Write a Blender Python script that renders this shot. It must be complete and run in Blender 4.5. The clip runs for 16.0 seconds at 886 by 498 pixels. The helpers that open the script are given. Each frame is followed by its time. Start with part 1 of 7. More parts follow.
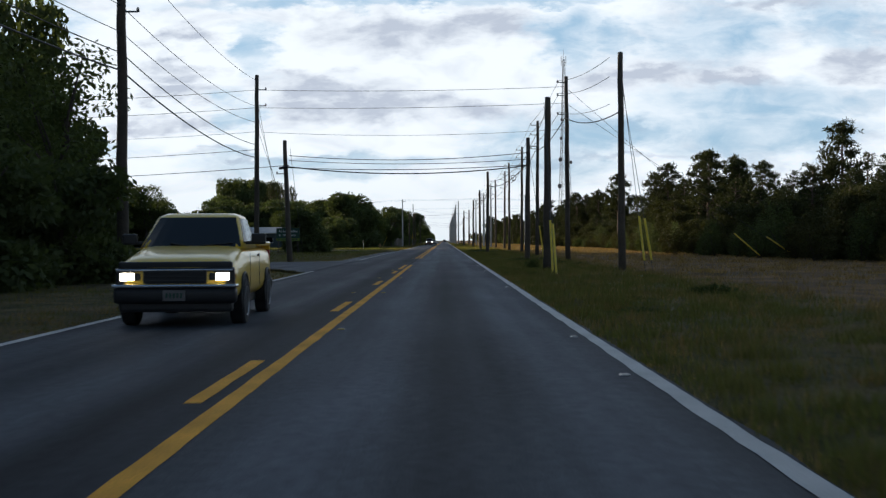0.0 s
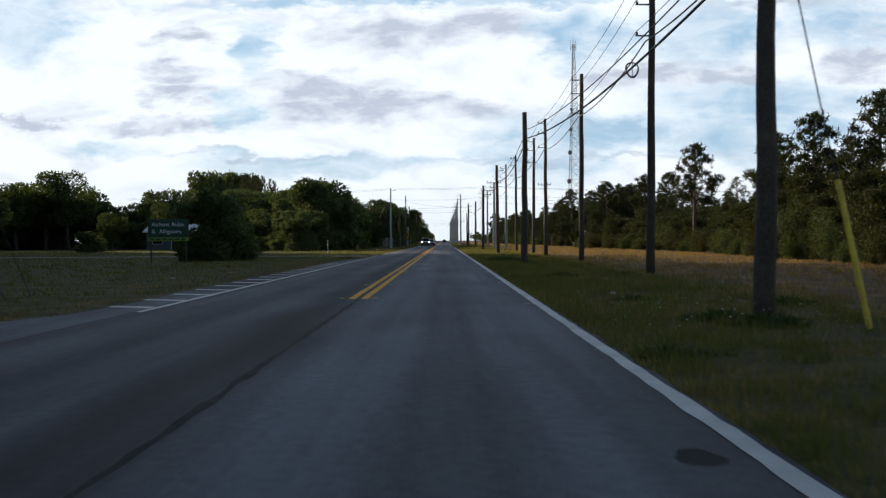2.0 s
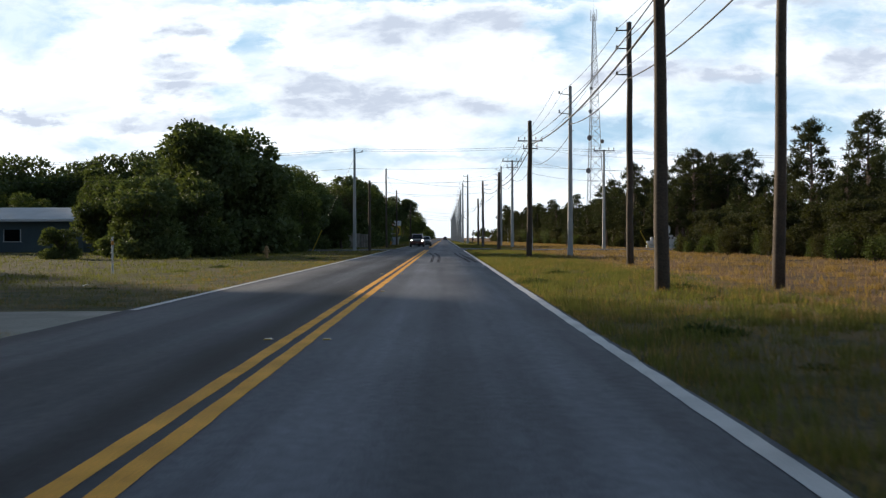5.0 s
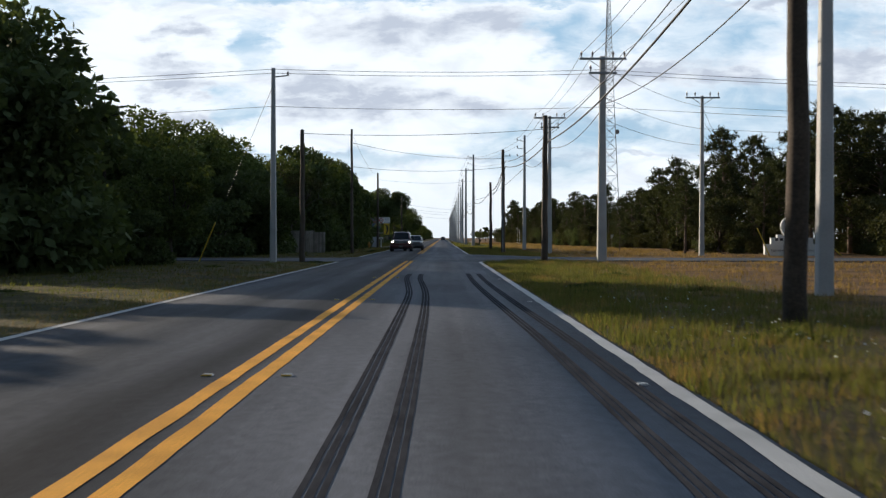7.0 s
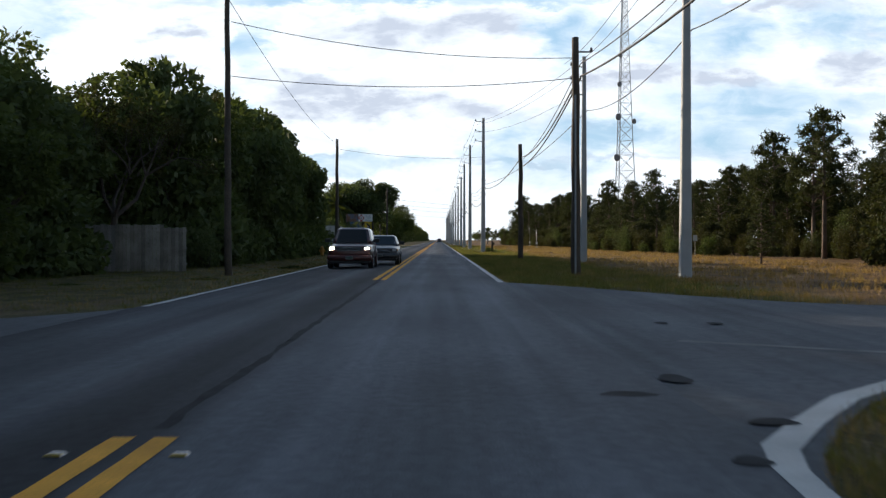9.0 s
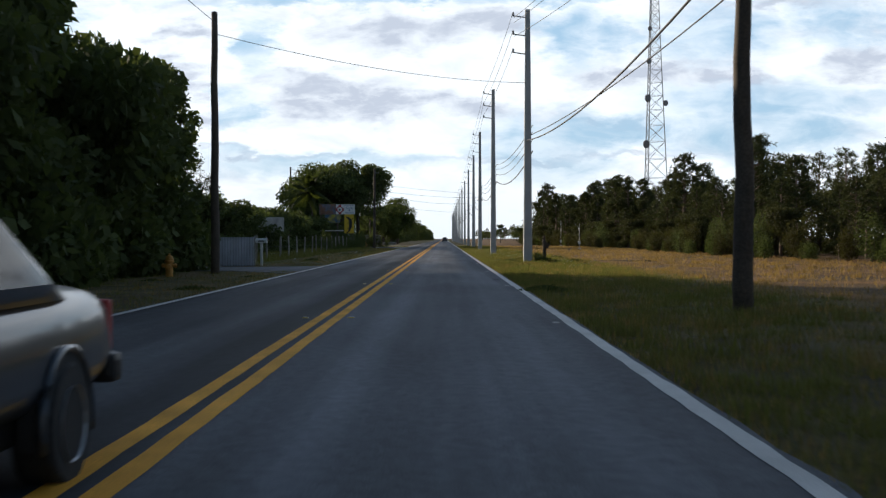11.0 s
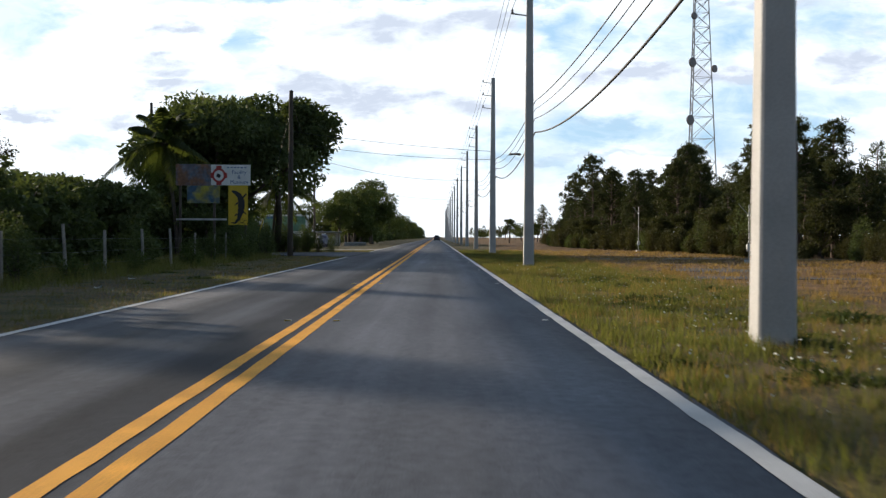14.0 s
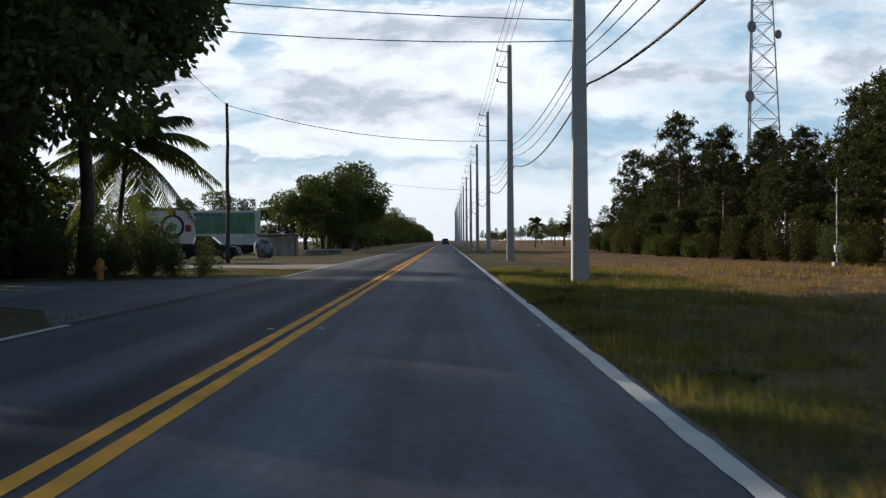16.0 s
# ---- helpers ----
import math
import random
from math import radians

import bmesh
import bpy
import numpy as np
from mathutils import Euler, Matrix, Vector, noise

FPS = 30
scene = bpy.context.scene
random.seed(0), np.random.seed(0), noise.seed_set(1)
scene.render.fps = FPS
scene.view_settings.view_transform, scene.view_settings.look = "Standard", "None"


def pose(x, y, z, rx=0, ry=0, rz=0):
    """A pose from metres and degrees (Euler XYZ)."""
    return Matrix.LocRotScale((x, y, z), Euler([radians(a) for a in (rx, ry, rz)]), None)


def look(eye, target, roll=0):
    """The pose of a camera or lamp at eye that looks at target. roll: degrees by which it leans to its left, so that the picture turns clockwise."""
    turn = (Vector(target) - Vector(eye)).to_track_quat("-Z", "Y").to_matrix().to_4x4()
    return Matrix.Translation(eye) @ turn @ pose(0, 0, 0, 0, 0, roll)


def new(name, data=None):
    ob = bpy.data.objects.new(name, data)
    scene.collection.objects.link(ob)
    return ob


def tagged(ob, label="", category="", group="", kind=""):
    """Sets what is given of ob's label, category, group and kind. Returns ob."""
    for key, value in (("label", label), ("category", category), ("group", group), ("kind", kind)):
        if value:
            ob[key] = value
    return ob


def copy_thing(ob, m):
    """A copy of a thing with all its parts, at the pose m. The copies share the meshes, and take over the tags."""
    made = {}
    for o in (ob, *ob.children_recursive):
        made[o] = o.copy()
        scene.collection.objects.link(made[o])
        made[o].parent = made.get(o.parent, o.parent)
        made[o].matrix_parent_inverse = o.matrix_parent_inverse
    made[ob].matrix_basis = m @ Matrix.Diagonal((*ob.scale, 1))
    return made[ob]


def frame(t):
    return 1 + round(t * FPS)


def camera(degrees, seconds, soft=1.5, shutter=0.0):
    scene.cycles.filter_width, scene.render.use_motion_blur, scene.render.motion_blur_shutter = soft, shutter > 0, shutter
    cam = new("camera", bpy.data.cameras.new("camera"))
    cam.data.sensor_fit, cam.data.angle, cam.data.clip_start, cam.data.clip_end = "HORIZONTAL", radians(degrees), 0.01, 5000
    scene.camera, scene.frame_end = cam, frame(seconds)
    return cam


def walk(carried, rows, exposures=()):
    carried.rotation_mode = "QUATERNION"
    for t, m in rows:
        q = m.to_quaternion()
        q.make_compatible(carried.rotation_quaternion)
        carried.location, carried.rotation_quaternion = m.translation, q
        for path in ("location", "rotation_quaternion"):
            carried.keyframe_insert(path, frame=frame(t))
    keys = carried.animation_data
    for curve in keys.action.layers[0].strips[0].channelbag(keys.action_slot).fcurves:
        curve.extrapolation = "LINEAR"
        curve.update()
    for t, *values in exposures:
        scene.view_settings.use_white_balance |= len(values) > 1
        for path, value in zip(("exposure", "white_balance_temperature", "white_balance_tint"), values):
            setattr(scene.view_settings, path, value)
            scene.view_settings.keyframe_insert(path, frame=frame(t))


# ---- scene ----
cam = camera(42.0, 16.0, soft=1.3, shutter=0.12)
PATH = [
    (0.0, 1.729, -0.05, 1.20, 89.57, 0.30, 0.05),
    (0.5, 1.736, 13.10, 1.20, 89.54, 0.28, 0.02),
    (1.0, 1.755, 26.25, 1.20, 89.49, 0.35, -0.04),
    (1.5, 1.794, 39.40, 1.20, 89.60, 0.48, 0.01),
    (2.0, 1.776, 52.55, 1.20, 89.57, 0.36, 0.05),
    (2.5, 1.770, 65.70, 1.20, 89.49, 0.22, 0.05),
    (3.0, 1.802, 78.84, 1.20, 89.43, 0.15, 0.07),
    (3.5, 1.761, 91.99, 1.20, 89.33, 0.03, 0.05),
    (4.0, 1.755, 105.13, 1.20, 89.42, 0.20, 0.07),
    (6.5, 1.667, 170.87, 1.20, 89.44, -0.14, 0.08),
    (7.0, 1.676, 184.02, 1.20, 89.44, -0.11, -0.03),
    (7.5, 1.656, 197.17, 1.20, 89.57, -0.32, -0.16),
    (8.0, 1.690, 210.32, 1.20, 89.45, -0.18, -0.22),
    (8.5, 1.721, 223.47, 1.20, 89.45, -0.04, -0.22),
    (9.0, 1.765, 236.62, 1.20, 89.54, -0.11, -0.21),
    (11.5, 1.709, 302.37, 1.20, 89.47, 0.09, 0.10),
    (12.0, 1.668, 315.52, 1.20, 89.48, -0.12, 0.13),
    (12.5, 1.640, 328.67, 1.20, 89.53, -0.15, 0.02),
    (13.0, 1.662, 341.82, 1.20, 89.37, -0.00, -0.08),
    (13.5, 1.693, 354.97, 1.20, 89.33, -0.02, -0.17),
    (14.0, 1.736, 368.13, 1.20, 89.40, -0.22, -0.35),
    (14.5, 1.813, 381.28, 1.20, 89.53, -0.11, -0.32),
    (15.0, 1.910, 394.44, 1.20, 89.47, -0.23, -0.25),
    (15.5, 1.958, 407.59, 1.20, 89.55, -0.08, -0.20),
    (16.0, 2.039, 420.75, 1.20, 89.57, 0.33, 0.12),
]
walk(cam, [(t, pose(*p)) for t, *p in PATH], exposures=[(t, e, 6250, 10) for t, e in ((0.0, -0.14), (1.5, -0.09), (2.5, -0.05), (3.0, 0.08), (3.5, 0.15), (4.0, 0.2), (6.5, -0.1), (7.0, -0.08), (7.5, 0.0), (8.0, -0.02), (9.0, 0.12), (11.5, 0.0), (12.5, 0.0), (13.5, 0.17), (14.0, 0.22), (14.5, 0.07), (15.0, 0.0), (15.5, -0.08), (16.0, -0.14))])

# ------------------------------------------------------------------ world and sun
SUN_AZ, SUN_EL = -49.0, 14.5          # degrees: azimuth from the road's direction (minus: to the left), height


def make_world():
    world = bpy.data.worlds.new("evening_sky")
    scene.world = world
    world.use_nodes = True
    nt = world.node_tree
    nt.nodes.clear()
    N, L = nt.nodes.new, nt.links.new
    out, bg, sky = N("ShaderNodeOutputWorld"), N("ShaderNodeBackground"), N("ShaderNodeTexSky")
    sky.sky_type, sky.sun_disc = "NISHITA", False
    sky.sun_elevation, sky.sun_rotation = radians(SUN_EL), radians(SUN_AZ)
    sky.air_density, sky.dust_density, sky.ozone_density = 1.0, 1.0, 1.5
    co = N("ShaderNodeTexCoord")
    sep = N("ShaderNodeSeparateXYZ")
    L(co.outputs["Generated"], sep.inputs[0])

    def math_node(op, a, b):
        m = N("ShaderNodeMath")
        m.operation = op
        for k, v in ((0, a), (1, b)):
            if isinstance(v, (int, float)):
                m.inputs[k].default_value = v
            else:
                L(v, m.inputs[k])
        return m.outputs[0]

    up = math_node("ADD", math_node("MAXIMUM", sep.outputs[2], 0.0), 0.075)
    px, py = math_node("DIVIDE", sep.outputs[0], up), math_node("DIVIDE", sep.outputs[1], up)
    comb = N("ShaderNodeCombineXYZ")
    L(px, comb.inputs[0]), L(py, comb.inputs[1])

    def clouds(scale, detail, rough, offset, lo, hi, distort=0.4):
        mp, tx, ramp = N("ShaderNodeMapping"), N("ShaderNodeTexNoise"), N("ShaderNodeMapRange")
        mp.inputs["Location"].default_value = offset
        tx.inputs["Scale"].default_value, tx.inputs["Detail"].default_value = scale, detail
        tx.inputs["Roughness"].default_value, tx.inputs["Distortion"].default_value = rough, distort
        ramp.interpolation_type = "SMOOTHSTEP"
        ramp.inputs["From Min"].default_value, ramp.inputs["From Max"].default_value = lo, hi
        L(comb.outputs[0], mp.inputs[0]), L(mp.outputs[0], tx.inputs["Vector"]), L(tx.outputs[0], ramp.inputs[0])
        return ramp.outputs[0]

    def mix(fac, a, b):
        m = N("ShaderNodeMix")
        m.data_type = "RGBA"
        L(fac, m.inputs[0])
        for k, v in ((6, a), (7, b)):
            if isinstance(v, tuple):
                m.inputs[k].default_value = (*v, 1)
            else:
                L(v, m.inputs[k])
        return m.outputs[2]

    cover = clouds(0.85, 8, 0.55, (3.1, 1.7, 0.0), 0.47, 0.60)
    belly = clouds(1.25, 8, 0.58, (3.1, 1.35, 4.0), 0.47, 0.62)
    # the cloud bank ahead, laid out by direction: across and up as tangents from straight ahead
    ahead = math_node("MAXIMUM", sep.outputs[1], 0.15)
    cu, cv = math_node("DIVIDE", sep.outputs[0], ahead), math_node("DIVIDE", sep.outputs[2], ahead)
    flat = N("ShaderNodeCombineXYZ")
    L(cu, flat.inputs[0]), L(cv, flat.inputs[1])
    wide = N("ShaderNodeVectorMath")
    wide.operation = "MULTIPLY"
    wide.inputs[1].default_value = (1.0, 2.4, 1.0)
    L(flat.outputs[0], wide.inputs[0])

    def ragged(scale, amount):
        tx, sub, mul = N("ShaderNodeTexNoise"), N("ShaderNodeVectorMath"), N("ShaderNodeVectorMath")
        tx.inputs["Scale"].default_value, tx.inputs["Detail"].default_value, tx.inputs["Roughness"].default_value = scale, 6, 0.6
        sub.operation, mul.operation = "SUBTRACT", "MULTIPLY"
        sub.inputs[1].default_value, mul.inputs[1].default_value = (0.5, 0.5, 0.5), (amount, amount * 0.42, 0)
        L(wide.outputs[0], tx.inputs["Vector"]), L(tx.outputs["Color"], sub.inputs[0]), L(sub.outputs[0], mul.inputs[0])
        return mul.outputs[0]

    shift = N("ShaderNodeVectorMath")
    shift.operation = "ADD"
    L(flat.outputs[0], shift.inputs[0]), L(ragged(16.0, 0.13), shift.inputs[1])

    def masses(spots, lo, hi):
        """How deep a direction lies inside the nearest of some soft ellipses (across, up, half width, half height)."""
        least = None
        for u, v, ru, rv in spots:
            k, ln = N("ShaderNodeVectorMath"), N("ShaderNodeVectorMath")
            k.operation, ln.operation = "MULTIPLY_ADD", "LENGTH"
            k.inputs[1].default_value, k.inputs[2].default_value = (1 / ru, 1 / rv, 0), (-u / ru, -v / rv, 0)
            L(shift.outputs[0], k.inputs[0]), L(k.outputs[0], ln.inputs[0])
            least = ln.outputs["Value"] if least is None else math_node("MINIMUM", least, ln.outputs["Value"])
        mr = N("ShaderNodeMapRange")
        mr.interpolation_type = "SMOOTHSTEP"
        for key, x in zip(("From Min", "From Max", "To Min", "To Max"), (lo, hi, 1.0, 0.0)):
            mr.inputs[key].default_value = x
        L(least, mr.inputs[0])
        return mr.outputs[0]

    grey = masses(((-0.232, 0.143, 0.042, 0.011), (-0.225, 0.126, 0.036, 0.011), (-0.237, 0.104, 0.075, 0.009), (-0.105, 0.134, 0.070, 0.013), (-0.070, 0.117, 0.095, 0.013), (0.018, 0.112, 0.070, 0.016),
                   (-0.030, 0.178, 0.090, 0.018), (0.034, 0.186, 0.050, 0.016), (-0.222, 0.176, 0.032, 0.009), (-0.360, 0.105, 0.032, 0.005), (0.180, 0.142, 0.078, 0.014), (0.236, 0.139, 0.064, 0.010),
                   (0.362, 0.153, 0.042, 0.018), (0.145, 0.103, 0.028, 0.005), (-0.15, 0.075, 0.10, 0.004), (0.10, 0.071, 0.12, 0.004), (0.30, 0.205, 0.08, 0.008)), 0.25, 1.25)
    open_sky = masses(((-0.362, 0.182, 0.055, 0.035), (0.108, 0.176, 0.040, 0.034), (0.085, 0.078, 0.070, 0.036), (0.150, 0.178, 0.034, 0.018), (0.232, 0.178, 0.070, 0.030), (0.345, 0.185, 0.060, 0.022),
                       (-0.160, 0.165, 0.026, 0.026), (-0.29, 0.085, 0.05, 0.010), (-0.18, 0.110, 0.026, 0.018), (0.27, 0.090, 0.11, 0.028), (-0.10, 0.068, 0.13, 0.014), (0.0, 0.21, 0.3, 0.008), (0.29, 0.118, 0.13, 0.020), (0.14, 0.098, 0.09, 0.018)), 0.35, 1.25)
    inview = N("ShaderNodeMapRange")
    inview.interpolation_type = "SMOOTHSTEP"
    inview.inputs["From Min"].default_value, inview.inputs["From Max"].default_value = 0.55, 0.85
    L(sep.outputs[1], inview.inputs[0])

    def blend(fac, a, c):
        m = N("ShaderNodeMix")
        L(fac, m.inputs[0]), L(a, m.inputs[2]), L(c, m.inputs[3])
        return m.outputs[0]

    def puffs(scale, lo, hi, to_lo, to_hi):
        tx, mr = N("ShaderNodeTexNoise"), N("ShaderNodeMapRange")
        tx.inputs["Scale"].default_value, tx.inputs["Detail"].default_value, tx.inputs["Roughness"].default_value, tx.inputs["Distortion"].default_value = scale, 8, 0.58, 0.5
        for key, x in zip(("From Min", "From Max", "To Min", "To Max"), (lo, hi, to_lo, to_hi)):
            mr.inputs[key].default_value = x
        L(wide.outputs[0], tx.inputs["Vector"]), L(tx.outputs[0], mr.inputs[0])
        return mr.outputs[0]

    grey = math_node("MULTIPLY", grey, puffs(21.0, 0.32, 0.62, 0.30, 1.15))
    grey = math_node("MINIMUM", math_node("ADD", grey, puffs(13.0, 0.50, 0.72, 0.0, 0.62)), 1.0)
    open_sky = math_node("MULTIPLY", open_sky, puffs(17.0, 0.36, 0.62, 1.15, 0.55))
    shade = blend(inview.outputs[0], belly, math_node("MULTIPLY", grey, 0.92))
    gaps = blend(inview.outputs[0], cover, math_node("SUBTRACT", 1.0, math_node("MULTIPLY", open_sky, 0.85)))
    # clear blue between the clouds, pale and creamy near the horizon
    blue = N("ShaderNodeMix")
    blue.data_type = "RGBA"
    blue.inputs[0].default_value = 0.8
    L(sky.outputs[0], blue.inputs[6])
    blue.inputs[7].default_value = (4.3, 6.6, 8.7, 1)
    bright = mix(shade, (10.6, 11.1, 11.4), (5.6, 6.15, 7.15))
    full = mix(gaps, blue.outputs[2], bright)
    haze = N("ShaderNodeMapRange")
    haze.inputs["From Min"].default_value, haze.inputs["From Max"].default_value = 0.0, 0.07
    haze.inputs["To Min"].default_value, haze.inputs["To Max"].default_value = 0.75, 0.0
    L(sep.outputs[2], haze.inputs[0])
    col = mix(haze.outputs[0], full, (8.6, 9.2, 9.4))
    # evening sky: the zenith is far dimmer than the low sky
    dim = N("ShaderNodeMapRange")
    dim.interpolation_type = "SMOOTHSTEP"
    dim.inputs["From Min"].default_value, dim.inputs["From Max"].default_value = 0.20, 0.65
    dim.inputs["To Min"].default_value, dim.inputs["To Max"].default_value = 1.0, 0.32
    L(sep.outputs[2], dim.inputs[0])
    scaled = N("ShaderNodeVectorMath")
    scaled.operation = "SCALE"
    back = N("ShaderNodeMapRange")
    back.interpolation_type = "SMOOTHSTEP"
    back.inputs["From Min"].default_value, back.inputs["From Max"].default_value = -0.7, 0.6
    back.inputs["To Min"].default_value, back.inputs["To Max"].default_value = 0.45, 1.0
    L(sep.outputs[1], back.inputs[0])
    bluer = N("ShaderNodeVectorMath")
    bluer.operation = "MULTIPLY"
    bluer.inputs[1].default_value = (0.80, 0.97, 1.22)
    L(col, bluer.inputs[0])
    high = N("ShaderNodeMapRange")
    high.interpolation_type = "SMOOTHSTEP"
    high.inputs["From Min"].default_value, high.inputs["From Max"].default_value = 0.20, 0.5
    L(sep.outputs[2], high.inputs[0])
    col = mix(high.outputs[0], col, bluer.outputs[0])
    L(col, scaled.inputs[0]), L(math_node("MULTIPLY", dim.outputs[0], back.outputs[0]), scaled.inputs["Scale"])
    col = scaled.outputs[0]
    bg.inputs[1].default_value = 0.1
    L(col, bg.inputs[0]), L(bg.outputs[0], out.inputs[0])


make_world()
_a, _e = radians(SUN_AZ), radians(SUN_EL)
sun_from = Vector((math.sin(_a) * math.cos(_e), math.cos(_a) * math.cos(_e), math.sin(_e)))
sun_data = bpy.data.lights.new("sun", "SUN")
sun_data.energy, sun_data.angle, sun_data.color = 5.4, radians(0.6), (1.0, 0.83, 0.62)
sun = new("sun", sun_data)
sun.matrix_world = look(sun_from * 100, (0, 0, 0))


# ------------------------------------------------------------------ materials
def material(name, base, rough=0.7, metal=0.0, fine=(40.0, 0.25), coarse=(2.0, 0.25), bump=0.15, island=0.0, objects=0.0, second=None, sheen=0.5):
    """Principled surface: noise at two scales (scale per metre, amount), fine relief and optional variation per piece or object."""
    m = bpy.data.materials.new(name)
    m.use_nodes = True
    nt = m.node_tree
    N, L = nt.nodes.new, nt.links.new
    bsdf = nt.nodes["Principled BSDF"]
    bsdf.inputs["Roughness"].default_value, bsdf.inputs["Metallic"].default_value = rough, metal
    bsdf.inputs["Specular IOR Level"].default_value = sheen
    co = N("ShaderNodeTexCoord")
    value = None
    for scale, amount in (fine, coarse):
        if amount <= 0:
            continue
        tx, mr = N("ShaderNodeTexNoise"), N("ShaderNodeMapRange")
        tx.inputs["Scale"].default_value, tx.inputs["Detail"].default_value = scale, 5
        L(co.outputs["Object"], tx.inputs["Vector"])
        mr.inputs["From Min"].default_value, mr.inputs["From Max"].default_value = 0.3, 0.7
        mr.inputs["To Min"].default_value, mr.inputs["To Max"].default_value = 1 - amount, 1 + amount
        L(tx.outputs[0], mr.inputs[0])
        if value is None:
            value, first = mr.outputs[0], tx.outputs[0]
        else:
            mul = N("ShaderNodeMath")
            mul.operation = "MULTIPLY"
            L(value, mul.inputs[0]), L(mr.outputs[0], mul.inputs[1])
            value = mul.outputs[0]
    for amount, node, socket in ((island, "ShaderNodeNewGeometry", "Random Per Island"), (objects, "ShaderNodeObjectInfo", "Random")):
        if amount:
            src, mr, mul = N(node), N("ShaderNodeMapRange"), N("ShaderNodeMath")
            mr.inputs["To Min"].default_value, mr.inputs["To Max"].default_value = 1 - amount, 1 + amount
            mul.operation = "MULTIPLY"
            L(src.outputs[socket], mr.inputs[0]), L(mr.outputs[0], mul.inputs[1])
            if value is None:
                mul.inputs[0].default_value = 1
            else:
                L(value, mul.inputs[0])
            value = mul.outputs[0]
    scaled = N("ShaderNodeVectorMath")
    scaled.operation = "SCALE"
    scaled.inputs[0].default_value = base
    if second:
        tx, mr, mx = N("ShaderNodeTexNoise"), N("ShaderNodeMapRange"), N("ShaderNodeMix")
        tx.inputs["Scale"].default_value, tx.inputs["Detail"].default_value = second[1], 4
        mr.inputs["From Min"].default_value, mr.inputs["From Max"].default_value = 0.42, 0.62
        mx.data_type = "RGBA"
        mx.inputs[6].default_value, mx.inputs[7].default_value = (*base, 1), (*second[0], 1)
        L(co.outputs["Object"], tx.inputs["Vector"]), L(tx.outputs[0], mr.inputs[0]), L(mr.outputs[0], mx.inputs[0]), L(mx.outputs[2], scaled.inputs[0])
    if value is not None:
        L(value, scaled.inputs["Scale"])
    else:
        scaled.inputs["Scale"].default_value = 1
    L(scaled.outputs[0], bsdf.inputs["Base Color"])
    if bump and fine[1] > 0:
        bp = N("ShaderNodeBump")
        bp.inputs["Strength"].default_value, bp.inputs["Distance"].default_value = bump, 0.01
        L(first, bp.inputs["Height"]), L(bp.outputs[0], bsdf.inputs["Normal"])
    return m


def glowing(name, colour, strength):
    m = bpy.data.materials.new(name)
    m.use_nodes = True
    b = m.node_tree.nodes["Principled BSDF"]
    b.inputs["Base Color"].default_value = (*colour, 1)
    b.inputs["Emission Color"].default_value, b.inputs["Emission Strength"].default_value = (*colour, 1), strength
    return m


def leafy(name, base, rough=0.7, through_light=0.25, second=None):
    """Leaves: colour varied leaf by leaf and tree by tree, a little light shining through."""
    m = material(name, base, rough, fine=(3.0, 0.25), coarse=(0.35, 0.3), bump=0, island=0.40, objects=0.25, sheen=0.10, second=second)
    nt = m.node_tree
    b, out = nt.nodes["Principled BSDF"], nt.nodes["Material Output"]
    tr, mx = nt.nodes.new("ShaderNodeBsdfTranslucent"), nt.nodes.new("ShaderNodeMixShader")
    tr.inputs[0].default_value = (base[0] * 1.6, base[1] * 1.7, base[2] * 0.8, 1)
    mx.inputs[0].default_value = through_light
    nt.links.new(b.outputs[0], mx.inputs[1]), nt.links.new(tr.outputs[0], mx.inputs[2]), nt.links.new(mx.outputs[0], out.inputs[0])
    return m


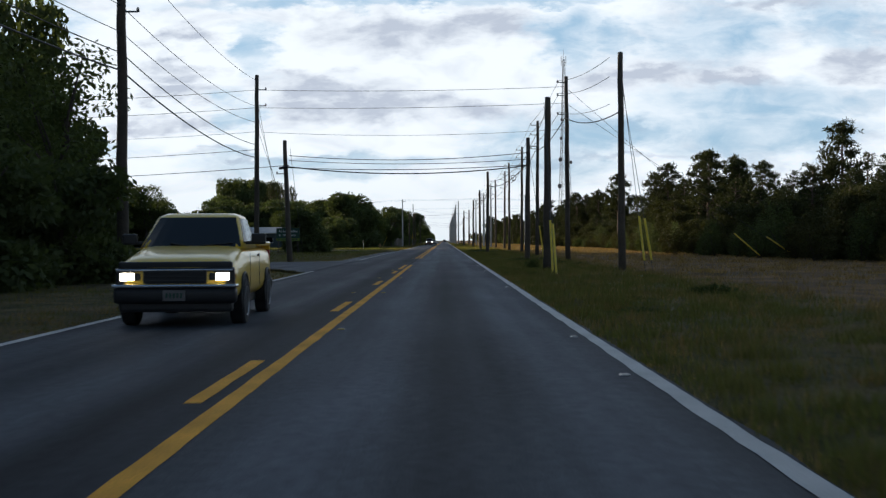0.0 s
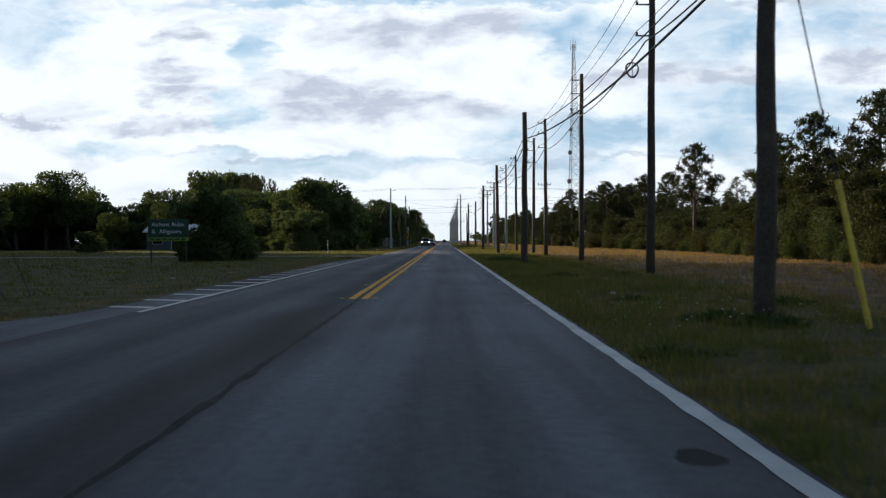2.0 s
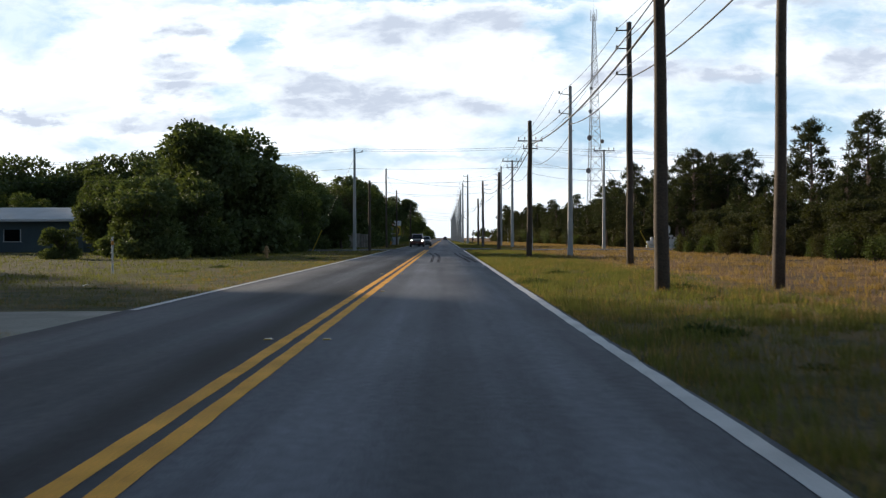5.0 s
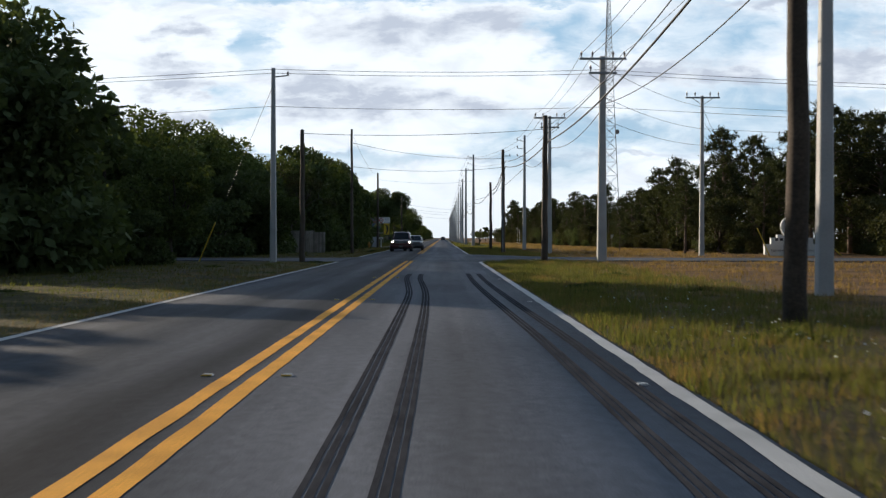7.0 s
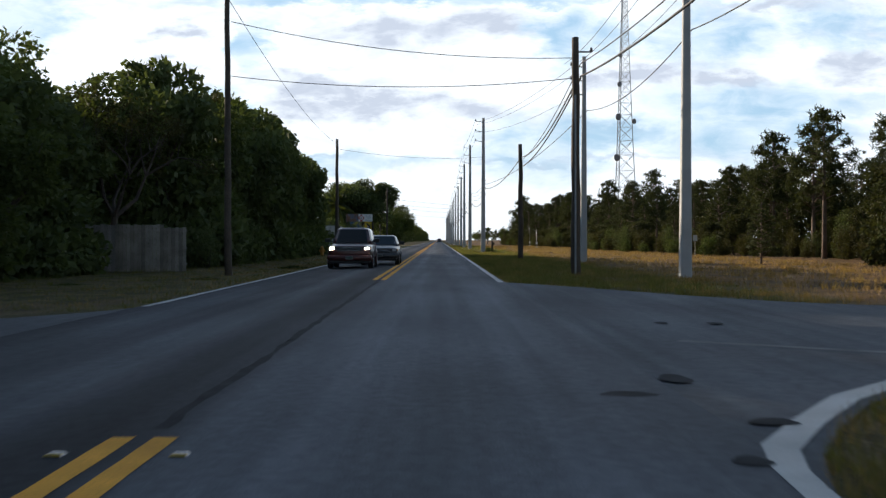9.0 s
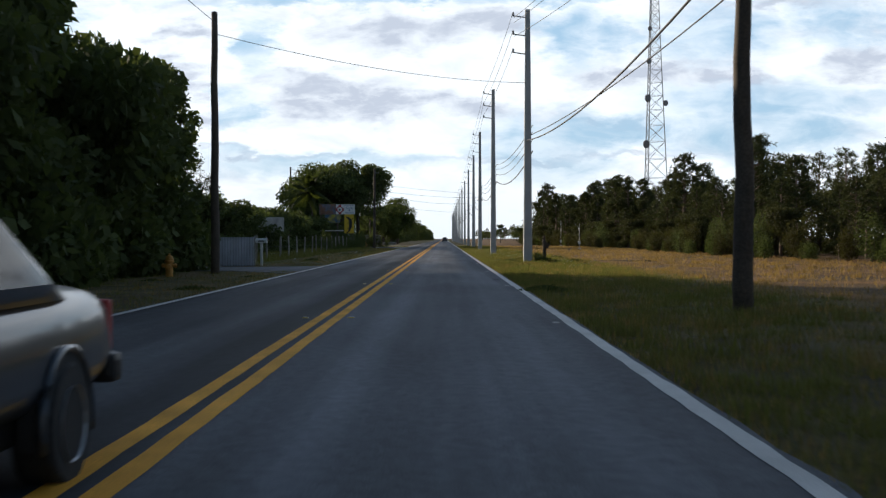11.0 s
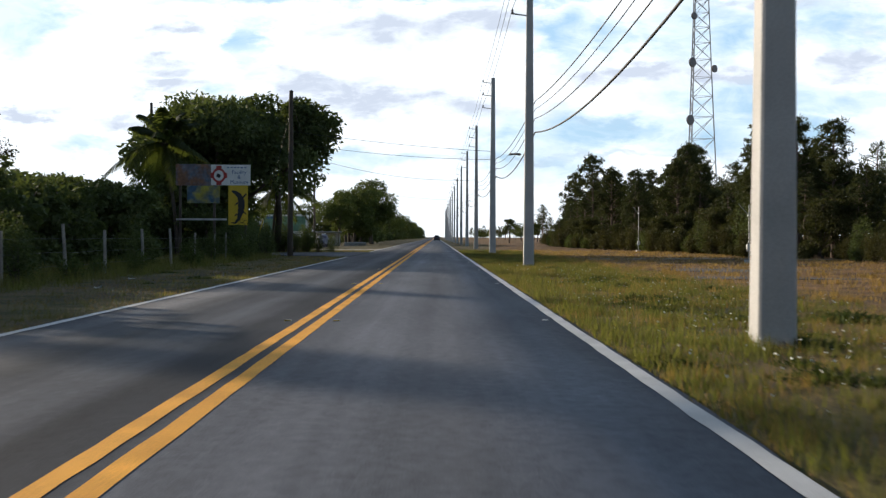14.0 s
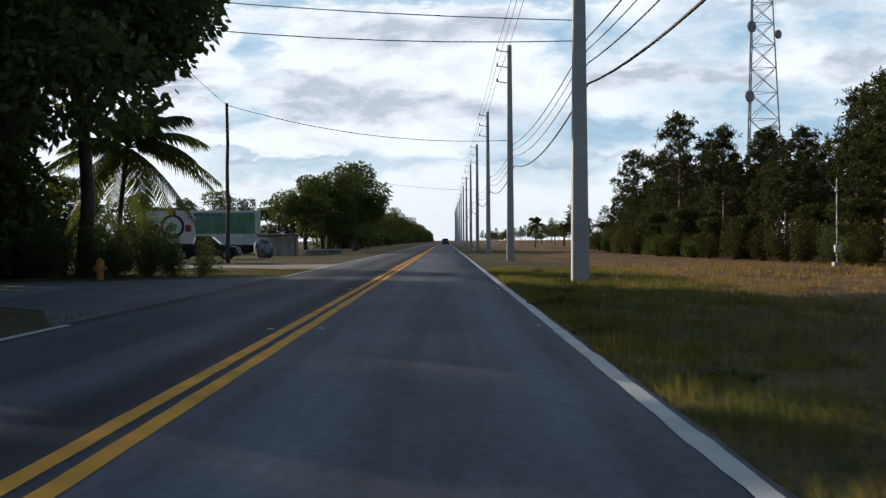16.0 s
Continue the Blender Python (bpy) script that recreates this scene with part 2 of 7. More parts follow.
def asphalt_material(name, base, lanes=True):
    """Worn asphalt: aggregate grain, patches, darker wheel tracks and an oily middle along the lanes, long seams."""
    m = bpy.data.materials.new(name)
    m.use_nodes = True
    nt = m.node_tree
    N, L = nt.nodes.new, nt.links.new
    b = nt.nodes["Principled BSDF"]
    b.inputs["Roughness"].default_value = 0.72
    b.inputs["Specular IOR Level"].default_value = 0.03
    co = N("ShaderNodeTexCoord")

    def noise_value(scale, detail, lo, hi, stretch=(1, 1, 1)):
        mp, tx, mr = N("ShaderNodeMapping"), N("ShaderNodeTexNoise"), N("ShaderNodeMapRange")
        mp.inputs["Scale"].default_value = stretch
        tx.inputs["Scale"].default_value, tx.inputs["Detail"].default_value = scale, detail
        mr.inputs["From Min"].default_value, mr.inputs["From Max"].default_value = 0.3, 0.7
        mr.inputs["To Min"].default_value, mr.inputs["To Max"].default_value = lo, hi
        L(co.outputs["Object"], mp.inputs[0]), L(mp.outputs[0], tx.inputs["Vector"]), L(tx.outputs[0], mr.inputs[0])
        return mr.outputs[0], tx.outputs[0]

    def times(a, c):
        k = N("ShaderNodeMath")
        k.operation = "MULTIPLY"
        L(a, k.inputs[0]), L(c, k.inputs[1])
        return k.outputs[0]

    grain, raw = noise_value(110, 3, 0.62, 1.38)
    value = times(grain, noise_value(9, 5, 0.84, 1.16)[0])
    value = times(value, noise_value(0.5, 5, 0.76, 1.24, (1, 0.25, 1))[0])
    value = times(value, noise_value(1.2, 4, 0.82, 1.18, (2.2, 0.04, 1))[0])
    if lanes:
        sep = N("ShaderNodeSeparateXYZ")
        L(co.outputs["Object"], sep.inputs[0])

        def across(stops):
            """Tone across the carriageway: rows of (x, tone)."""
            ramp, mr = N("ShaderNodeValToRGB"), N("ShaderNodeMapRange")
            mr.inputs["From Min"].default_value, mr.inputs["From Max"].default_value = -3.9, 3.9
            wander, w = N("ShaderNodeTexNoise"), N("ShaderNodeMath")
            wander.inputs["Scale"].default_value, wander.inputs["Detail"].default_value = 0.22, 3
            w.operation = "MULTIPLY_ADD"
            w.inputs[1].default_value = 0.5
            L(co.outputs["Object"], wander.inputs["Vector"]), L(wander.outputs[0], w.inputs[0]), L(sep.outputs[0], w.inputs[2])
            L(w.outputs[0], mr.inputs[0]), L(mr.outputs[0], ramp.inputs[0])
            cr = ramp.color_ramp
            cr.interpolation = "EASE"
            for n, (x, v) in enumerate(stops):
                e = cr.elements[n] if n < 2 else cr.elements.new(1.0)
                e.position = (x + 3.9 + 0.25) / 7.8
            for e, (x, v) in zip(cr.elements, stops):
                e.color = (v, v, v, 1)
            return ramp.outputs[0]

        fresh = across(((-3.8, 0.55), (-3.1, 0.94), (-2.0, 0.58), (-1.25, 0.94), (-0.5, 0.32), (-0.1, 0.42), (0.4, 0.78), (0.95, 1.16), (1.75, 0.50), (2.05, 0.58), (2.75, 1.14), (3.6, 0.70)))
        worn = across(((-3.8, 0.58), (-3.1, 0.92), (-2.0, 0.60), (-1.25, 0.88), (-0.5, 0.34), (-0.1, 0.50), (0.3, 1.02), (0.95, 1.30), (1.75, 0.98), (2.05, 1.02), (2.75, 1.32), (3.6, 0.98)))
        run, mx = N("ShaderNodeMapRange"), N("ShaderNodeMix")
        run.inputs["From Min"].default_value, run.inputs["From Max"].default_value = 38.0, 74.0
        L(sep.outputs[1], run.inputs[0]), L(run.outputs[0], mx.inputs[0]), L(fresh, mx.inputs[2]), L(worn, mx.inputs[3])
        value = times(value, mx.outputs[0])
    sc = N("ShaderNodeVectorMath")
    sc.operation = "SCALE"
    sc.inputs[0].default_value = base
    L(value, sc.inputs["Scale"]), L(sc.outputs[0], b.inputs["Base Color"])
    bp = N("ShaderNodeBump")
    bp.inputs["Strength"].default_value, bp.inputs["Distance"].default_value = 0.35, 0.006
    L(raw, bp.inputs["Height"]), L(bp.outputs[0], b.inputs["Normal"])
    return m


def ground_material():
    """Mown verge grass, drier and browner out in the open field, with thin and bare patches."""
    m = bpy.data.materials.new("verge_ground")
    m.use_nodes = True
    nt = m.node_tree
    N, L = nt.nodes.new, nt.links.new
    b = nt.nodes["Principled BSDF"]
    b.inputs["Roughness"].default_value = 0.95
    b.inputs["Specular IOR Level"].default_value = 0.1
    co, sep = N("ShaderNodeTexCoord"), N("ShaderNodeSeparateXYZ")
    L(co.outputs["Object"], sep.inputs[0])

    def noise_out(scale, detail=5, stretch=(1, 1, 1)):
        mp, tx = N("ShaderNodeMapping"), N("ShaderNodeTexNoise")
        mp.inputs["Scale"].default_value = stretch
        tx.inputs["Scale"].default_value, tx.inputs["Detail"].default_value = scale, detail
        L(co.outputs["Object"], mp.inputs[0]), L(mp.outputs[0], tx.inputs["Vector"])
        return tx.outputs[0]

    def remap(v, a, c, lo=0.0, hi=1.0):
        mr = N("ShaderNodeMapRange")
        for k, x in zip(("From Min", "From Max", "To Min", "To Max"), (a, c, lo, hi)):
            mr.inputs[k].default_value = x
        L(v, mr.inputs[0])
        return mr.outputs[0]

    def mixed(f, a, c):
        mx = N("ShaderNodeMix")
        mx.data_type = "RGBA"
        L(f, mx.inputs[0])
        for k, v in ((6, a), (7, c)):
            if isinstance(v, tuple):
                mx.inputs[k].default_value = (*v, 1)
            else:
                L(v, mx.inputs[k])
        return mx.outputs[2]

    def op(kind, a, c):
        k = N("ShaderNodeMath")
        k.operation = kind
        for n, v in ((0, a), (1, c)):
            if isinstance(v, (int, float)):
                k.inputs[n].default_value = v
            else:
                L(v, k.inputs[n])
        return k.outputs[0]

    green = mixed(remap(noise_out(0.8), 0.4, 0.62), (0.062, 0.060, 0.024), (0.130, 0.100, 0.045))
    green = mixed(remap(noise_out(1.9, 6), 0.55, 0.66, 0, 0.8), green, (0.034, 0.036, 0.015))
    brown = mixed(remap(noise_out(0.5), 0.38, 0.6), (0.245, 0.138, 0.058), (0.130, 0.080, 0.040))
    edge = op("ADD", sep.outputs[0], op("MULTIPLY", remap(noise_out(0.16, 4, (1, 0.35, 1)), 0.3, 0.7, -1, 1), 3.5))
    col = mixed(remap(edge, 7.0, 10.5), green, brown)
    col = mixed(remap(noise_out(0.33, 6, (1, 0.5, 1)), 0.54, 0.66, 0, 0.8), col, (0.125, 0.088, 0.050))
    col = mixed(remap(noise_out(0.12, 5, (1, 0.6, 1)), 0.55, 0.62, 0, 0.6), col, (0.060, 0.046, 0.030))
    fine = remap(noise_out(14, 6), 0.3, 0.7, 0.55, 1.45)
    sc = N("ShaderNodeVectorMath")
    sc.operation = "SCALE"
    L(col, sc.inputs[0]), L(fine, sc.inputs["Scale"]), L(sc.outputs[0], b.inputs["Base Color"])
    bp = N("ShaderNodeBump")
    bp.inputs["Strength"].default_value, bp.inputs["Distance"].default_value = 0.8, 0.05
    L(noise_out(22, 4), bp.inputs["Height"]), L(bp.outputs[0], b.inputs["Normal"])
    return m


M_ASPHALT = asphalt_material("road_asphalt", (0.118, 0.123, 0.136))
M_SIDE = asphalt_material("side_road_asphalt", (0.112, 0.116, 0.126), lanes=False)
M_GROUND = ground_material()
M_WHITE = material("white_road_paint", (0.40, 0.40, 0.39), 0.6, fine=(60, 0.18), coarse=(1.3, 0.2))
M_YELLOW = material("yellow_road_paint", (0.80, 0.37, 0.042), 0.8, fine=(60, 0.2), coarse=(1.1, 0.22), sheen=0.12)
M_SIDELINE = material("faded_road_paint", (0.17, 0.17, 0.175), 0.8, fine=(60, 0.3), coarse=(1.3, 0.3), sheen=0.1)
M_RUBBER = material("tyre_rubber_streak", (0.060, 0.060, 0.065), 0.95, fine=(30, 0.3), coarse=(1.5, 0.3), sheen=0.0)
M_SHOULDER = material("fresh_dark_asphalt", (0.050, 0.052, 0.057), 0.8, fine=(90, 0.35), coarse=(0.8, 0.25), sheen=0.05)
M_PATCH = material("tar_patch", (0.036, 0.037, 0.040), 0.8, fine=(50, 0.25), coarse=(2, 0.3), sheen=0.03)
M_GRAVEL = material("pale_gravel", (0.24, 0.215, 0.175), 0.95, fine=(60, 0.35), coarse=(0.7, 0.3), bump=0.5)
M_SOIL = material("dark_bare_soil", (0.050, 0.037, 0.027), 0.95, fine=(20, 0.4), coarse=(1.5, 0.35), bump=0.6)
M_DIRT = material("bare_sandy_dirt", (0.22, 0.18, 0.13), 0.95, fine=(25, 0.3), coarse=(0.8, 0.3), bump=0.4)
M_WOODPOLE = material("weathered_pole_wood", (0.095, 0.074, 0.056), 0.9, fine=(22, 0.3), coarse=(1.2, 0.3), objects=0.2)
M_CONCRETE = material("pale_spun_concrete", (0.53, 0.525, 0.51), 0.85, fine=(30, 0.08), coarse=(0.9, 0.14), objects=0.06)
M_STEEL = material("galvanised_steel", (0.34, 0.35, 0.36), 0.5, 0.7, fine=(20, 0.12), coarse=(1.5, 0.15))
M_TOWER = material("tower_steel", (0.42, 0.44, 0.47), 0.55, 0.3, fine=(3, 0.1), coarse=(0.1, 0.12))
M_INSUL = material("grey_porcelain", (0.16, 0.15, 0.15), 0.3, fine=(30, 0.08), coarse=(3, 0.1))
M_CABLE = material("black_cable_sheath", (0.016, 0.016, 0.018), 0.6, fine=(10, 0.2), coarse=(1, 0.2))
M_WIRE = material("bare_aluminium_conductor", (0.045, 0.046, 0.05), 0.55, 0.4, fine=(10, 0.2), coarse=(1, 0.2))
M_GUARD = material("yellow_plastic", (0.85, 0.62, 0.05), 0.5, fine=(30, 0.1), coarse=(3, 0.15))
M_BARK = material("grey_brown_bark", (0.075, 0.058, 0.045), 0.95, fine=(18, 0.35), coarse=(2, 0.3), bump=0.5)
M_PINEBARK = material("pine_bark", (0.15, 0.11, 0.085), 0.95, fine=(14, 0.4), coarse=(2, 0.3), bump=0.5)
M_LEAF = leafy("broad_leaves", (0.080, 0.098, 0.034))
M_LEAF_DARK = leafy("dark_evergreen_leaves", (0.086, 0.104, 0.044))
M_NEEDLE = leafy("pine_needles", (0.058, 0.064, 0.028), through_light=0.18)
# Broad leaves darkened for the right-hand wood: its shade put into the colour
M_WOOD_LEAF = leafy("darkened_wood_leaves", (0.062, 0.064, 0.026), through_light=0.18)
M_SHRUB = leafy("scrub_leaves", (0.056, 0.052, 0.021))
M_FROND = leafy("palm_frond", (0.055, 0.066, 0.022), rough=0.45, through_light=0.5)
M_GRASS = leafy("grass_blades", (0.120, 0.120, 0.044), through_light=0.42, second=((0.175, 0.122, 0.055), 0.5))
M_WEED = leafy("weed_leaves", (0.062, 0.078, 0.028), through_light=0.2)
M_GRASS_DRY = leafy("dry_grass_blades", (0.27, 0.172, 0.080), through_light=0.3)
M_FENCEWOOD = material("silvered_fence_wood", (0.24, 0.225, 0.21), 0.9, fine=(25, 0.2), coarse=(1.2, 0.25), objects=0.18)
M_POST = material("grey_fence_post_wood", (0.30, 0.27, 0.23), 0.9, fine=(25, 0.2), coarse=(1.5, 0.3), objects=0.25)
M_WHITEPAINT = material("chalky_white_paint", (0.74, 0.74, 0.72), 0.6, fine=(25, 0.05), coarse=(1.2, 0.12))
M_OLDBOARD = material("weathered_white_board", (0.52, 0.50, 0.47), 0.8, fine=(18, 0.15), coarse=(1.6, 0.3))
M_BLACK = material("black_plastic", (0.018, 0.018, 0.02), 0.5, fine=(30, 0.15), coarse=(3, 0.15))
M_CHROME = material("chrome", (0.62, 0.63, 0.65), 0.18, 1.0, fine=(20, 0.05), coarse=(2, 0.08), bump=0)
M_TYRE = material("tyre_rubber", (0.022, 0.022, 0.023), 0.85, fine=(40, 0.2), coarse=(4, 0.15))
M_RIM = material("painted_alloy", (0.36, 0.36, 0.37), 0.4, 0.6, fine=(20, 0.08), coarse=(3, 0.1))
M_CARGLASS = material("dark_tinted_glass", (0.008, 0.009, 0.011), 0.08, fine=(5, 0.1), coarse=(1, 0.1), bump=0, sheen=0.25)
M_YELLOWCAR = material("golden_yellow_car_paint", (0.96, 0.62, 0.060), 0.30, 0.0, fine=(8, 0.04), coarse=(1, 0.06), bump=0)
M_REDCAR = material("dark_red_car_paint", (0.075, 0.014, 0.012), 0.28, 0.2, fine=(8, 0.05), coarse=(1, 0.06), bump=0)
M_GREYCAR = material("dark_grey_car_paint", (0.045, 0.048, 0.055), 0.3, 0.3, fine=(8, 0.05), coarse=(1, 0.06), bump=0)
M_DARKCAR = material("dull_dark_car_paint", (0.018, 0.018, 0.020), 0.55, 0.0, fine=(8, 0.1), coarse=(1, 0.12), bump=0, sheen=0.2)
M_LAMPGLASS = material("clear_lamp_lens", (0.45, 0.45, 0.44), 0.12, fine=(20, 0.1), coarse=(4, 0.1), bump=0)
M_HEADLIGHT = glowing("lit_headlight", (1.0, 0.87, 0.64), 18.0)
for k in (M_YELLOWCAR, M_REDCAR, M_GREYCAR):
    k.node_tree.nodes["Principled BSDF"].inputs["Coat Weight"].default_value = 0.6
    k.node_tree.nodes["Principled BSDF"].inputs["Coat Roughness"].default_value = 0.06
M_HYDRANT = material("hydrant_yellow_paint", (0.52, 0.24, 0.035), 0.5, fine=(25, 0.12), coarse=(4, 0.2))
M_HYDRANT_TAN = material("hydrant_faded_paint", (0.42, 0.25, 0.10), 0.6, fine=(25, 0.12), coarse=(4, 0.2))
M_SIGNGREEN = material("dark_green_sign_paint", (0.018, 0.070, 0.048), 0.5, fine=(20, 0.1), coarse=(2, 0.12))
M_SIGNLIME = material("lime_sign_paint", (0.22, 0.33, 0.03), 0.55, fine=(20, 0.1), coarse=(2, 0.12))
M_LETTER = material("white_letter_paint", (0.84, 0.86, 0.85), 0.55, fine=(20, 0.06), coarse=(2, 0.1))
M_SIGNYELLOW = material("yellow_banner", (0.62, 0.42, 0.02), 0.6, fine=(12, 0.06), coarse=(1, 0.12))
M_SIGNBLUE = material("blue_sign_paint", (0.10, 0.18, 0.32), 0.55, fine=(12, 0.1), coarse=(1, 0.15))
M_SIGNRED = material("red_sign_paint", (0.40, 0.04, 0.035), 0.55, fine=(12, 0.1), coarse=(1, 0.15))
M_SIGNPHOTO = material("faded_photo_print", (0.20, 0.10, 0.055), 0.6, fine=(5, 0.3), coarse=(1.3, 0.3), second=((0.10, 0.14, 0.20), 1.2))
M_SIGNSCENE = material("printed_landscape", (0.34, 0.30, 0.04), 0.6, fine=(5, 0.25), coarse=(1.1, 0.3), second=((0.05, 0.10, 0.16), 1.0))
# Bluish grey instead of white: the shade over the gate is in this colour
M_GATESHEET = material("shaded_white_sheet", (0.42, 0.45, 0.50), 0.6, fine=(20, 0.1), coarse=(0.9, 0.25))
M_TEAL = material("grey_teal_house_paint", (0.095, 0.13, 0.145), 0.7, fine=(20, 0.06), coarse=(0.7, 0.12))
M_ROOF = material("pale_metal_roof", (0.36, 0.36, 0.36), 0.5, 0.2, fine=(12, 0.08), coarse=(0.6, 0.14))
M_GREENWALL = material("mural_green", (0.16, 0.30, 0.20), 0.6, fine=(4, 0.25), coarse=(0.6, 0.3))
M_STONE = material("rough_field_stone", (0.25, 0.235, 0.21), 0.9, fine=(14, 0.3), coarse=(2, 0.25), bump=0.6, objects=0.2)


# ------------------------------------------------------------------ building helpers
def mesh_ob(name, verts, faces, mat, parent=None, label="", smooth=False):
    me = bpy.data.meshes.new(name)
    verts, faces = np.asarray(verts, np.float32), np.asarray(faces, np.int32)
    n, k = faces.shape
    me.vertices.add(len(verts))
    me.vertices.foreach_set("co", verts.ravel())
    me.loops.add(n * k)
    me.loops.foreach_set("vertex_index", faces.ravel())
    me.polygons.add(n)
    me.polygons.foreach_set("loop_start", np.arange(0, n * k, k, dtype=np.int32))
    if smooth:
        me.polygons.foreach_set("use_smooth", np.ones(n, bool))
    me.update(calc_edges=True)
    me.validate()
    me.materials.append(mat)
    ob = new(name, me)
    if parent:
        ob.parent = parent
    return tagged(ob, label)


def part(name, bm, mat, parent=None, label="", smooth=False):
    me = bpy.data.meshes.new(name)
    bmesh.ops.recalc_face_normals(bm, faces=bm.faces)
    if smooth:
        for f in bm.faces:
            f.smooth = True
    bm.to_mesh(me)
    bm.free()
    me.materials.append(mat)
    ob = new(name, me)
    if parent:
        ob.parent = parent
    return tagged(ob, label)


def thing(name, m, label, category, group="", kind=""):
    ob = new(name)
    ob.empty_display_size = 0.3
    ob.matrix_world = m
    return tagged(ob, label, category, group, kind)


def bm_box(sx, sy, sz, at=(0, 0, 0), bevel=0.0, turn=None, bm=None, taper=1.0):
    """A box centred at `at`; taper narrows its top."""
    own = bmesh.new()
    bmesh.ops.create_cube(own, size=1.0)
    for v in own.verts:
        k = taper if v.co.z > 0 else 1.0
        v.co = Vector((v.co.x * sx * k, v.co.y * sy * k, v.co.z * sz))
    if bevel:
        bmesh.ops.bevel(own, geom=list(own.edges), offset=bevel, segments=2, affect="EDGES", profile=0.6)
    mat = Matrix.Translation(at) @ (turn or Matrix.Identity(4))
    bmesh.ops.transform(own, matrix=mat, verts=own.verts)
    return joined(bm, own)


def joined(bm, own):
    if bm is None:
        return own
    me = bpy.data.meshes.new("tmp")
    own.to_mesh(me)
    own.free()
    bm.from_mesh(me)
    bpy.data.meshes.remove(me)
    return bm


def bm_tube(points, radii, seg=8, bm=None, cap=True, squash=1.0):
    """A tube along points with a radius at each."""
    own = bmesh.new()
    pts = [Vector(p) for p in points]
    rings = []
    for i, p in enumerate(pts):
        d = (pts[min(i + 1, len(pts) - 1)] - pts[max(i - 1, 0)]).normalized()
        side = d.cross(Vector((0, 0, 1)) if abs(d.z) < 0.9 else Vector((0, 1, 0))).normalized()
        over = side.cross(d)
        rings.append([own.verts.new(p + (side * math.cos(a) + over * math.sin(a) * squash) * radii[i]) for a in (2 * math.pi * k / seg for k in range(seg))])
    for a, b in zip(rings, rings[1:]):
        for k in range(seg):
            own.faces.new((a[k], a[(k + 1) % seg], b[(k + 1) % seg], b[k]))
    if cap:
        own.faces.new(rings[0][::-1])
        own.faces.new(rings[-1])
    return joined(bm, own)


def bm_lathe(profile, seg=16, at=(0, 0, 0), bm=None, turn=None):
    """A turned body: profile rows of (radius, height)."""
    own = bmesh.new()
    rings = [[own.verts.new((r * math.cos(a), r * math.sin(a), z)) for a in (2 * math.pi * k / seg for k in range(seg))] for r, z in profile]
    for a, b in zip(rings, rings[1:]):
        for k in range(seg):
            own.faces.new((a[k], a[(k + 1) % seg], b[(k + 1) % seg], b[k]))
    own.faces.new(rings[0][::-1])
    own.faces.new(rings[-1])
    bmesh.ops.transform(own, matrix=Matrix.Translation(at) @ (turn or Matrix.Identity(4)), verts=own.verts)
    return joined(bm, own)


def bm_prism(outline, y0, y1, bm=None):
    """An outline of (x, z) carried from y0 to y1."""
    own = bmesh.new()
    a = [own.verts.new((x, y0, z)) for x, z in outline]
    b = [own.verts.new((x, y1, z)) for x, z in outline]
    own.faces.new(a)
    own.faces.new(b[::-1])
    for k in range(len(a)):
        own.faces.new((a[k], b[k], b[(k + 1) % len(a)], a[(k + 1) % len(a)]))
    return joined(bm, own)


def lettering(text, size, m, mat, parent, depth=0.004, spread=1.0):
    """Flat painted words from the built-in font, upright, facing -y."""
    cu = bpy.data.curves.new("lettering", "FONT")
    cu.body, cu.size, cu.align_x, cu.align_y, cu.extrude, cu.resolution_u = text, size, "CENTER", "CENTER", depth, 2
    cu.space_character = spread
    tmp = bpy.data.objects.new("tmp", cu)
    scene.collection.objects.link(tmp)
    me = bpy.data.meshes.new_from_object(tmp.evaluated_get(bpy.context.evaluated_depsgraph_get()))
    bpy.data.objects.remove(tmp)
    me.materials.clear()
    me.materials.append(mat)
    ob = new("lettering", me)
    ob.parent, ob.matrix_basis = parent, m
    return ob


# ------------------------------------------------------------------ ground and roads
CROWN = 0.010


def road_z(x):
    return -CROWN * abs(x)


def steps(*runs):
    out = []
    for a, b, n in runs:
        out += list(np.linspace(a, b, n, endpoint=False))
    return np.array(out + [runs[-1][1]])


def build_ground():
    xs = steps((-2500, -200, 8), (-200, -40, 20), (-40, -4.2, 30), (-4.2, 4.2, 6), (4.2, 40, 34), (40, 200, 20), (200, 2500, 8))
    ys = steps((-1500, -40, 8), (-40, 640, 300), (640, 1500, 60), (1500, 4500, 12))
    X, Y = np.meshgrid(xs, ys)
    Z = np.empty_like(X)
    for i in range(X.shape[0]):
        for j in range(X.shape[1]):
            x, y = X[i, j], Y[i, j]
            off = max(0.0, min(1.0, (abs(x) - 6.5) / 7))
            Z[i, j] = -0.066 - off * (0.03 + 0.09 * max(0.0, noise.noise((x * 0.16, y * 0.11, 0.3)) + 0.2))
    nx, ny = len(xs), len(ys)
    verts = np.stack([X, Y, Z], -1).reshape(-1, 3)
    idx = np.arange(nx * ny).reshape(ny, nx)
    faces = np.stack([idx[:-1, :-1], idx[:-1, 1:], idx[1:, 1:], idx[1:, :-1]], -1).reshape(-1, 4)
    ob = mesh_ob("ground", verts, faces, M_GROUND, smooth=True)
    tagged(ob, "flat mown grass verge turning to dry brown field", "ground", kind="structure")


build_ground()


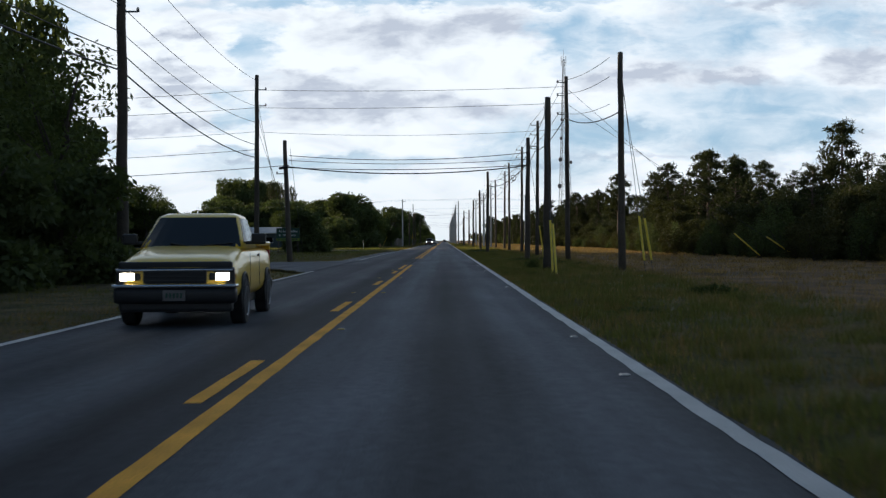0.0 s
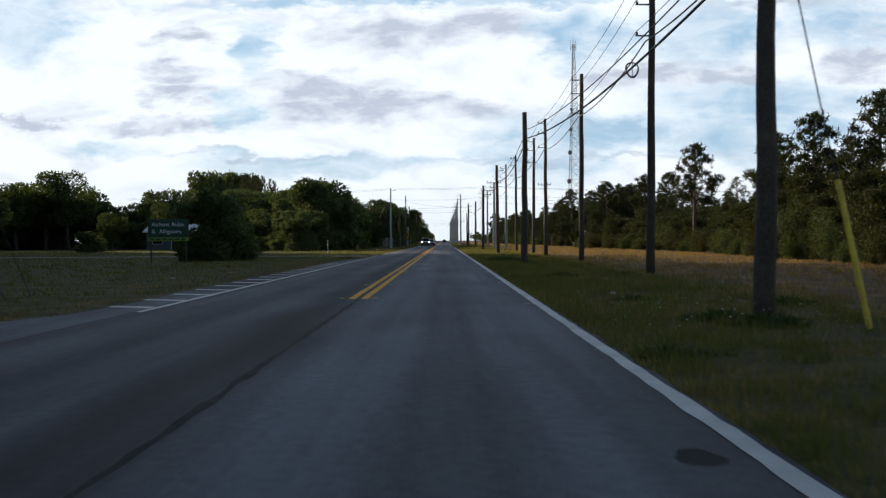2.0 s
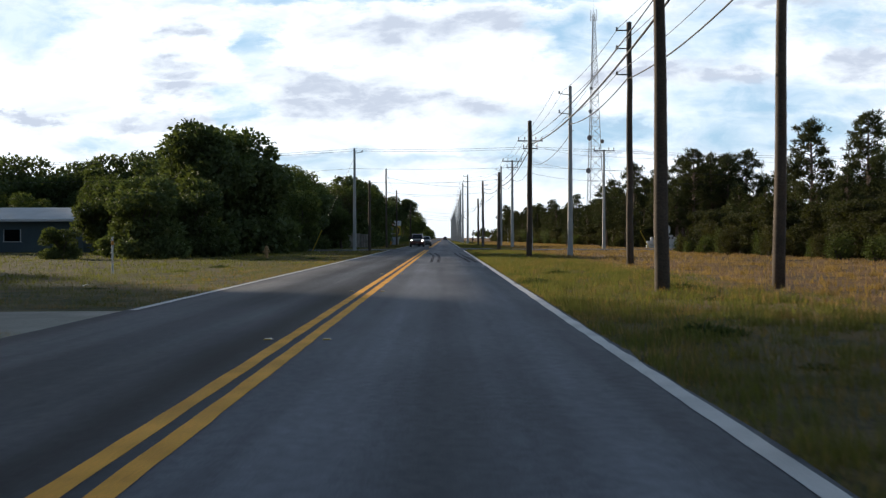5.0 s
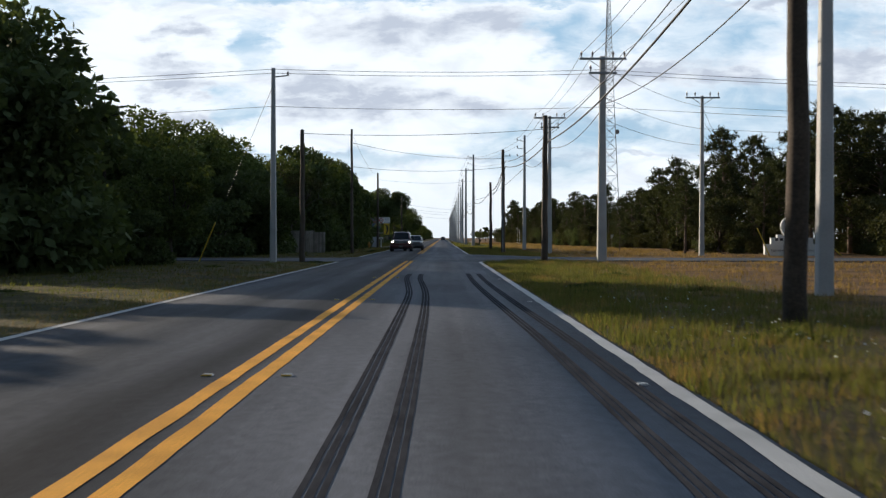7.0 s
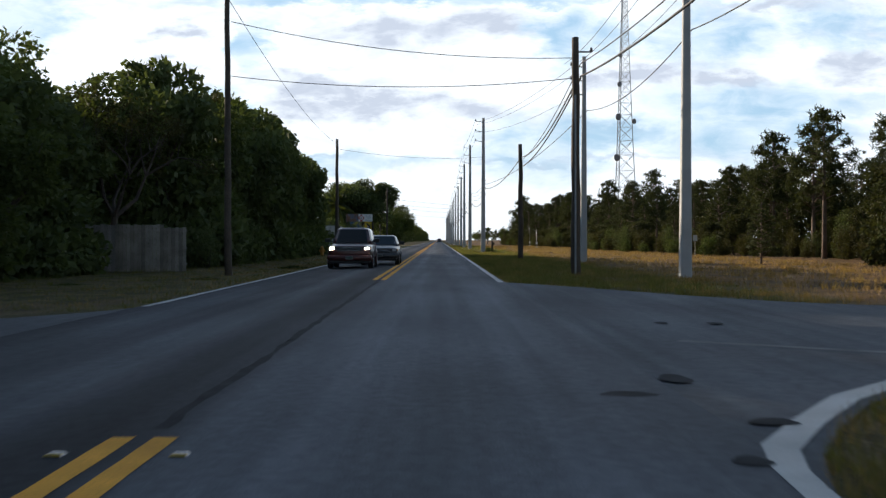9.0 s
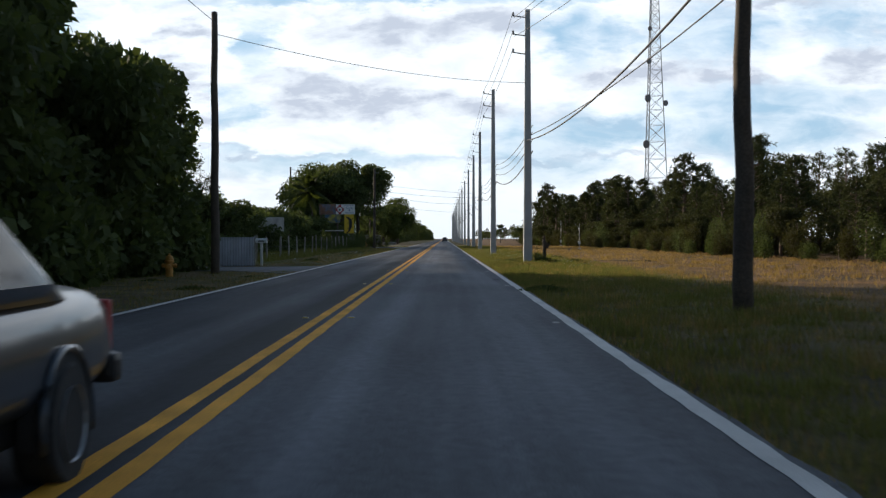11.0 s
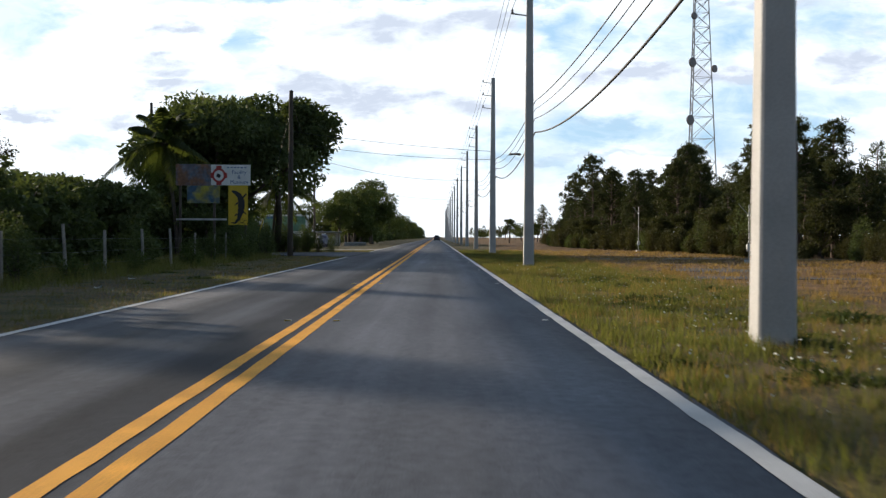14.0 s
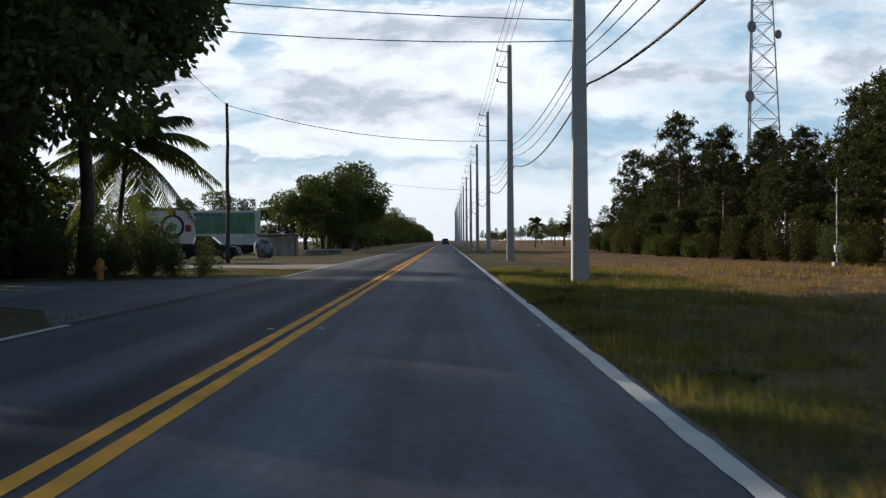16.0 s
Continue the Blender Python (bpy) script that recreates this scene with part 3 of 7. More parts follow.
def strip(name, x0, x1, y0, y1, mat, lift=0.004, thick=0.0, n=1, parent=None, label="", wob=0.0, seed=0):
    """A strip of the carriageway's surface that follows the crown; wob makes its long edges uneven."""
    ys = np.linspace(y0, y1, n + 1)
    xs = [x0, 0.0, x1] if x0 < 0 < x1 else [x0, x1]
    verts, faces = [], []
    for y in ys:
        for k, x in enumerate(xs):
            dx = wob * noise.noise((y * 1.7, seed + k * 7.3, 0.5)) if wob else 0.0
            verts.append((x + dx, y, road_z(x) + lift))
    w = len(xs)
    for i in range(n):
        for k in range(w - 1):
            a = i * w + k
            faces.append((a, a + 1, a + w + 1, a + w))
    return mesh_ob(name, verts, faces, mat, parent, label)


def build_road():
    ys = steps((-300, -20, 10), (-20, 520, 540), (520, 4000, 60))
    prof = [(-3.80, -0.2), (-3.76, road_z(3.76)), (-1.9, road_z(1.9)), (0.0, 0.0), (1.9, road_z(1.9)), (3.71, road_z(3.71)), (3.75, -0.2)]
    verts, faces = [], []
    for y in ys:
        for k, (x, z) in enumerate(prof):
            ragged = 0.07 * noise.noise((y * 0.9, k * 3.0, 1.0)) + 0.04 * noise.noise((y * 3.1, k * 3.0, 2.0)) if k in (0, 1, 5, 6) else 0
            verts.append((x + ragged, y, z))
    w = len(prof)
    for i in range(len(ys) - 1):
        for k in range(w - 1):
            a = i * w + k
            faces.append((a, a + 1, a + w + 1, a + w))
    tagged(mesh_ob("road", verts, faces, M_ASPHALT), "worn grey two-lane asphalt road", "road", kind="structure")


build_road()


def flat_sheet(name, outline, z, mat, label, category="road", drop=0.12):
    """A paved or worn area from its outline, seen from above, with a skirt into the ground."""
    bm = bmesh.new()
    top = [bm.verts.new((x, y, z)) for x, y in outline]
    low = [bm.verts.new((x, y, z - drop)) for x, y in outline]
    f = bm.faces.new(top)
    for k in range(len(top)):
        bm.faces.new((top[k], top[(k + 1) % len(top)], low[(k + 1) % len(top)], low[k]))
    bmesh.ops.triangulate(bm, faces=[f])
    return tagged(part(name, bm, mat), label, category, kind="structure")


def arc(cx, cy, r, a0, a1, n=8):
    return [(cx + r * math.cos(radians(a)), cy + r * math.sin(radians(a))) for a in np.linspace(a0, a1, n)]


# first side road, on the left, with wide turning radii
flat_sheet("side_road_1", [(-3.7, 45.0), (-3.7, 82.0), (-4.75, 82.0), (-4.6, 76.5), (-4.7, 72.5), (-5.3, 70.7), (-6.8, 69.0), (-9.5, 67.6), (-16, 66.4), (-160, 68.5), (-160, 58.6), (-16, 57.6),
           (-12, 57.0), (-8.2, 54.6), (-5.9, 51.6), (-4.6, 48.2), (-4.1, 46.5), (-3.85, 45.0)], -0.045, M_SIDE, "grey asphalt side road meeting the main road")
# paved shoulder with painted bars beyond that junction
flat_sheet("paved_shoulder", [(-3.7, 81), (-3.7, 135), (-4.05, 135), (-4.45, 130.5), (-4.75, 124), (-4.80, 90), (-4.75, 81)], -0.047, M_SHOULDER, "narrow dark paved shoulder with white bars", "shoulder")
# narrow drive on the left
flat_sheet("drive_1", [(-3.7, 143.0), (-3.7, 151.3), (-7.0, 151.0), (-80, 157.5), (-80, 154.6), (-7.0, 148.4)], -0.055, M_GRAVEL, "narrow pale concrete drive across the grass", "drive")
# crossroads
flat_sheet("side_road_2", [(-3.7, 242.0), (-3.7, 257.8), (-4.2, 256.2), (-5.0, 254.8), (-6.6, 253.8), (-10, 253.2), (-120, 253.2), (-120, 246.4), (-9.5, 246.4), (-6.0, 245.2), (-4.3, 243.4)],
           -0.045, M_SIDE, "grey asphalt side street of a crossroads")
flat_sheet("side_road_3", [(3.7, 242.2), (4.0, 243.3), (4.45, 244.3), (5.1, 245.5), (6.2, 246.8), (9.0, 247.8), (14, 248.2), (170, 249.5), (170, 258.4), (14, 257.8), (10.4, 258.6), (8.8, 260.0), (7.2, 262.9), (5.3, 267.4), (4.2, 269.6), (3.7, 270.4)],
           -0.045, M_SIDE, "grey asphalt side street of a crossroads")
# drives on the left, past the crossroads
flat_sheet("drive_2", [(-3.7, 330.5), (-3.7, 342.0), (-6.5, 340.6), (-30, 341.5), (-30, 336.0), (-6.5, 334.6)], -0.055, M_SIDE, "worn grey drive beside a mailbox", "drive")
flat_sheet("drive_3", [(-3.7, 437.5), (-3.7, 462.5), (-6, 459.6), (-9, 457.5), (-11.5, 456.5), (-11.5, 447.0), (-9, 445.6), (-5.4, 442.0)], -0.05, M_SIDE, "wide worn gravel entrance to a yard", "drive")
flat_sheet("drive_4", [(-3.7, 472.0), (-3.7, 484.0), (-7, 482), (-50, 487), (-50, 478), (-8, 475.2)], -0.055, M_GRAVEL, "pale gravel strip of a yard", "drive")
flat_sheet("dirt_track", [(9.0, 436), (12, 440), (20, 441.5), (60, 443), (60, 440.6), (20, 438.8), (13, 437.5)], -0.10, M_DIRT, "bare sandy wheel track through dry grass", "track", drop=0.2)


# painted lines
def line_thing(name, label, category="road marking"):
    return thing(name, Matrix.Identity(4), label, category, kind="structure")


centre = line_thing("centre_line", "worn yellow centre line, double and dashed")
strip("stripe", 0.045, 0.195, -20, 56.6, M_YELLOW, n=220, parent=centre, wob=0.012, seed=1)
for y in (-15.9, -3.7, 8.5, 19.6, 31.3, 42.2):
    strip("dash", -0.215, -0.075, y, y + 3.05, M_YELLOW, n=10, parent=centre, wob=0.012, seed=y)
strip("dash", -0.215, -0.075, 48.3, 56.6, M_YELLOW, n=14, parent=centre, wob=0.012, seed=3)
for a, b, n in ((76.4, 243.6, 460), (270.9, 640, 700), (640, 2500, 200)):
    strip("stripe", 0.045, 0.195, a, b, M_YELLOW, n=n, parent=centre, wob=0.012, seed=5)
    strip("stripe", -0.215, -0.065, a, b, M_YELLOW, n=n, parent=centre, wob=0.012, seed=9)
edge_r = line_thing("edge_line_1", "worn white edge line of the road")
for a, b, n in ((-20, 241.8, 700), (270.2, 640, 800), (640, 2500, 200)):
    strip("stripe", 3.50, 3.66, a, b, M_WHITE, n=n, parent=edge_r, wob=0.022, seed=13)
edge_l = line_thing("edge_line_2", "worn white edge line along grass")
for a, b, n in ((-20, 47.0, 160), (72.9, 143.4, 150), (151.2, 242.6, 200), (257.8, 438.0, 380), (460.5, 640, 300), (640, 2500, 200)):
    strip("stripe", -3.70, -3.55, a, b, M_WHITE, n=n, parent=edge_l, wob=0.018, seed=17)
for k, y in enumerate(np.arange(74.2, 129, 2.58)):
    bm = bmesh.new()
    out = 4.70 if y < 119 else 4.36
    pts = [(-3.72, y), (-3.72, y + 0.45), (-out, y + 0.95), (-out, y + 0.50)]
    bm.faces.new([bm.verts.new((x, yy, -0.040)) for x, yy in pts])
    part("shoulder_bar", bm, M_WHITE, edge_l)
# the line that bends round the near corner of the crossroads
bm = bmesh.new()
inner = [(3.50, 241.8), (3.58, 242.9), (3.72, 243.6), (4.0, 244.15), (4.2, 244.55), (4.9, 245.8), (5.9, 247.0)]
outer = [(3.66, 241.8), (3.76, 242.8), (3.90, 243.4), (4.16, 243.95), (4.38, 244.4), (5.06, 245.6), (6.05, 246.8)]
za, zb = [bm.verts.new((x, y, -0.033)) for x, y in inner], [bm.verts.new((x, y, -0.033)) for x, y in outer]
for k in range(len(inner) - 1):
    bm.faces.new((za[k], zb[k], zb[k + 1], za[k + 1]))
part("corner_stripe", bm, M_WHITE, edge_r)

# tar seams and dark patches in the surface
# low broken spots in the surface
for x0, x1, y0, y1 in ((3.08, 3.33, 58.8, 59.3), (3.08, 3.49, 245.7, 246.0), (3.33, 3.42, 176.8, 177.3), (3.40, 3.55, 110.6, 111.2), (0.50, 0.68, 117.5, 118.3), (3.18, 3.40, 323.3, 323.8), (5.0, 5.18, 253.6, 254.0), (5.76, 5.98, 253.5, 253.9), (3.9, 4.2, 244.3, 244.6), (3.42, 3.62, 242.9, 243.2), (3.75, 4.0, 246.6, 247.2)):
    bm = bmesh.new()
    bm.faces.new([bm.verts.new(((x0 + x1) / 2 + (x1 - x0) * 0.55 * math.cos(a) * (1 + 0.2 * math.sin(3 * a + x0)), (y0 + y1) / 2 + (y1 - y0) * 0.55 * math.sin(a), -0.030 if x0 > 1 else -0.002)) for a in np.linspace(0, 6.0, 14)])
    tagged(part("tar_patch", bm, M_PATCH), "dark broken patch in the asphalt corner", "road patch", kind="structure")
bm = bmesh.new()
bm.faces.new([bm.verts.new(p) for p in ((4.7, 250.75, -0.040), (4.75, 251.0, -0.040), (8.6, 248.2, -0.040), (8.5, 248.0, -0.040))])
tagged(part("old_line", bm, M_SIDELINE), "faded old stop line across a side street", "road marking", kind="structure")
tagged(strip("tar_seam", -0.02, 0.05, 56.8, 76.2, M_PATCH, lift=0.003, n=60, wob=0.05, seed=2), "dark tar-filled seam where the centre line stops", "road seam", kind="structure")
tagged(strip("tar_seam", -0.04, 0.05, 243.9, 270.7, M_PATCH, lift=0.003, n=80, wob=0.05, seed=4), "dark tar-filled seam where the centre line stops", "road seam", kind="structure")


# tyre marks: two pairs of doubled black streaks with tread ribs, swerving along the lane
def tyre_mark(points, label):
    ob = thing("tyre_mark", Matrix.Identity(4), label, "tyre mark", "skid marks on the lane", "structure")
    ys = np.linspace(points[0][0], points[-1][0], 90)
    xs = np.interp(ys, [p[0] for p in points], [p[1] for p in points])
    xs = np.convolve(np.pad(xs, 6, mode="edge"), np.ones(13) / 13, "valid")
    for off, w in ((-0.056, 0.038), (0.0, 0.046), (0.056, 0.038)):
        verts, faces = [], []
        for y, x in zip(ys, xs):
            j = 0.006 * noise.noise((y * 4, off * 40, 0))
            for s in (-w / 2, w / 2):
                verts.append((x + off + s + j, y, road_z(x + off + s) + 0.003))
        for i in range(len(ys) - 1):
            faces.append((2 * i, 2 * i + 1, 2 * i + 3, 2 * i + 2))
        mesh_ob("rib", verts, faces, M_RUBBER, ob)


for pts in ([(187.6, 1.06), (193, 1.05), (202, 1.02), (209, 0.98), (214.3, 0.77), (219, 0.57), (222.3, 0.63)], [(187.6, 1.40), (193, 1.41), (202.5, 1.39), (209, 1.33), (214.4, 1.15), (219, 0.97), (222.3, 1.0)],
            [(188.6, 2.97), (198, 2.88), (206, 2.70), (214, 2.56), (219, 2.53), (223.4, 2.55)], [(188.6, 3.31), (198, 3.22), (206, 3.05), (214, 2.92), (219, 2.89), (223.4, 2.90)]):
    tyre_mark(pts, "black doubled tyre skid streak on grey asphalt")


# raised pavement markers
def road_stud(x, y, mat, label):
    t = thing("road_stud", pose(x, y, road_z(x) + 0.001), label, "road stud", "raised pavement markers")
    part("body", bm_box(0.10, 0.10, 0.018, (0, 0, 0.009), 0.004, taper=0.7), M_INSUL, t)
    part("reflector", bm_box(0.09, 0.012, 0.010, (0, -0.048, 0.010), 0.002), mat, t)
    return t


stud_y = road_stud(0.33, 15.6, M_SIGNYELLOW, "low amber reflective marker beside the centre line")
stud_w = road_stud(3.36, 10.4, M_WHITEPAINT, "low pale reflective marker beside the edge line")
for y in list(np.arange(181.3 - 8 * 12.19, 250, 12.25)) + list(np.arange(293.7, 560, 12.98)):
    if not (58 < y < 82 or 245 < y < 272):
        copy_thing(stud_y, pose(0.33, y, road_z(0.33) + 0.001))
        copy_thing(stud_y, pose(-0.36, y, road_z(0.36) + 0.001))
for y in (4.0, 26.5, 37.0, 46.6, 76.6):
    copy_thing(stud_y, pose(0.33, y, road_z(0.33) + 0.001)), copy_thing(stud_y, pose(-0.36, y, road_z(0.36) + 0.001))
for y in (14.5, 30.0, 45.8, 56.0, 74.6, 85.7, 95.9, 109.9, 121.9, 181.2, 193.7, 206.2, 218.3, 230.6, 293.5, 306, 319.1, 332.2, 345.5, 358.6, 372.2, 385.2, 398.6, 411.3, 424.3, 437.2, 450):
    copy_thing(stud_w, pose(3.36, y, road_z(3.36) + 0.001))


# ------------------------------------------------------------------ poles and lines
def wood_pole(x, y, top, r=0.155, lean=(0, 0), arms=(), label="weathered brown wooden utility pole in grass"):
    """arms: (height, side) of short brackets with an insulator."""
    t = thing("utility_pole", pose(x, y, -0.12), label, "utility pole", "poles along the road")
    t.matrix_world = Matrix.Translation((x, y, -0.12)) @ Euler((radians(lean[1]), radians(lean[0]), random.uniform(0, 6))).to_matrix().to_4x4()
    h = top + 0.12
    part("shaft", bm_tube([(0.02 * math.sin(k * 1.7), 0.02 * math.cos(k * 2.1), -0.5 + (h + 0.5) * k / 8) for k in range(9)], [r * (1.12 - 0.40 * k / 8) for k in range(9)], 14), M_WOODPOLE, t, smooth=True)
    part("cap", bm_lathe([(r * 0.7, h - 0.02), (r * 0.74, h), (r * 0.3, h + 0.03)], 10), M_INSUL, t)
    turn = t.matrix_world.to_3x3().inverted()
    for z, side in arms:
        v = turn @ Vector((side, 0, 0))
        v.z = 0
        v.normalize()
        p = Vector((0, 0, z + 0.12))
        part("bracket", bm_tube([p + v * (r * 0.7), p + v * 0.55], [0.035, 0.03], 6), M_STEEL, t)
        q = p + v * 0.55
        part("insulator", bm_lathe([(0.03, -0.02), (0.07, 0.0), (0.035, 0.03), (0.065, 0.05), (0.03, 0.08), (0.055, 0.10), (0.02, 0.15)], 8, q), M_INSUL, t)
    return t


def concrete_pole(x, y, top, w=0.42, arms=(), cross=0, label="tall square pale concrete utility pole"):
    t = thing("utility_pole", pose(x, y, -0.12), label, "utility pole", "poles along the road")
    h = top + 0.12
    bm = bmesh.new()
    rings = []
    for z, s in ((-0.5, w), (h, w * 0.55)):
        c, k = s / 2, s * 0.5 - 0.03
        rings.append([bm.verts.new((a, b, z)) for a, b in ((-k, -c), (k, -c), (c, -k), (c, k), (k, c), (-k, c), (-c, k), (-c, -k))])
    for k in range(8):
        bm.faces.new((rings[0][k], rings[0][(k + 1) % 8], rings[1][(k + 1) % 8], rings[1][k]))
    bm.faces.new(rings[0][::-1]), bm.faces.new(rings[1])
    part("shaft", bm, M_CONCRETE, t)
    for z, side in arms:
        part("bracket", bm_tube([(side * w * 0.3, 0, z + 0.12), (side * 0.75, 0, z + 0.20)], [0.035, 0.03], 6), M_STEEL, t)
        part("insulator", bm_lathe([(0.03, -0.02), (0.08, 0.0), (0.035, 0.04), (0.075, 0.06), (0.03, 0.10), (0.065, 0.13), (0.02, 0.2)], 8, (side * 0.75, 0, z + 0.2)), M_INSUL, t)
    for n in range(cross):
        z = h - 0.15 - n * 0.75
        part("crossarm", bm_box(2.5 if n == 0 else 1.5, 0.12, 0.12, (0, -w * 0.4, z), 0.01), M_STEEL, t)
        for x1 in ((-1.15, -0.55, 0.55, 1.15) if n == 0 else (-0.65, 0.65)):
            part("insulator", bm_lathe([(0.02, 0.0), (0.03, 0.14), (0.08, 0.16), (0.04, 0.2), (0.075, 0.23), (0.03, 0.3), (0.02, 0.36)], 8, (x1, -w * 0.4, z + 0.05)), M_INSUL, t)
        for s in (-1, 1):
            part("brace", bm_tube([(0, -w * 0.4, z - 0.55), (s * 0.75, -w * 0.4, z - 0.04)], [0.02, 0.02], 5), M_STEEL, t)
    return t


def transformer(t, z, side=1):
    """A drum on a pole's side."""
    can = part("transformer_can", bm_lathe([(0.17, 0), (0.23, 0.04), (0.23, 0.75), (0.2, 0.82), (0.08, 0.86)], 14, (side * 0.40, 0, z)), M_STEEL, t, "grey transformer can")
    part("bushing", bm_lathe([(0.05, 0), (0.07, 0.05), (0.04, 0.1), (0.06, 0.15), (0.02, 0.25)], 8, (side * 0.40, 0.08, z + 0.84)), M_INSUL, can)


ROW_A = [(9.17, 48.2, 9.0), (9.35, 70.9, 11.2), (9.41, 95.2, 11.0), (9.84, 120.3, 10.9), (9.97, 145.3, 10.9), (10.15, 160.5, 10.7), (9.95, 182.6, 10.7)]
ROW_B = [(6.05, 48.3, 7.15), (6.85, 70.8, 7.45), (6.01, 113.3, 7.9), (6.69, 157.8, 8.0), (6.82, 200.8, 8.2), (7.03, 244.5, 7.6), (6.59, 277.2, 8.3), (6.93, 309.2, 7.2)]
TALL = [(6.10, 349.4, 13.1), (5.68, 381.6, 13.1), (5.76, 418.2, 13.1), (5.97, 454.5, 13.1)] + [(6.02, 491.4 + 36.4 * k, 13.1) for k in range(12)]
for n, (x, y, z) in enumerate(ROW_A):
    wood_pole(x, y, z, 0.15, (0.4 * math.sin(n * 2.3), 0.3), [(z - 0.35, -1), (z - 1.15, -1), (z - 2.3, -1)][: 3 if n else 0], "tall brown wooden utility pole with side brackets")
for n, (x, y, z) in enumerate(ROW_B):
    t = wood_pole(x, y, z, 0.165, (-0.5 if n < 4 else 0.4 * math.cos(n), 0.2), [(z - 0.5, 1)] if n in (1, 3, 6) else [])
    if n == 6:
        tagged(t, "wooden utility pole with steel cable risers and a small cabinet")
        part("riser", bm_tube([(0.19, 0, 0), (0.17, 0, 6.4)], [0.04, 0.04], 6), M_STEEL, t)
        part("riser_box", bm_box(0.25, 0.22, 0.55, (-0.28, 0, 0.9), 0.02), M_STEEL, t)
concrete_pole(10.28, 210.0, 11.5, 0.36, [(10.9, -1), (9.6, -1)])
concrete_pole(10.21, 245.8, 10.9, 0.50, cross=2, label="tall concrete pole with steel crossarms and insulators")
concrete_pole(10.21, 276.1, 10.9, 0.40, cross=2, label="tall concrete pole with steel crossarms and insulators")
concrete_pole(10.15, 303.4, 11.8, 0.38, [(11.2, -1), (10.4, -1), (9.6, -1)])
concrete_pole(20.63, 268.4, 11.6, 0.36, cross=1, label="concrete pole with a crossarm beside the side street")
for k, (x, y, z) in enumerate(TALL):
    concrete_pole(x, y, z, 0.46 if k != 3 else 0.50, [(z - 0.4, -1), (z - 1.35, -1), (z - 2.3, -1)])
# left-hand poles
wood_pole(-9.15, 39.0, 11.6, 0.19, (0.5, 0), [(9.0, 1)])
pole_l = wood_pole(-9.92, 71.7, 11.5, 0.16, (0.7, 0), [(10.6, 1), (9.6, 1)])
t = wood_pole(-7.84, 71.5, 7.45, 0.165, (-2.4, 0), [(5.4, -1)])
part("splice_case", bm_tube([(-0.3, -0.25, 5.85), (0.35, -0.3, 5.9)], [0.09, 0.09], 8), M_BLACK, t, "black cable splice case")
concrete_pole(-6.98, 243.1, 9.85, 0.34, [(9.4, 1)])
wood_pole(-5.57, 243.7, 6.75, 0.14, (0.3, 0))
wood_pole(-5.6, 277.0, 9.9, 0.12, (-0.4, 0))
wood_pole(-6.55, 331.0, 9.4, 0.15, (0.4, 0))
wood_pole(-21.0, 460.5, 11.8, 0.15)
wood_pole(-7.4, 440.5, 10.3, 0.17, (0.5, 0), [(9.8, 1)])
wood_pole(-11.2, 491.0, 9.6, 0.12)
wood_pole(-9.0, 560.0, 9.5, 0.14)


def cable(a, b, sag, r, mat, label, n=14):
    """A hanging span between two points."""
    a, b = Vector(a), Vector(b)
    pts = [a.lerp(b, k / n) - Vector((0, 0, sag * 4 * (k / n) * (1 - k / n))) for k in range(n + 1)]
    bm = bm_tube(pts, [r] * (n + 1), 5, cap=False)
    return tagged(part("overhead_cable", bm, mat, smooth=True), label, "cable", "overhead lines")


THIN, THICK = "thin grey overhead power conductor", "thick black overhead telephone cable"
span = [p for p in ROW_A]
for (x0, y0, z0), (x1, y1, z1) in zip(span, span[1:] + [(10.28, 210.0, 11.4)]):
    k = (y1 - y0) / 25
    for dz in (0.2, 1.0, 2.15):
        cable((x0 - 0.5, y0, z0 - dz), (x1 - 0.5, y1, z1 - dz), 0.28 * k, 0.013, M_WIRE, THIN)
    cable((x0 - 0.15, y0, z0 - 2.5), (x1 - 0.15, y1, z1 - 2.5), 0.42 * k, 0.028, M_CABLE, THICK)
for (x0, y0, z0), (x1, y1, z1) in zip(ROW_B[1:], ROW_B[2:]):
    k = (y1 - y0) / 40
    cable((x0 + 0.15, y0, z0 - 1.4), (x1 + 0.15, y1, z1 - 1.35), 0.55 * k, 0.032, M_CABLE, THICK)
    cable((x0 + 0.15, y0, z0 - 0.9), (x1 + 0.15, y1, z1 - 0.9), 0.5 * k, 0.018, M_CABLE, THICK)
run = [(10.28, 210.0, 11.2), (10.21, 245.8, 11.1), (10.21, 276.1, 11.1), (10.15, 303.4, 11.4), (6.10, 349.4, 12.9)]
for n, ((x0, y0, z0), (x1, y1, z1)) in enumerate(zip(run, run[1:])):
    for dx, dz in ((-1.1, 0.0), (-0.5, 0.05), (1.1, 0.0)):
        if n == 3:
            cable((x0 - 0.7, y0, z0 - 0.8 * (dx + 1.1) - 0.2), (x1 - 0.7, y1, z1 - 0.45 * (dx + 1.1) - 0.2), 0.5, 0.013, M_WIRE, THIN)
        else:
            cable((x0 + dx, y0, z0 - dz), (x1 + dx, y1, z1 - dz), 0.45, 0.013, M_WIRE, THIN)
    cable((x0 + 0.2, y0, z0 - 2.7), (x1 + 0.2, y1, z1 - 2.7 if n < 3 else 6.6), 0.7, 0.022, M_CABLE, THICK)
cable((6.59, 277.2, 6.8), (6.93, 309.2, 6.4), 0.6, 0.03, M_CABLE, THICK)
cable((6.93, 309.2, 6.4), (6.05, 349.4, 6.3), 0.7, 0.03, M_CABLE, THICK)
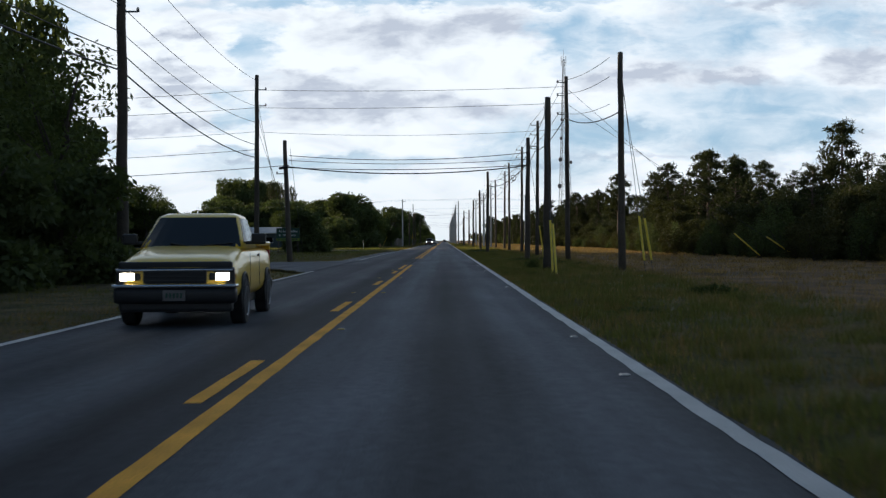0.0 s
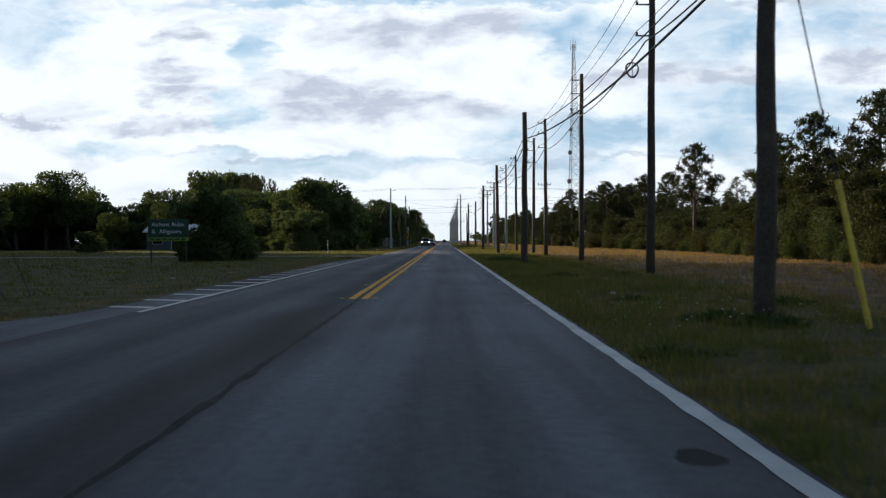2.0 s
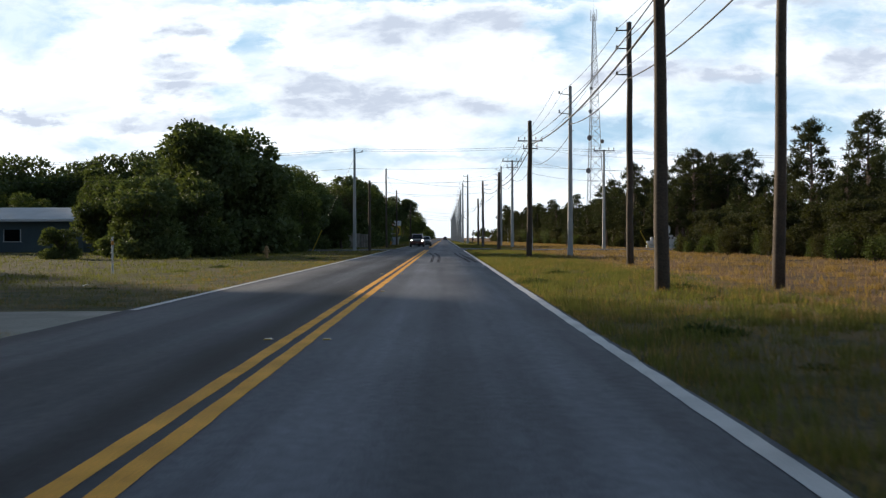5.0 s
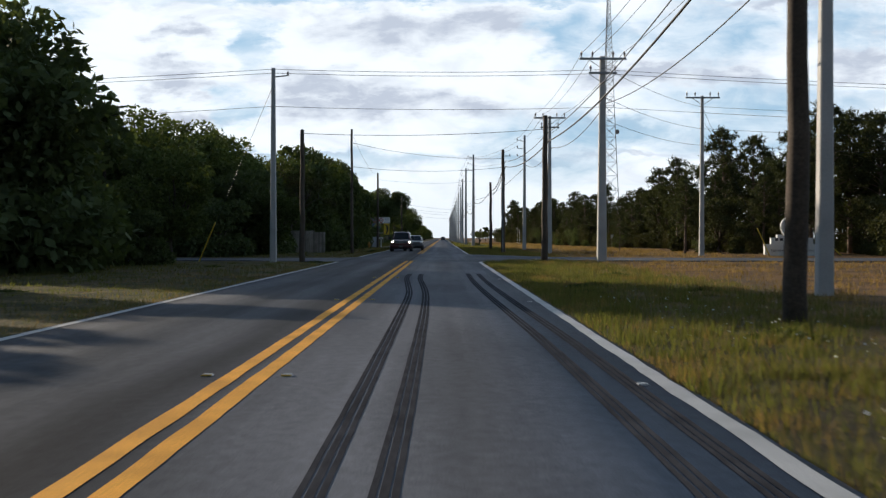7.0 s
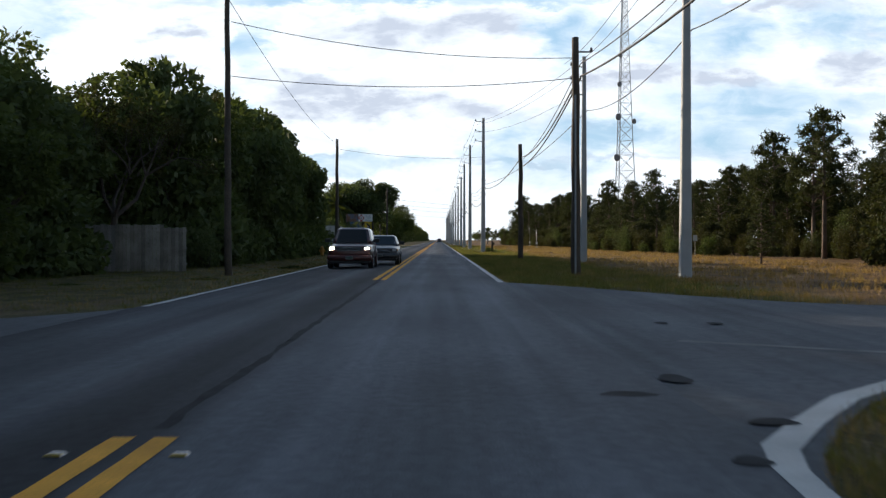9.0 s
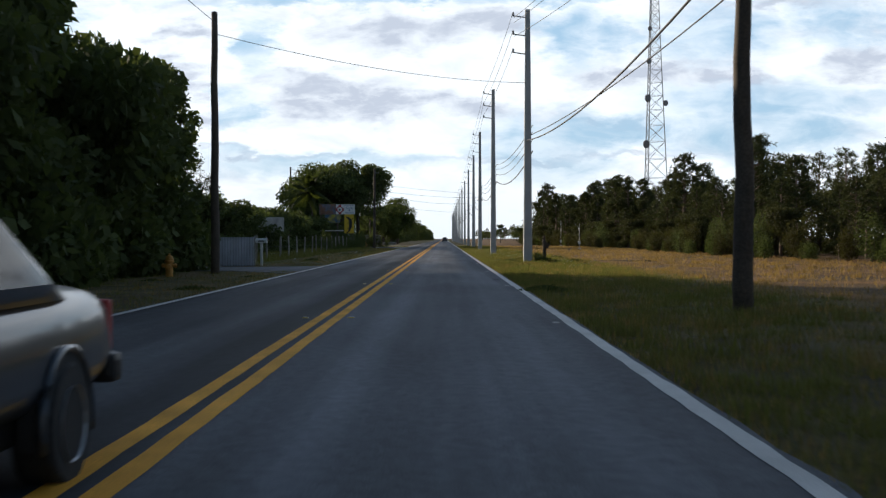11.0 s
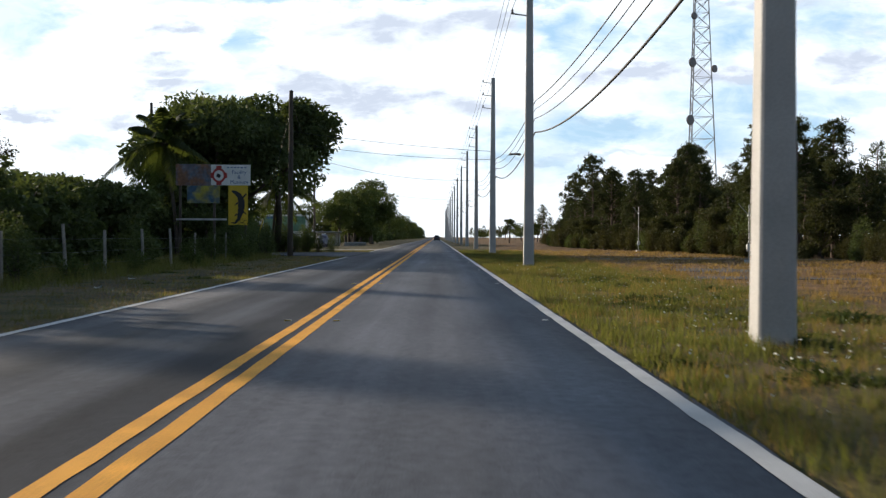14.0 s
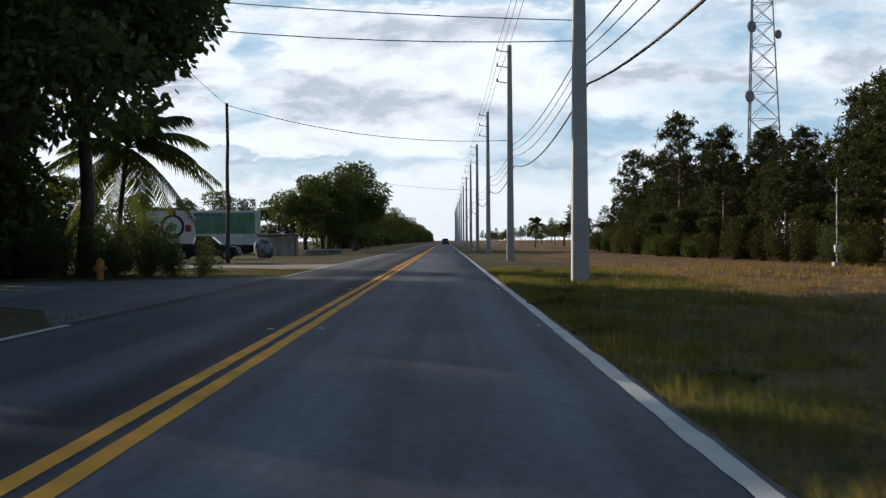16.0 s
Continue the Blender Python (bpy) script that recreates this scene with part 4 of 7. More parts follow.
for (x0, y0, z0), (x1, y1, z1) in zip(TALL[:9], TALL[1:10]):
    for dz in (0.1, 1.05, 2.0):
        cable((x0 - 0.75, y0, z0 - dz), (x1 - 0.75, y1, z1 - dz), 0.30, 0.012, M_WIRE, THIN)
    for dz, sag, r in ((6.0, 0.50, 0.02), (6.35, 0.56, 0.014), (6.75, 0.66, 0.018), (7.35, 0.80, 0.032)):
        cable((x0 + 0.26, y0, z0 - dz), (x1 + 0.26, y1, z1 - dz), sag, r, M_CABLE, THICK)
# crossing spans at the first junction
for z0, z1, sag, r, m in ((10.6, 10.6, 0.15, 0.014, M_WIRE), (9.5, 9.6, 0.15, 0.014, M_WIRE), (8.0, 8.0, 0.3, 0.011, M_WIRE)):
    cable((-9.9, 71.7, z0), (9.2, 70.9, z1), sag, r, m, THIN)
    cable((-9.9, 71.7, z0), (-45, 78, z0 + 0.3), 0.5, r, m, THIN)
for z0, z1, sag, r in ((6.5, 6.55, 0.35, 0.022), (6.2, 6.15, 0.25, 0.018), (5.8, 5.75, 0.45, 0.036), (5.75, 5.8, 0.2, 0.022)):
    cable((-7.84, 71.5, z0), (6.8, 70.8, z1), sag, r, M_CABLE, THICK)
cable((-7.84, 71.5, 5.9), (-48, 76, 5.2), 0.5, 0.02, M_CABLE, THICK), cable((-9.9, 71.7, 6.9), (-50, 78, 6.6), 0.5, 0.016, M_CABLE, THICK)
for z0, z1, r, m in ((11.3, 11.2, 0.013, M_WIRE), (9.2, 9.6, 0.013, M_WIRE), (7.6, 7.2, 0.02, M_CABLE), (7.0, 6.4, 0.03, M_CABLE), (8.3, 8.6, 0.014, M_WIRE)):
    cable((-9.15, 39.0, z0), (-9.92, 71.7, z1), 0.5, r, m, THICK if m is M_CABLE else THIN)
    cable((-9.15, 39.0, z0), (-9.3, 4.0, z0), 0.5, r, m, THICK if m is M_CABLE else THIN)
cable((6.1, 48.3, 6.8), (6.8, 70.8, 6.6), 0.2, 0.014, M_WIRE, THIN)
# crossing spans at the crossroads and further on
for z0, z1, r in ((9.8, 10.2, 0.013), (9.6, 10.0, 0.013), (7.9, 8.2, 0.012)):
    cable((-6.98, 243.1, z0), (10.2, 245.8, z1), 0.15, r, M_WIRE, THIN)
    cable((10.2, 245.8, z1), (70, 250, z1 - 0.6), 0.6, r, M_WIRE, THIN)
    cable((-6.98, 243.1, z0), (-50, 241, z0 - 1.5), 0.4, r, M_WIRE, THIN)
for y, z0, x1, y1, z1, sag in ((244.0, 6.6, 7.03, 244.5, 6.9, 0.2), (277.0, 8.8, 6.59, 277.2, 7.6, 0.4), (277.0, 6.9, 6.59, 277.2, 6.9, 0.35)):
    cable((-5.5, y, z0), (x1, y1, z1), sag, 0.014, M_CABLE, THICK)
for z in (10.8, 9.2, 8.0):
    cable((20.63, 268.4, z), (75, 268, z - 0.5), 0.6, 0.013, M_WIRE, THIN), cable((20.63, 268.4, z), (10.2, 245.8, z - 0.4), 0.3, 0.013, M_WIRE, THIN)
cable((-6.5, 331.0, 8.6), (6.1, 349.4, 9.3), 0.4, 0.012, M_CABLE, THICK), cable((-5.6, 277, 9.6), (-6.5, 331, 9.0), 0.7, 0.012, M_CABLE, THICK)
cable((-21.0, 460.5, 11.5), (5.97, 454.5, 7.6), 0.5, 0.016, M_CABLE, THICK), cable((-21.0, 460.5, 11.1), (5.97, 454.5, 7.0), 0.9, 0.016, M_CABLE, THICK)
cable((-11.2, 491.0, 9.5), (6.02, 491.4, 7.3), 0.75, 0.018, M_CABLE, THICK), cable((-7.4, 440.5, 9.8), (-11.2, 491.0, 9.5), 0.4, 0.014, M_CABLE, THICK)
cable((-9.0, 560.0, 8.8), (5.85, 565, 7.5), 0.4, 0.016, M_CABLE, THICK)


# spare cable coiled in a teardrop and lashed below the line
def cable_coil(x, y, z, tilt=0.0, size=1.0):
    ring = [Vector((0.34 * math.sin(a), (0.42 - 0.10 * math.cos(a)) * math.cos(a), 0.02 * math.cos(3 * a))) for a in np.linspace(0, 2 * math.pi, 25)]
    t = thing("cable_coil", pose(x, y, z, tilt, 0, 0) @ Matrix.Scale(size, 4), "black spare cable coiled in a loop on overhead line", "cable coil")
    for k in range(2):
        part("loop", bm_tube([p * (1 - 0.09 * k) + Vector((0, 0, 0.03 * k)) for p in ring], [0.028] * 25, 6, cap=False), M_CABLE, t, smooth=True)
    part("lashing", bm_tube([(0, -0.5, 0.0), (0, -0.3, 0.10), (0, 0.3, 0.10), (0, 0.5, 0.0)], [0.02] * 4, 5), M_CABLE, t)


cable_coil(6.3, 435.2, 6.0), cable_coil(6.76, 83.0, 5.70, 78, 0.5)


# stay wires with yellow guards
def stay(top, foot, guards=1, guard_from=0.05, guard_len=2.2):
    top, foot = Vector(top), Vector(foot)
    t = thing("stay_wire", Matrix.Translation(foot), "steel stay wire with a yellow plastic guard", "stay wire", "pole stays")
    v = top - foot
    part("wire", bm_tube([(0, 0, -0.1), v], [0.012, 0.012], 5), M_WIRE, t)
    d = v.normalized()
    if guards:
        part("guard", bm_tube([d * guard_from, d * (guard_from + guard_len)], [0.045, 0.045], 7), M_GUARD, t)
    return t


stay((5.9, 47.8, 6.9), (5.75, 42.6, -0.12), guard_len=2.5), stay((5.95, 47.9, 6.4), (5.86, 42.4, -0.12), guard_len=2.45)
stay((9.1, 48.2, 8.8), (9.35, 43.5, -0.12), guard_from=0.6, guard_len=1.9), stay((9.1, 48.2, 8.2), (9.7, 43.8, -0.12), guard_from=0.6, guard_len=1.8)
stay((6.9, 70.6, 7.0), (7.70, 68.6, -0.12), guard_len=2.2)
stay((9.2, 70.9, 10.6), (22, 73, -0.12), guard_from=0.4), stay((9.22, 70.9, 9.6), (24, 72, -0.12), guard_from=0.4)
for k in range(3):
    stay((-9.9, 71.7, 10.4 - k), (-9.2 + 0.7 * k, 81 - 1.5 * k, -0.15), 0)
stay((-7.8, 71.6, 7.0), (-8.0, 80.0, -0.15), 0)
for k, x in enumerate((26.5, 29.0, 32.0)):
    stay((20.63, 268.4, 10.8 - k), (x, 271.5, -0.15), guard_len=2.4)
stay((-6.98, 243.1, 9.0), (-11.4, 246.0, -0.15), guard_len=2.4)
stay((-7.4, 440.5, 9.0), (-10.2, 443.8, -0.15), guard_len=2.6)


# ------------------------------------------------------------------ trees and plants
def leaves_mesh(centres, dirs, length, width, rng, flat=0.6):
    """Rhombic leaves at centres, pointing along dirs with random tilt: vertex and face arrays."""
    n = len(centres)
    d = dirs + rng.normal(0, flat, (n, 3))
    d /= np.linalg.norm(d, axis=1, keepdims=True) + 1e-9
    side = np.cross(d, rng.normal(0, 1, (n, 3)))
    side /= np.linalg.norm(side, axis=1, keepdims=True) + 1e-9
    ln = length * rng.uniform(0.6, 1.35, (n, 1))
    wd = width * rng.uniform(0.6, 1.35, (n, 1))
    a, b = centres - d * ln / 2, centres + d * ln / 2
    verts = np.stack([a, centres + side * wd / 2, b, centres - side * wd / 2], 1).reshape(-1, 3)
    return verts, np.arange(n * 4).reshape(n, 4)


def crown_points(blobs, n, rng, ragged=0.35):
    """Points in and near the skins of ellipsoids, with gaps and stray twigs."""
    vol = np.array([r[0] * r[1] + r[1] * r[2] + r[0] * r[2] for _, r in blobs], float)
    pick = rng.choice(len(blobs), n, p=vol / vol.sum())
    c, r = np.array([b[0] for b in blobs], float)[pick], np.array([b[1] for b in blobs], float)[pick]
    u = rng.normal(0, 1, (n, 3))
    u /= np.linalg.norm(u, axis=1, keepdims=True)
    # clumps: leaves gather round a limited number of shoot directions
    shoots = rng.normal(0, 1, (90, 3))
    shoots /= np.linalg.norm(shoots, axis=1, keepdims=True)
    s = shoots[rng.integers(0, 90, n)]
    v = s + rng.normal(0, 0.17, (n, 3))
    v /= np.linalg.norm(v, axis=1, keepdims=True)
    use = rng.random(n) < 0.72
    u = np.where(use[:, None], v, u)
    rad = 1 - np.abs(rng.normal(0, ragged, n)) * 0.75 + rng.normal(0, 0.06, n)
    rad = np.clip(rad, 0.1, 1.22)
    return c + u * r * rad[:, None], u


def broad_tree(name, h, spread, trunk_h, n_leaves, seed, mat, label, leaf=(0.30, 0.16), low=0.25, bark=None, blobs_n=14, trunk_r=0.22, skirt=False):
    """Broadleaf tree: tapered, forking trunk with limbs to each clump, crown of leaves."""
    rng = np.random.default_rng(seed)
    t = thing(name, pose(0, 0, -0.15), label, "tree", "roadside trees")
    blobs = []
    for k in range(blobs_n):
        a, q = rng.uniform(0, 6.283), rng.uniform(0, 1) ** 0.6
        z = h * (low + (1 - low) * rng.uniform(0.12, 0.86))
        shape = math.sqrt(max(0.05, 1 - ((z / h - 0.5 * (1 + low)) / (0.55 * (1 - low) + 0.1)) ** 2))
        r = spread * rng.uniform(0.28, 0.46)
        blobs.append(((spread * 0.72 * q * shape * math.cos(a), spread * 0.72 * q * shape * math.sin(a), z), (r, r, r * rng.uniform(0.6, 0.85))))
    top = max(b[0][2] + b[1][2] for b in blobs)
    blobs = [((c[0], c[1], c[2] * h / top), r) for c, r in blobs]
    if skirt:
        for k in range(7):
            a = rng.uniform(0, 6.283)
            r = spread * rng.uniform(0.3, 0.42)
            blobs.append(((spread * 0.62 * math.cos(a), spread * 0.62 * math.sin(a), r * 0.62), (r, r, r * 0.75)))
    fork = Vector((rng.normal(0, 0.15), rng.normal(0, 0.15), trunk_h))
    bm = bm_tube([(0, 0, -0.4), (0, 0, 0.25), fork * 0.5 + Vector((rng.normal(0, 0.1), rng.normal(0, 0.1), 0)), fork], [trunk_r * 1.6, trunk_r * 1.1, trunk_r * 0.9, trunk_r * 0.75], 9)
    for c, r in blobs[:10]:
        c = Vector(c)
        mid = fork.lerp(c, 0.5) + Vector((rng.normal(0, 0.2), rng.normal(0, 0.2), 0.25))
        bm_tube([fork, mid, c + Vector((0, 0, r[2] * 0.3))], [trunk_r * 0.5, trunk_r * 0.3, 0.02], 5, bm)
    part("trunk", bm, bark or M_BARK, t, smooth=True)
    pts, u = crown_points(blobs, n_leaves, rng)
    pts[:, 2] = np.maximum(pts[:, 2], 0.12)
    v, f = leaves_mesh(pts, u * 0.8 + np.array([0, 0, -0.25]), leaf[0], leaf[1], rng)
    mesh_ob("crown", v, f, mat, t)
    return t


def twiggy_tree(name, h, seed, label):
    """A half-bare tree: limbs forking four times into fine twigs, with small leaves near their ends."""
    rng = np.random.default_rng(seed)
    t = thing(name, pose(0, 0, -0.15), label, "tree", "roadside trees")
    bm = bm_tube([(0, 0, -0.4), (0.03, 0, h * 0.12), (0.0, 0.05, h * 0.26)], [0.17, 0.14, 0.12], 8)
    tips, ends = [], [(Vector((0, 0.05, h * 0.26)), Vector((0, 0, 1)), h * 0.30, 0.085)]
    for level in range(5):
        grown = []
        for p, d, ln, r in ends:
            for k in range(4 if level == 0 else 3 if level < 3 else 2):
                turn = Vector(rng.normal(0, 1, 3))
                q = (d + turn * (0.55 if level == 0 else 0.42)).normalized()
                q.z = q.z * 0.85 + 0.08
                size = ln * rng.uniform(0.62, 0.95)
                e = p + q * size
                mid = p.lerp(e, 0.5) + Vector(rng.normal(0, 0.05, 3)) * size
                bm_tube([p, mid, e], [r, r * 0.75, r * 0.5], 3 if level > 1 else 5, bm, cap=False)
                grown.append((e, q, size * 0.78, r * 0.5))
                if level > 2:
                    tips += [mid, e]
        ends = grown
    part("trunk", bm, M_BARK, t)
    c = np.array([tuple(p) for p in tips])
    n = 4200
    c = c[rng.integers(0, len(c), n)] + rng.normal(0, 0.10, (n, 3))
    v, f = leaves_mesh(c, rng.normal(0, 1, (n, 3)), 0.11, 0.055, rng)
    mesh_ob("crown", v, f, M_SHRUB, t)
    return t


def pine(name, h, seed, clumps=34, crown_from=0.4, label="tall slash pine with a dark tufted crown", spread=2.0, per=150):
    """Pine: straight bare trunk, upswept branches, each ending in rounded clumps of needles; gaps between the clumps."""
    rng = np.random.default_rng(seed)
    t = thing(name, pose(0, 0, -0.15), label, "pine tree", "pines along the field")
    lean = rng.normal(0, 0.02, 2) * h
    spine = [Vector((lean[0] * k * k, lean[1] * k * k, -0.4 + (h + 0.1) * k)) for k in np.linspace(0, 1, 7)]
    bm = bm_tube(spine, list(np.linspace(0.19, 0.03, 7) * h / 9), 8)
    pts, outs = [], []
    for k in range(clumps):
        g = (k + rng.uniform(0, 1)) / clumps
        f = crown_from + (0.97 - crown_from) * g
        base = Vector((lean[0] * f * f, lean[1] * f * f, h * f))
        a = 2.399 * k + rng.uniform(-0.5, 0.5)
        ln = spread * (1.0 - g) ** 0.62 * rng.uniform(0.35, 1.0) * (0.65 + 0.35 * min(1.0, g * 5)) + 0.15
        tip = base + Vector((math.cos(a) * ln, math.sin(a) * ln, ln * rng.uniform(0.1, 0.45)))
        bm_tube([base - Vector((0, 0, 0.15 * ln)), base.lerp(tip, 0.5) + Vector((0, 0, -0.08)), tip], [0.05, 0.03, 0.012], 4, bm)
        r = rng.uniform(0.38, 0.68) * (1.1 - 0.35 * g) * h / 10
        n = int(per * (r / 0.5) ** 2)
        tufts = np.array(tip) + rng.normal(0, 0.46, (9, 3)) * r * np.array([1.15, 1.15, 0.7])
        u = rng.normal(0, 1, (n, 3)) + np.array([0, 0, 0.3])
        u /= np.linalg.norm(u, axis=1, keepdims=True)
        pts.append(tufts[rng.integers(0, 9, n)] + u * rng.uniform(0.06, 0.62, (n, 1)) * r)
        outs.append(u)
    part("trunk", bm, M_PINEBARK, t, smooth=True)
    pts, outs = np.concatenate(pts), np.concatenate(outs)
    v, fa = leaves_mesh(pts, outs, 0.30, 0.085, rng, 0.3)
    mesh_ob("crown", v, fa, M_NEEDLE, t)
    return t


def shrub(name, h, spread, n, seed, mat, label, leaf=(0.16, 0.08)):
    rng = np.random.default_rng(seed)
    t = thing(name, pose(0, 0, -0.15), label, "shrub", "roadside scrub")
    blobs = []
    for k in range(9):
        a, q = rng.uniform(0, 6.283), rng.uniform(0, 0.75)
        r = spread * rng.uniform(0.3, 0.5)
        z = min(h - r * 0.6, rng.uniform(0.3, 1.0) * h * 0.75)
        blobs.append(((spread * q * math.cos(a), spread * q * math.sin(a), z), (r, r, max(r * 0.8, z * 0.9))))
    bm = bmesh.new()
    for c, r in blobs[:6]:
        bm_tube([(c[0] * 0.1, c[1] * 0.1, -0.2), (c[0] * 0.5, c[1] * 0.5, c[2] * 0.5), c], [0.06, 0.045, 0.015], 5, bm)
    part("stem", bm, M_BARK, t)
    pts, u = crown_points(blobs, n, rng, 0.45)
    pts[:, 2] = np.maximum(np.abs(pts[:, 2]), 0.1)
    v, f = leaves_mesh(pts, u, leaf[0], leaf[1], rng)
    mesh_ob("crown", v, f, mat, t)
    return t


def palm(name, m, h, lean, n_fronds, seed, frond_len=3.0, label="coconut palm with drooping feathered fronds"):
    """Palm: slim curved trunk and feathered fronds, each frond a part."""
    rng = np.random.default_rng(seed)
    t = thing(name, m, label, "palm tree")
    pts = [Vector((lean * (k / 8) ** 1.6, 0.1 * math.sin(k * 0.6), -0.3 + (h + 0.3) * k / 8)) for k in range(9)]
    part("trunk", bm_tube(pts, [0.19, 0.15, 0.13, 0.125, 0.12, 0.115, 0.11, 0.105, 0.12], 9), M_BARK, t, smooth=True)
    top = pts[-1]
    bm = bmesh.new()
    for k in range(6):
        bm_lathe([(0.03, -0.12), (0.11, -0.06), (0.12, 0.03), (0.05, 0.12)], 7, top + Vector((0.2 * math.cos(k), 0.2 * math.sin(k), -0.18)), bm)
    part("coconuts", bm, M_BARK, t, "brown coconuts")
    for k in range(n_fronds):
        a = 2.399 * k + rng.uniform(-0.2, 0.2)
        rise = radians(rng.uniform(-30, 72) if k > 5 else rng.uniform(45, 85))
        ln = frond_len * rng.uniform(0.8, 1.1)
        d = Vector((math.cos(a) * math.cos(rise), math.sin(a) * math.cos(rise), math.sin(rise)))
        spine = [top + d * (ln * s) + Vector((0, 0, -1.0 * ln * 0.38 * s * s * (1.0 + 0.5 * math.cos(rise)))) for s in np.linspace(0, 1, 9)]
        bm = bm_tube(spine, list(np.linspace(0.035, 0.008, 9)), 4)
        for i in range(34):
            s = 0.12 + 0.86 * i / 33
            j = min(7, int(s * 8))
            p = spine[j].lerp(spine[j + 1], s * 8 - j)
            along = (spine[j + 1] - spine[j]).normalized()
            side = along.cross(Vector((0, 0, 1))).normalized()
            size = 0.62 * math.sin(math.pi * (0.12 + 0.80 * s)) * ln / 3.0 + 0.12
            for sg in (-1, 1):
                tip = p + side * (sg * size * 0.72) + along * (size * 0.45) + Vector((0, 0, -size * rng.uniform(0.45, 0.8)))
                w = along * 0.055
                mid = p.lerp(tip, 0.5) + Vector((0, 0, 0.04))
                q = [bm.verts.new(c) for c in (p - w, mid - w, tip, mid + w, p + w)]
                bm.faces.new(q)
        part("frond", bm, M_FROND, t)
    return t


rnd = random.Random(7)
P0 = pose(0, -400, -0.15)
OAK = broad_tree("oak_tree", 11.0, 6.9, 2.0, 35000, 11, M_LEAF_DARK, "large dense dome-shaped dark evergreen oak", (0.50, 0.28), 0.16, blobs_n=26, trunk_r=0.42, skirt=True)
B1 = broad_tree("broadleaf_tree", 7.6, 4.0, 1.6, 10500, 21, M_LEAF_DARK, "dense dark green roadside tree", (0.40, 0.22), 0.14, blobs_n=15, skirt=True)
B2 = broad_tree("broadleaf_tree", 7.0, 3.4, 1.8, 8000, 22, M_LEAF, "green broadleaf tree with a ragged crown", (0.28, 0.14), 0.2, blobs_n=13)
B3 = broad_tree("broadleaf_tree", 8.4, 3.8, 2.4, 7500, 23, M_LEAF, "tall open-crowned broadleaf tree", (0.30, 0.14), 0.3, blobs_n=12)
BUSH = broad_tree("large_bush", 5.2, 3.4, 0.6, 14000, 24, M_LEAF_DARK, "big rounded dark bush reaching down to the grass", (0.30, 0.16), 0.1, blobs_n=14, skirt=True)
HEDGE = broad_tree("hedge_tree", 4.2, 2.9, 0.7, 7000, 25, M_LEAF_DARK, "dense dark hedge tree behind the fence", (0.30, 0.16), 0.08, blobs_n=12, skirt=True)
BARE = twiggy_tree("thin_tree", 7.0, 26, "thin half-bare tree with sparse leaves")
BIGTREE = broad_tree("broadleaf_tree", 12.4, 8.0, 2.6, 30000, 27, M_LEAF_DARK, "very large dark spreading tree over the yard", (0.46, 0.24), 0.28, blobs_n=24, trunk_r=0.45)
P1 = pine("pine_tree", 10.5, 31, 40, 0.34, spread=2.5)
P2 = pine("pine_tree", 9.0, 32, 34, 0.40, spread=2.2)
P3 = pine("pine_tree", 11.5, 33, 52, 0.40, spread=2.9)
P4 = pine("young_pine", 6.5, 34, 40, 0.12, "young pine with branches low down", 1.7)
THICKET = broad_tree("thicket_tree", 5.2, 2.8, 0.8, 8500, 35, M_WOOD_LEAF, "dense dark thicket tree at the edge of the wood", (0.24, 0.12), 0.08, blobs_n=14, trunk_r=0.12, skirt=True)
LOOSE = broad_tree("broadleaf_tree", 9.0, 3.0, 3.6, 2300, 36, M_LEAF, "tall thin-crowned tree with sky showing through", (0.26, 0.13), 0.38, blobs_n=16, trunk_r=0.16)
YARD = broad_tree("broadleaf_tree", 13.4, 5.7, 5.6, 18000, 28, M_LEAF_DARK, "tall dark tree with a high crown over a yard entrance", (0.44, 0.22), 0.56, blobs_n=16, trunk_r=0.3)
S1 = shrub("shrub", 2.2, 1.5, 2600, 41, M_SHRUB, "olive green scrub at the edge of the wood")
S2 = shrub("shrub", 1.5, 1.2, 1800, 42, M_LEAF, "low leafy scrub at the edge of the wood")
S3 = shrub("shrub", 3.0, 1.7, 3000, 43, M_LEAF_DARK, "dark tall scrub at the edge of the wood")


def put(ob, x, y, s=1.0, tall=1.0, turn=None):
    m = pose(x, y, -0.15, 0, 0, rnd.uniform(0, 360) if turn is None else turn) @ Matrix.Diagonal((s, s, s * tall, 1))
    return copy_thing(ob, m)


def place(ob, x, y, s=1.0, tall=1.0, turn=0.0):
    """Set the first of a kind itself."""
    ob.matrix_world = pose(x, y, -0.15, 0, 0, turn) @ Matrix.Diagonal((s, s, s * tall, 1))


FAR_ITEMS = []


def far(ob, x, y, s=1.0, tall=1.0):
    """A tree of the wood's depth, kept for one joined mass."""
    FAR_ITEMS.append((ob, x, y, s, tall, rnd.uniform(0, 360)))


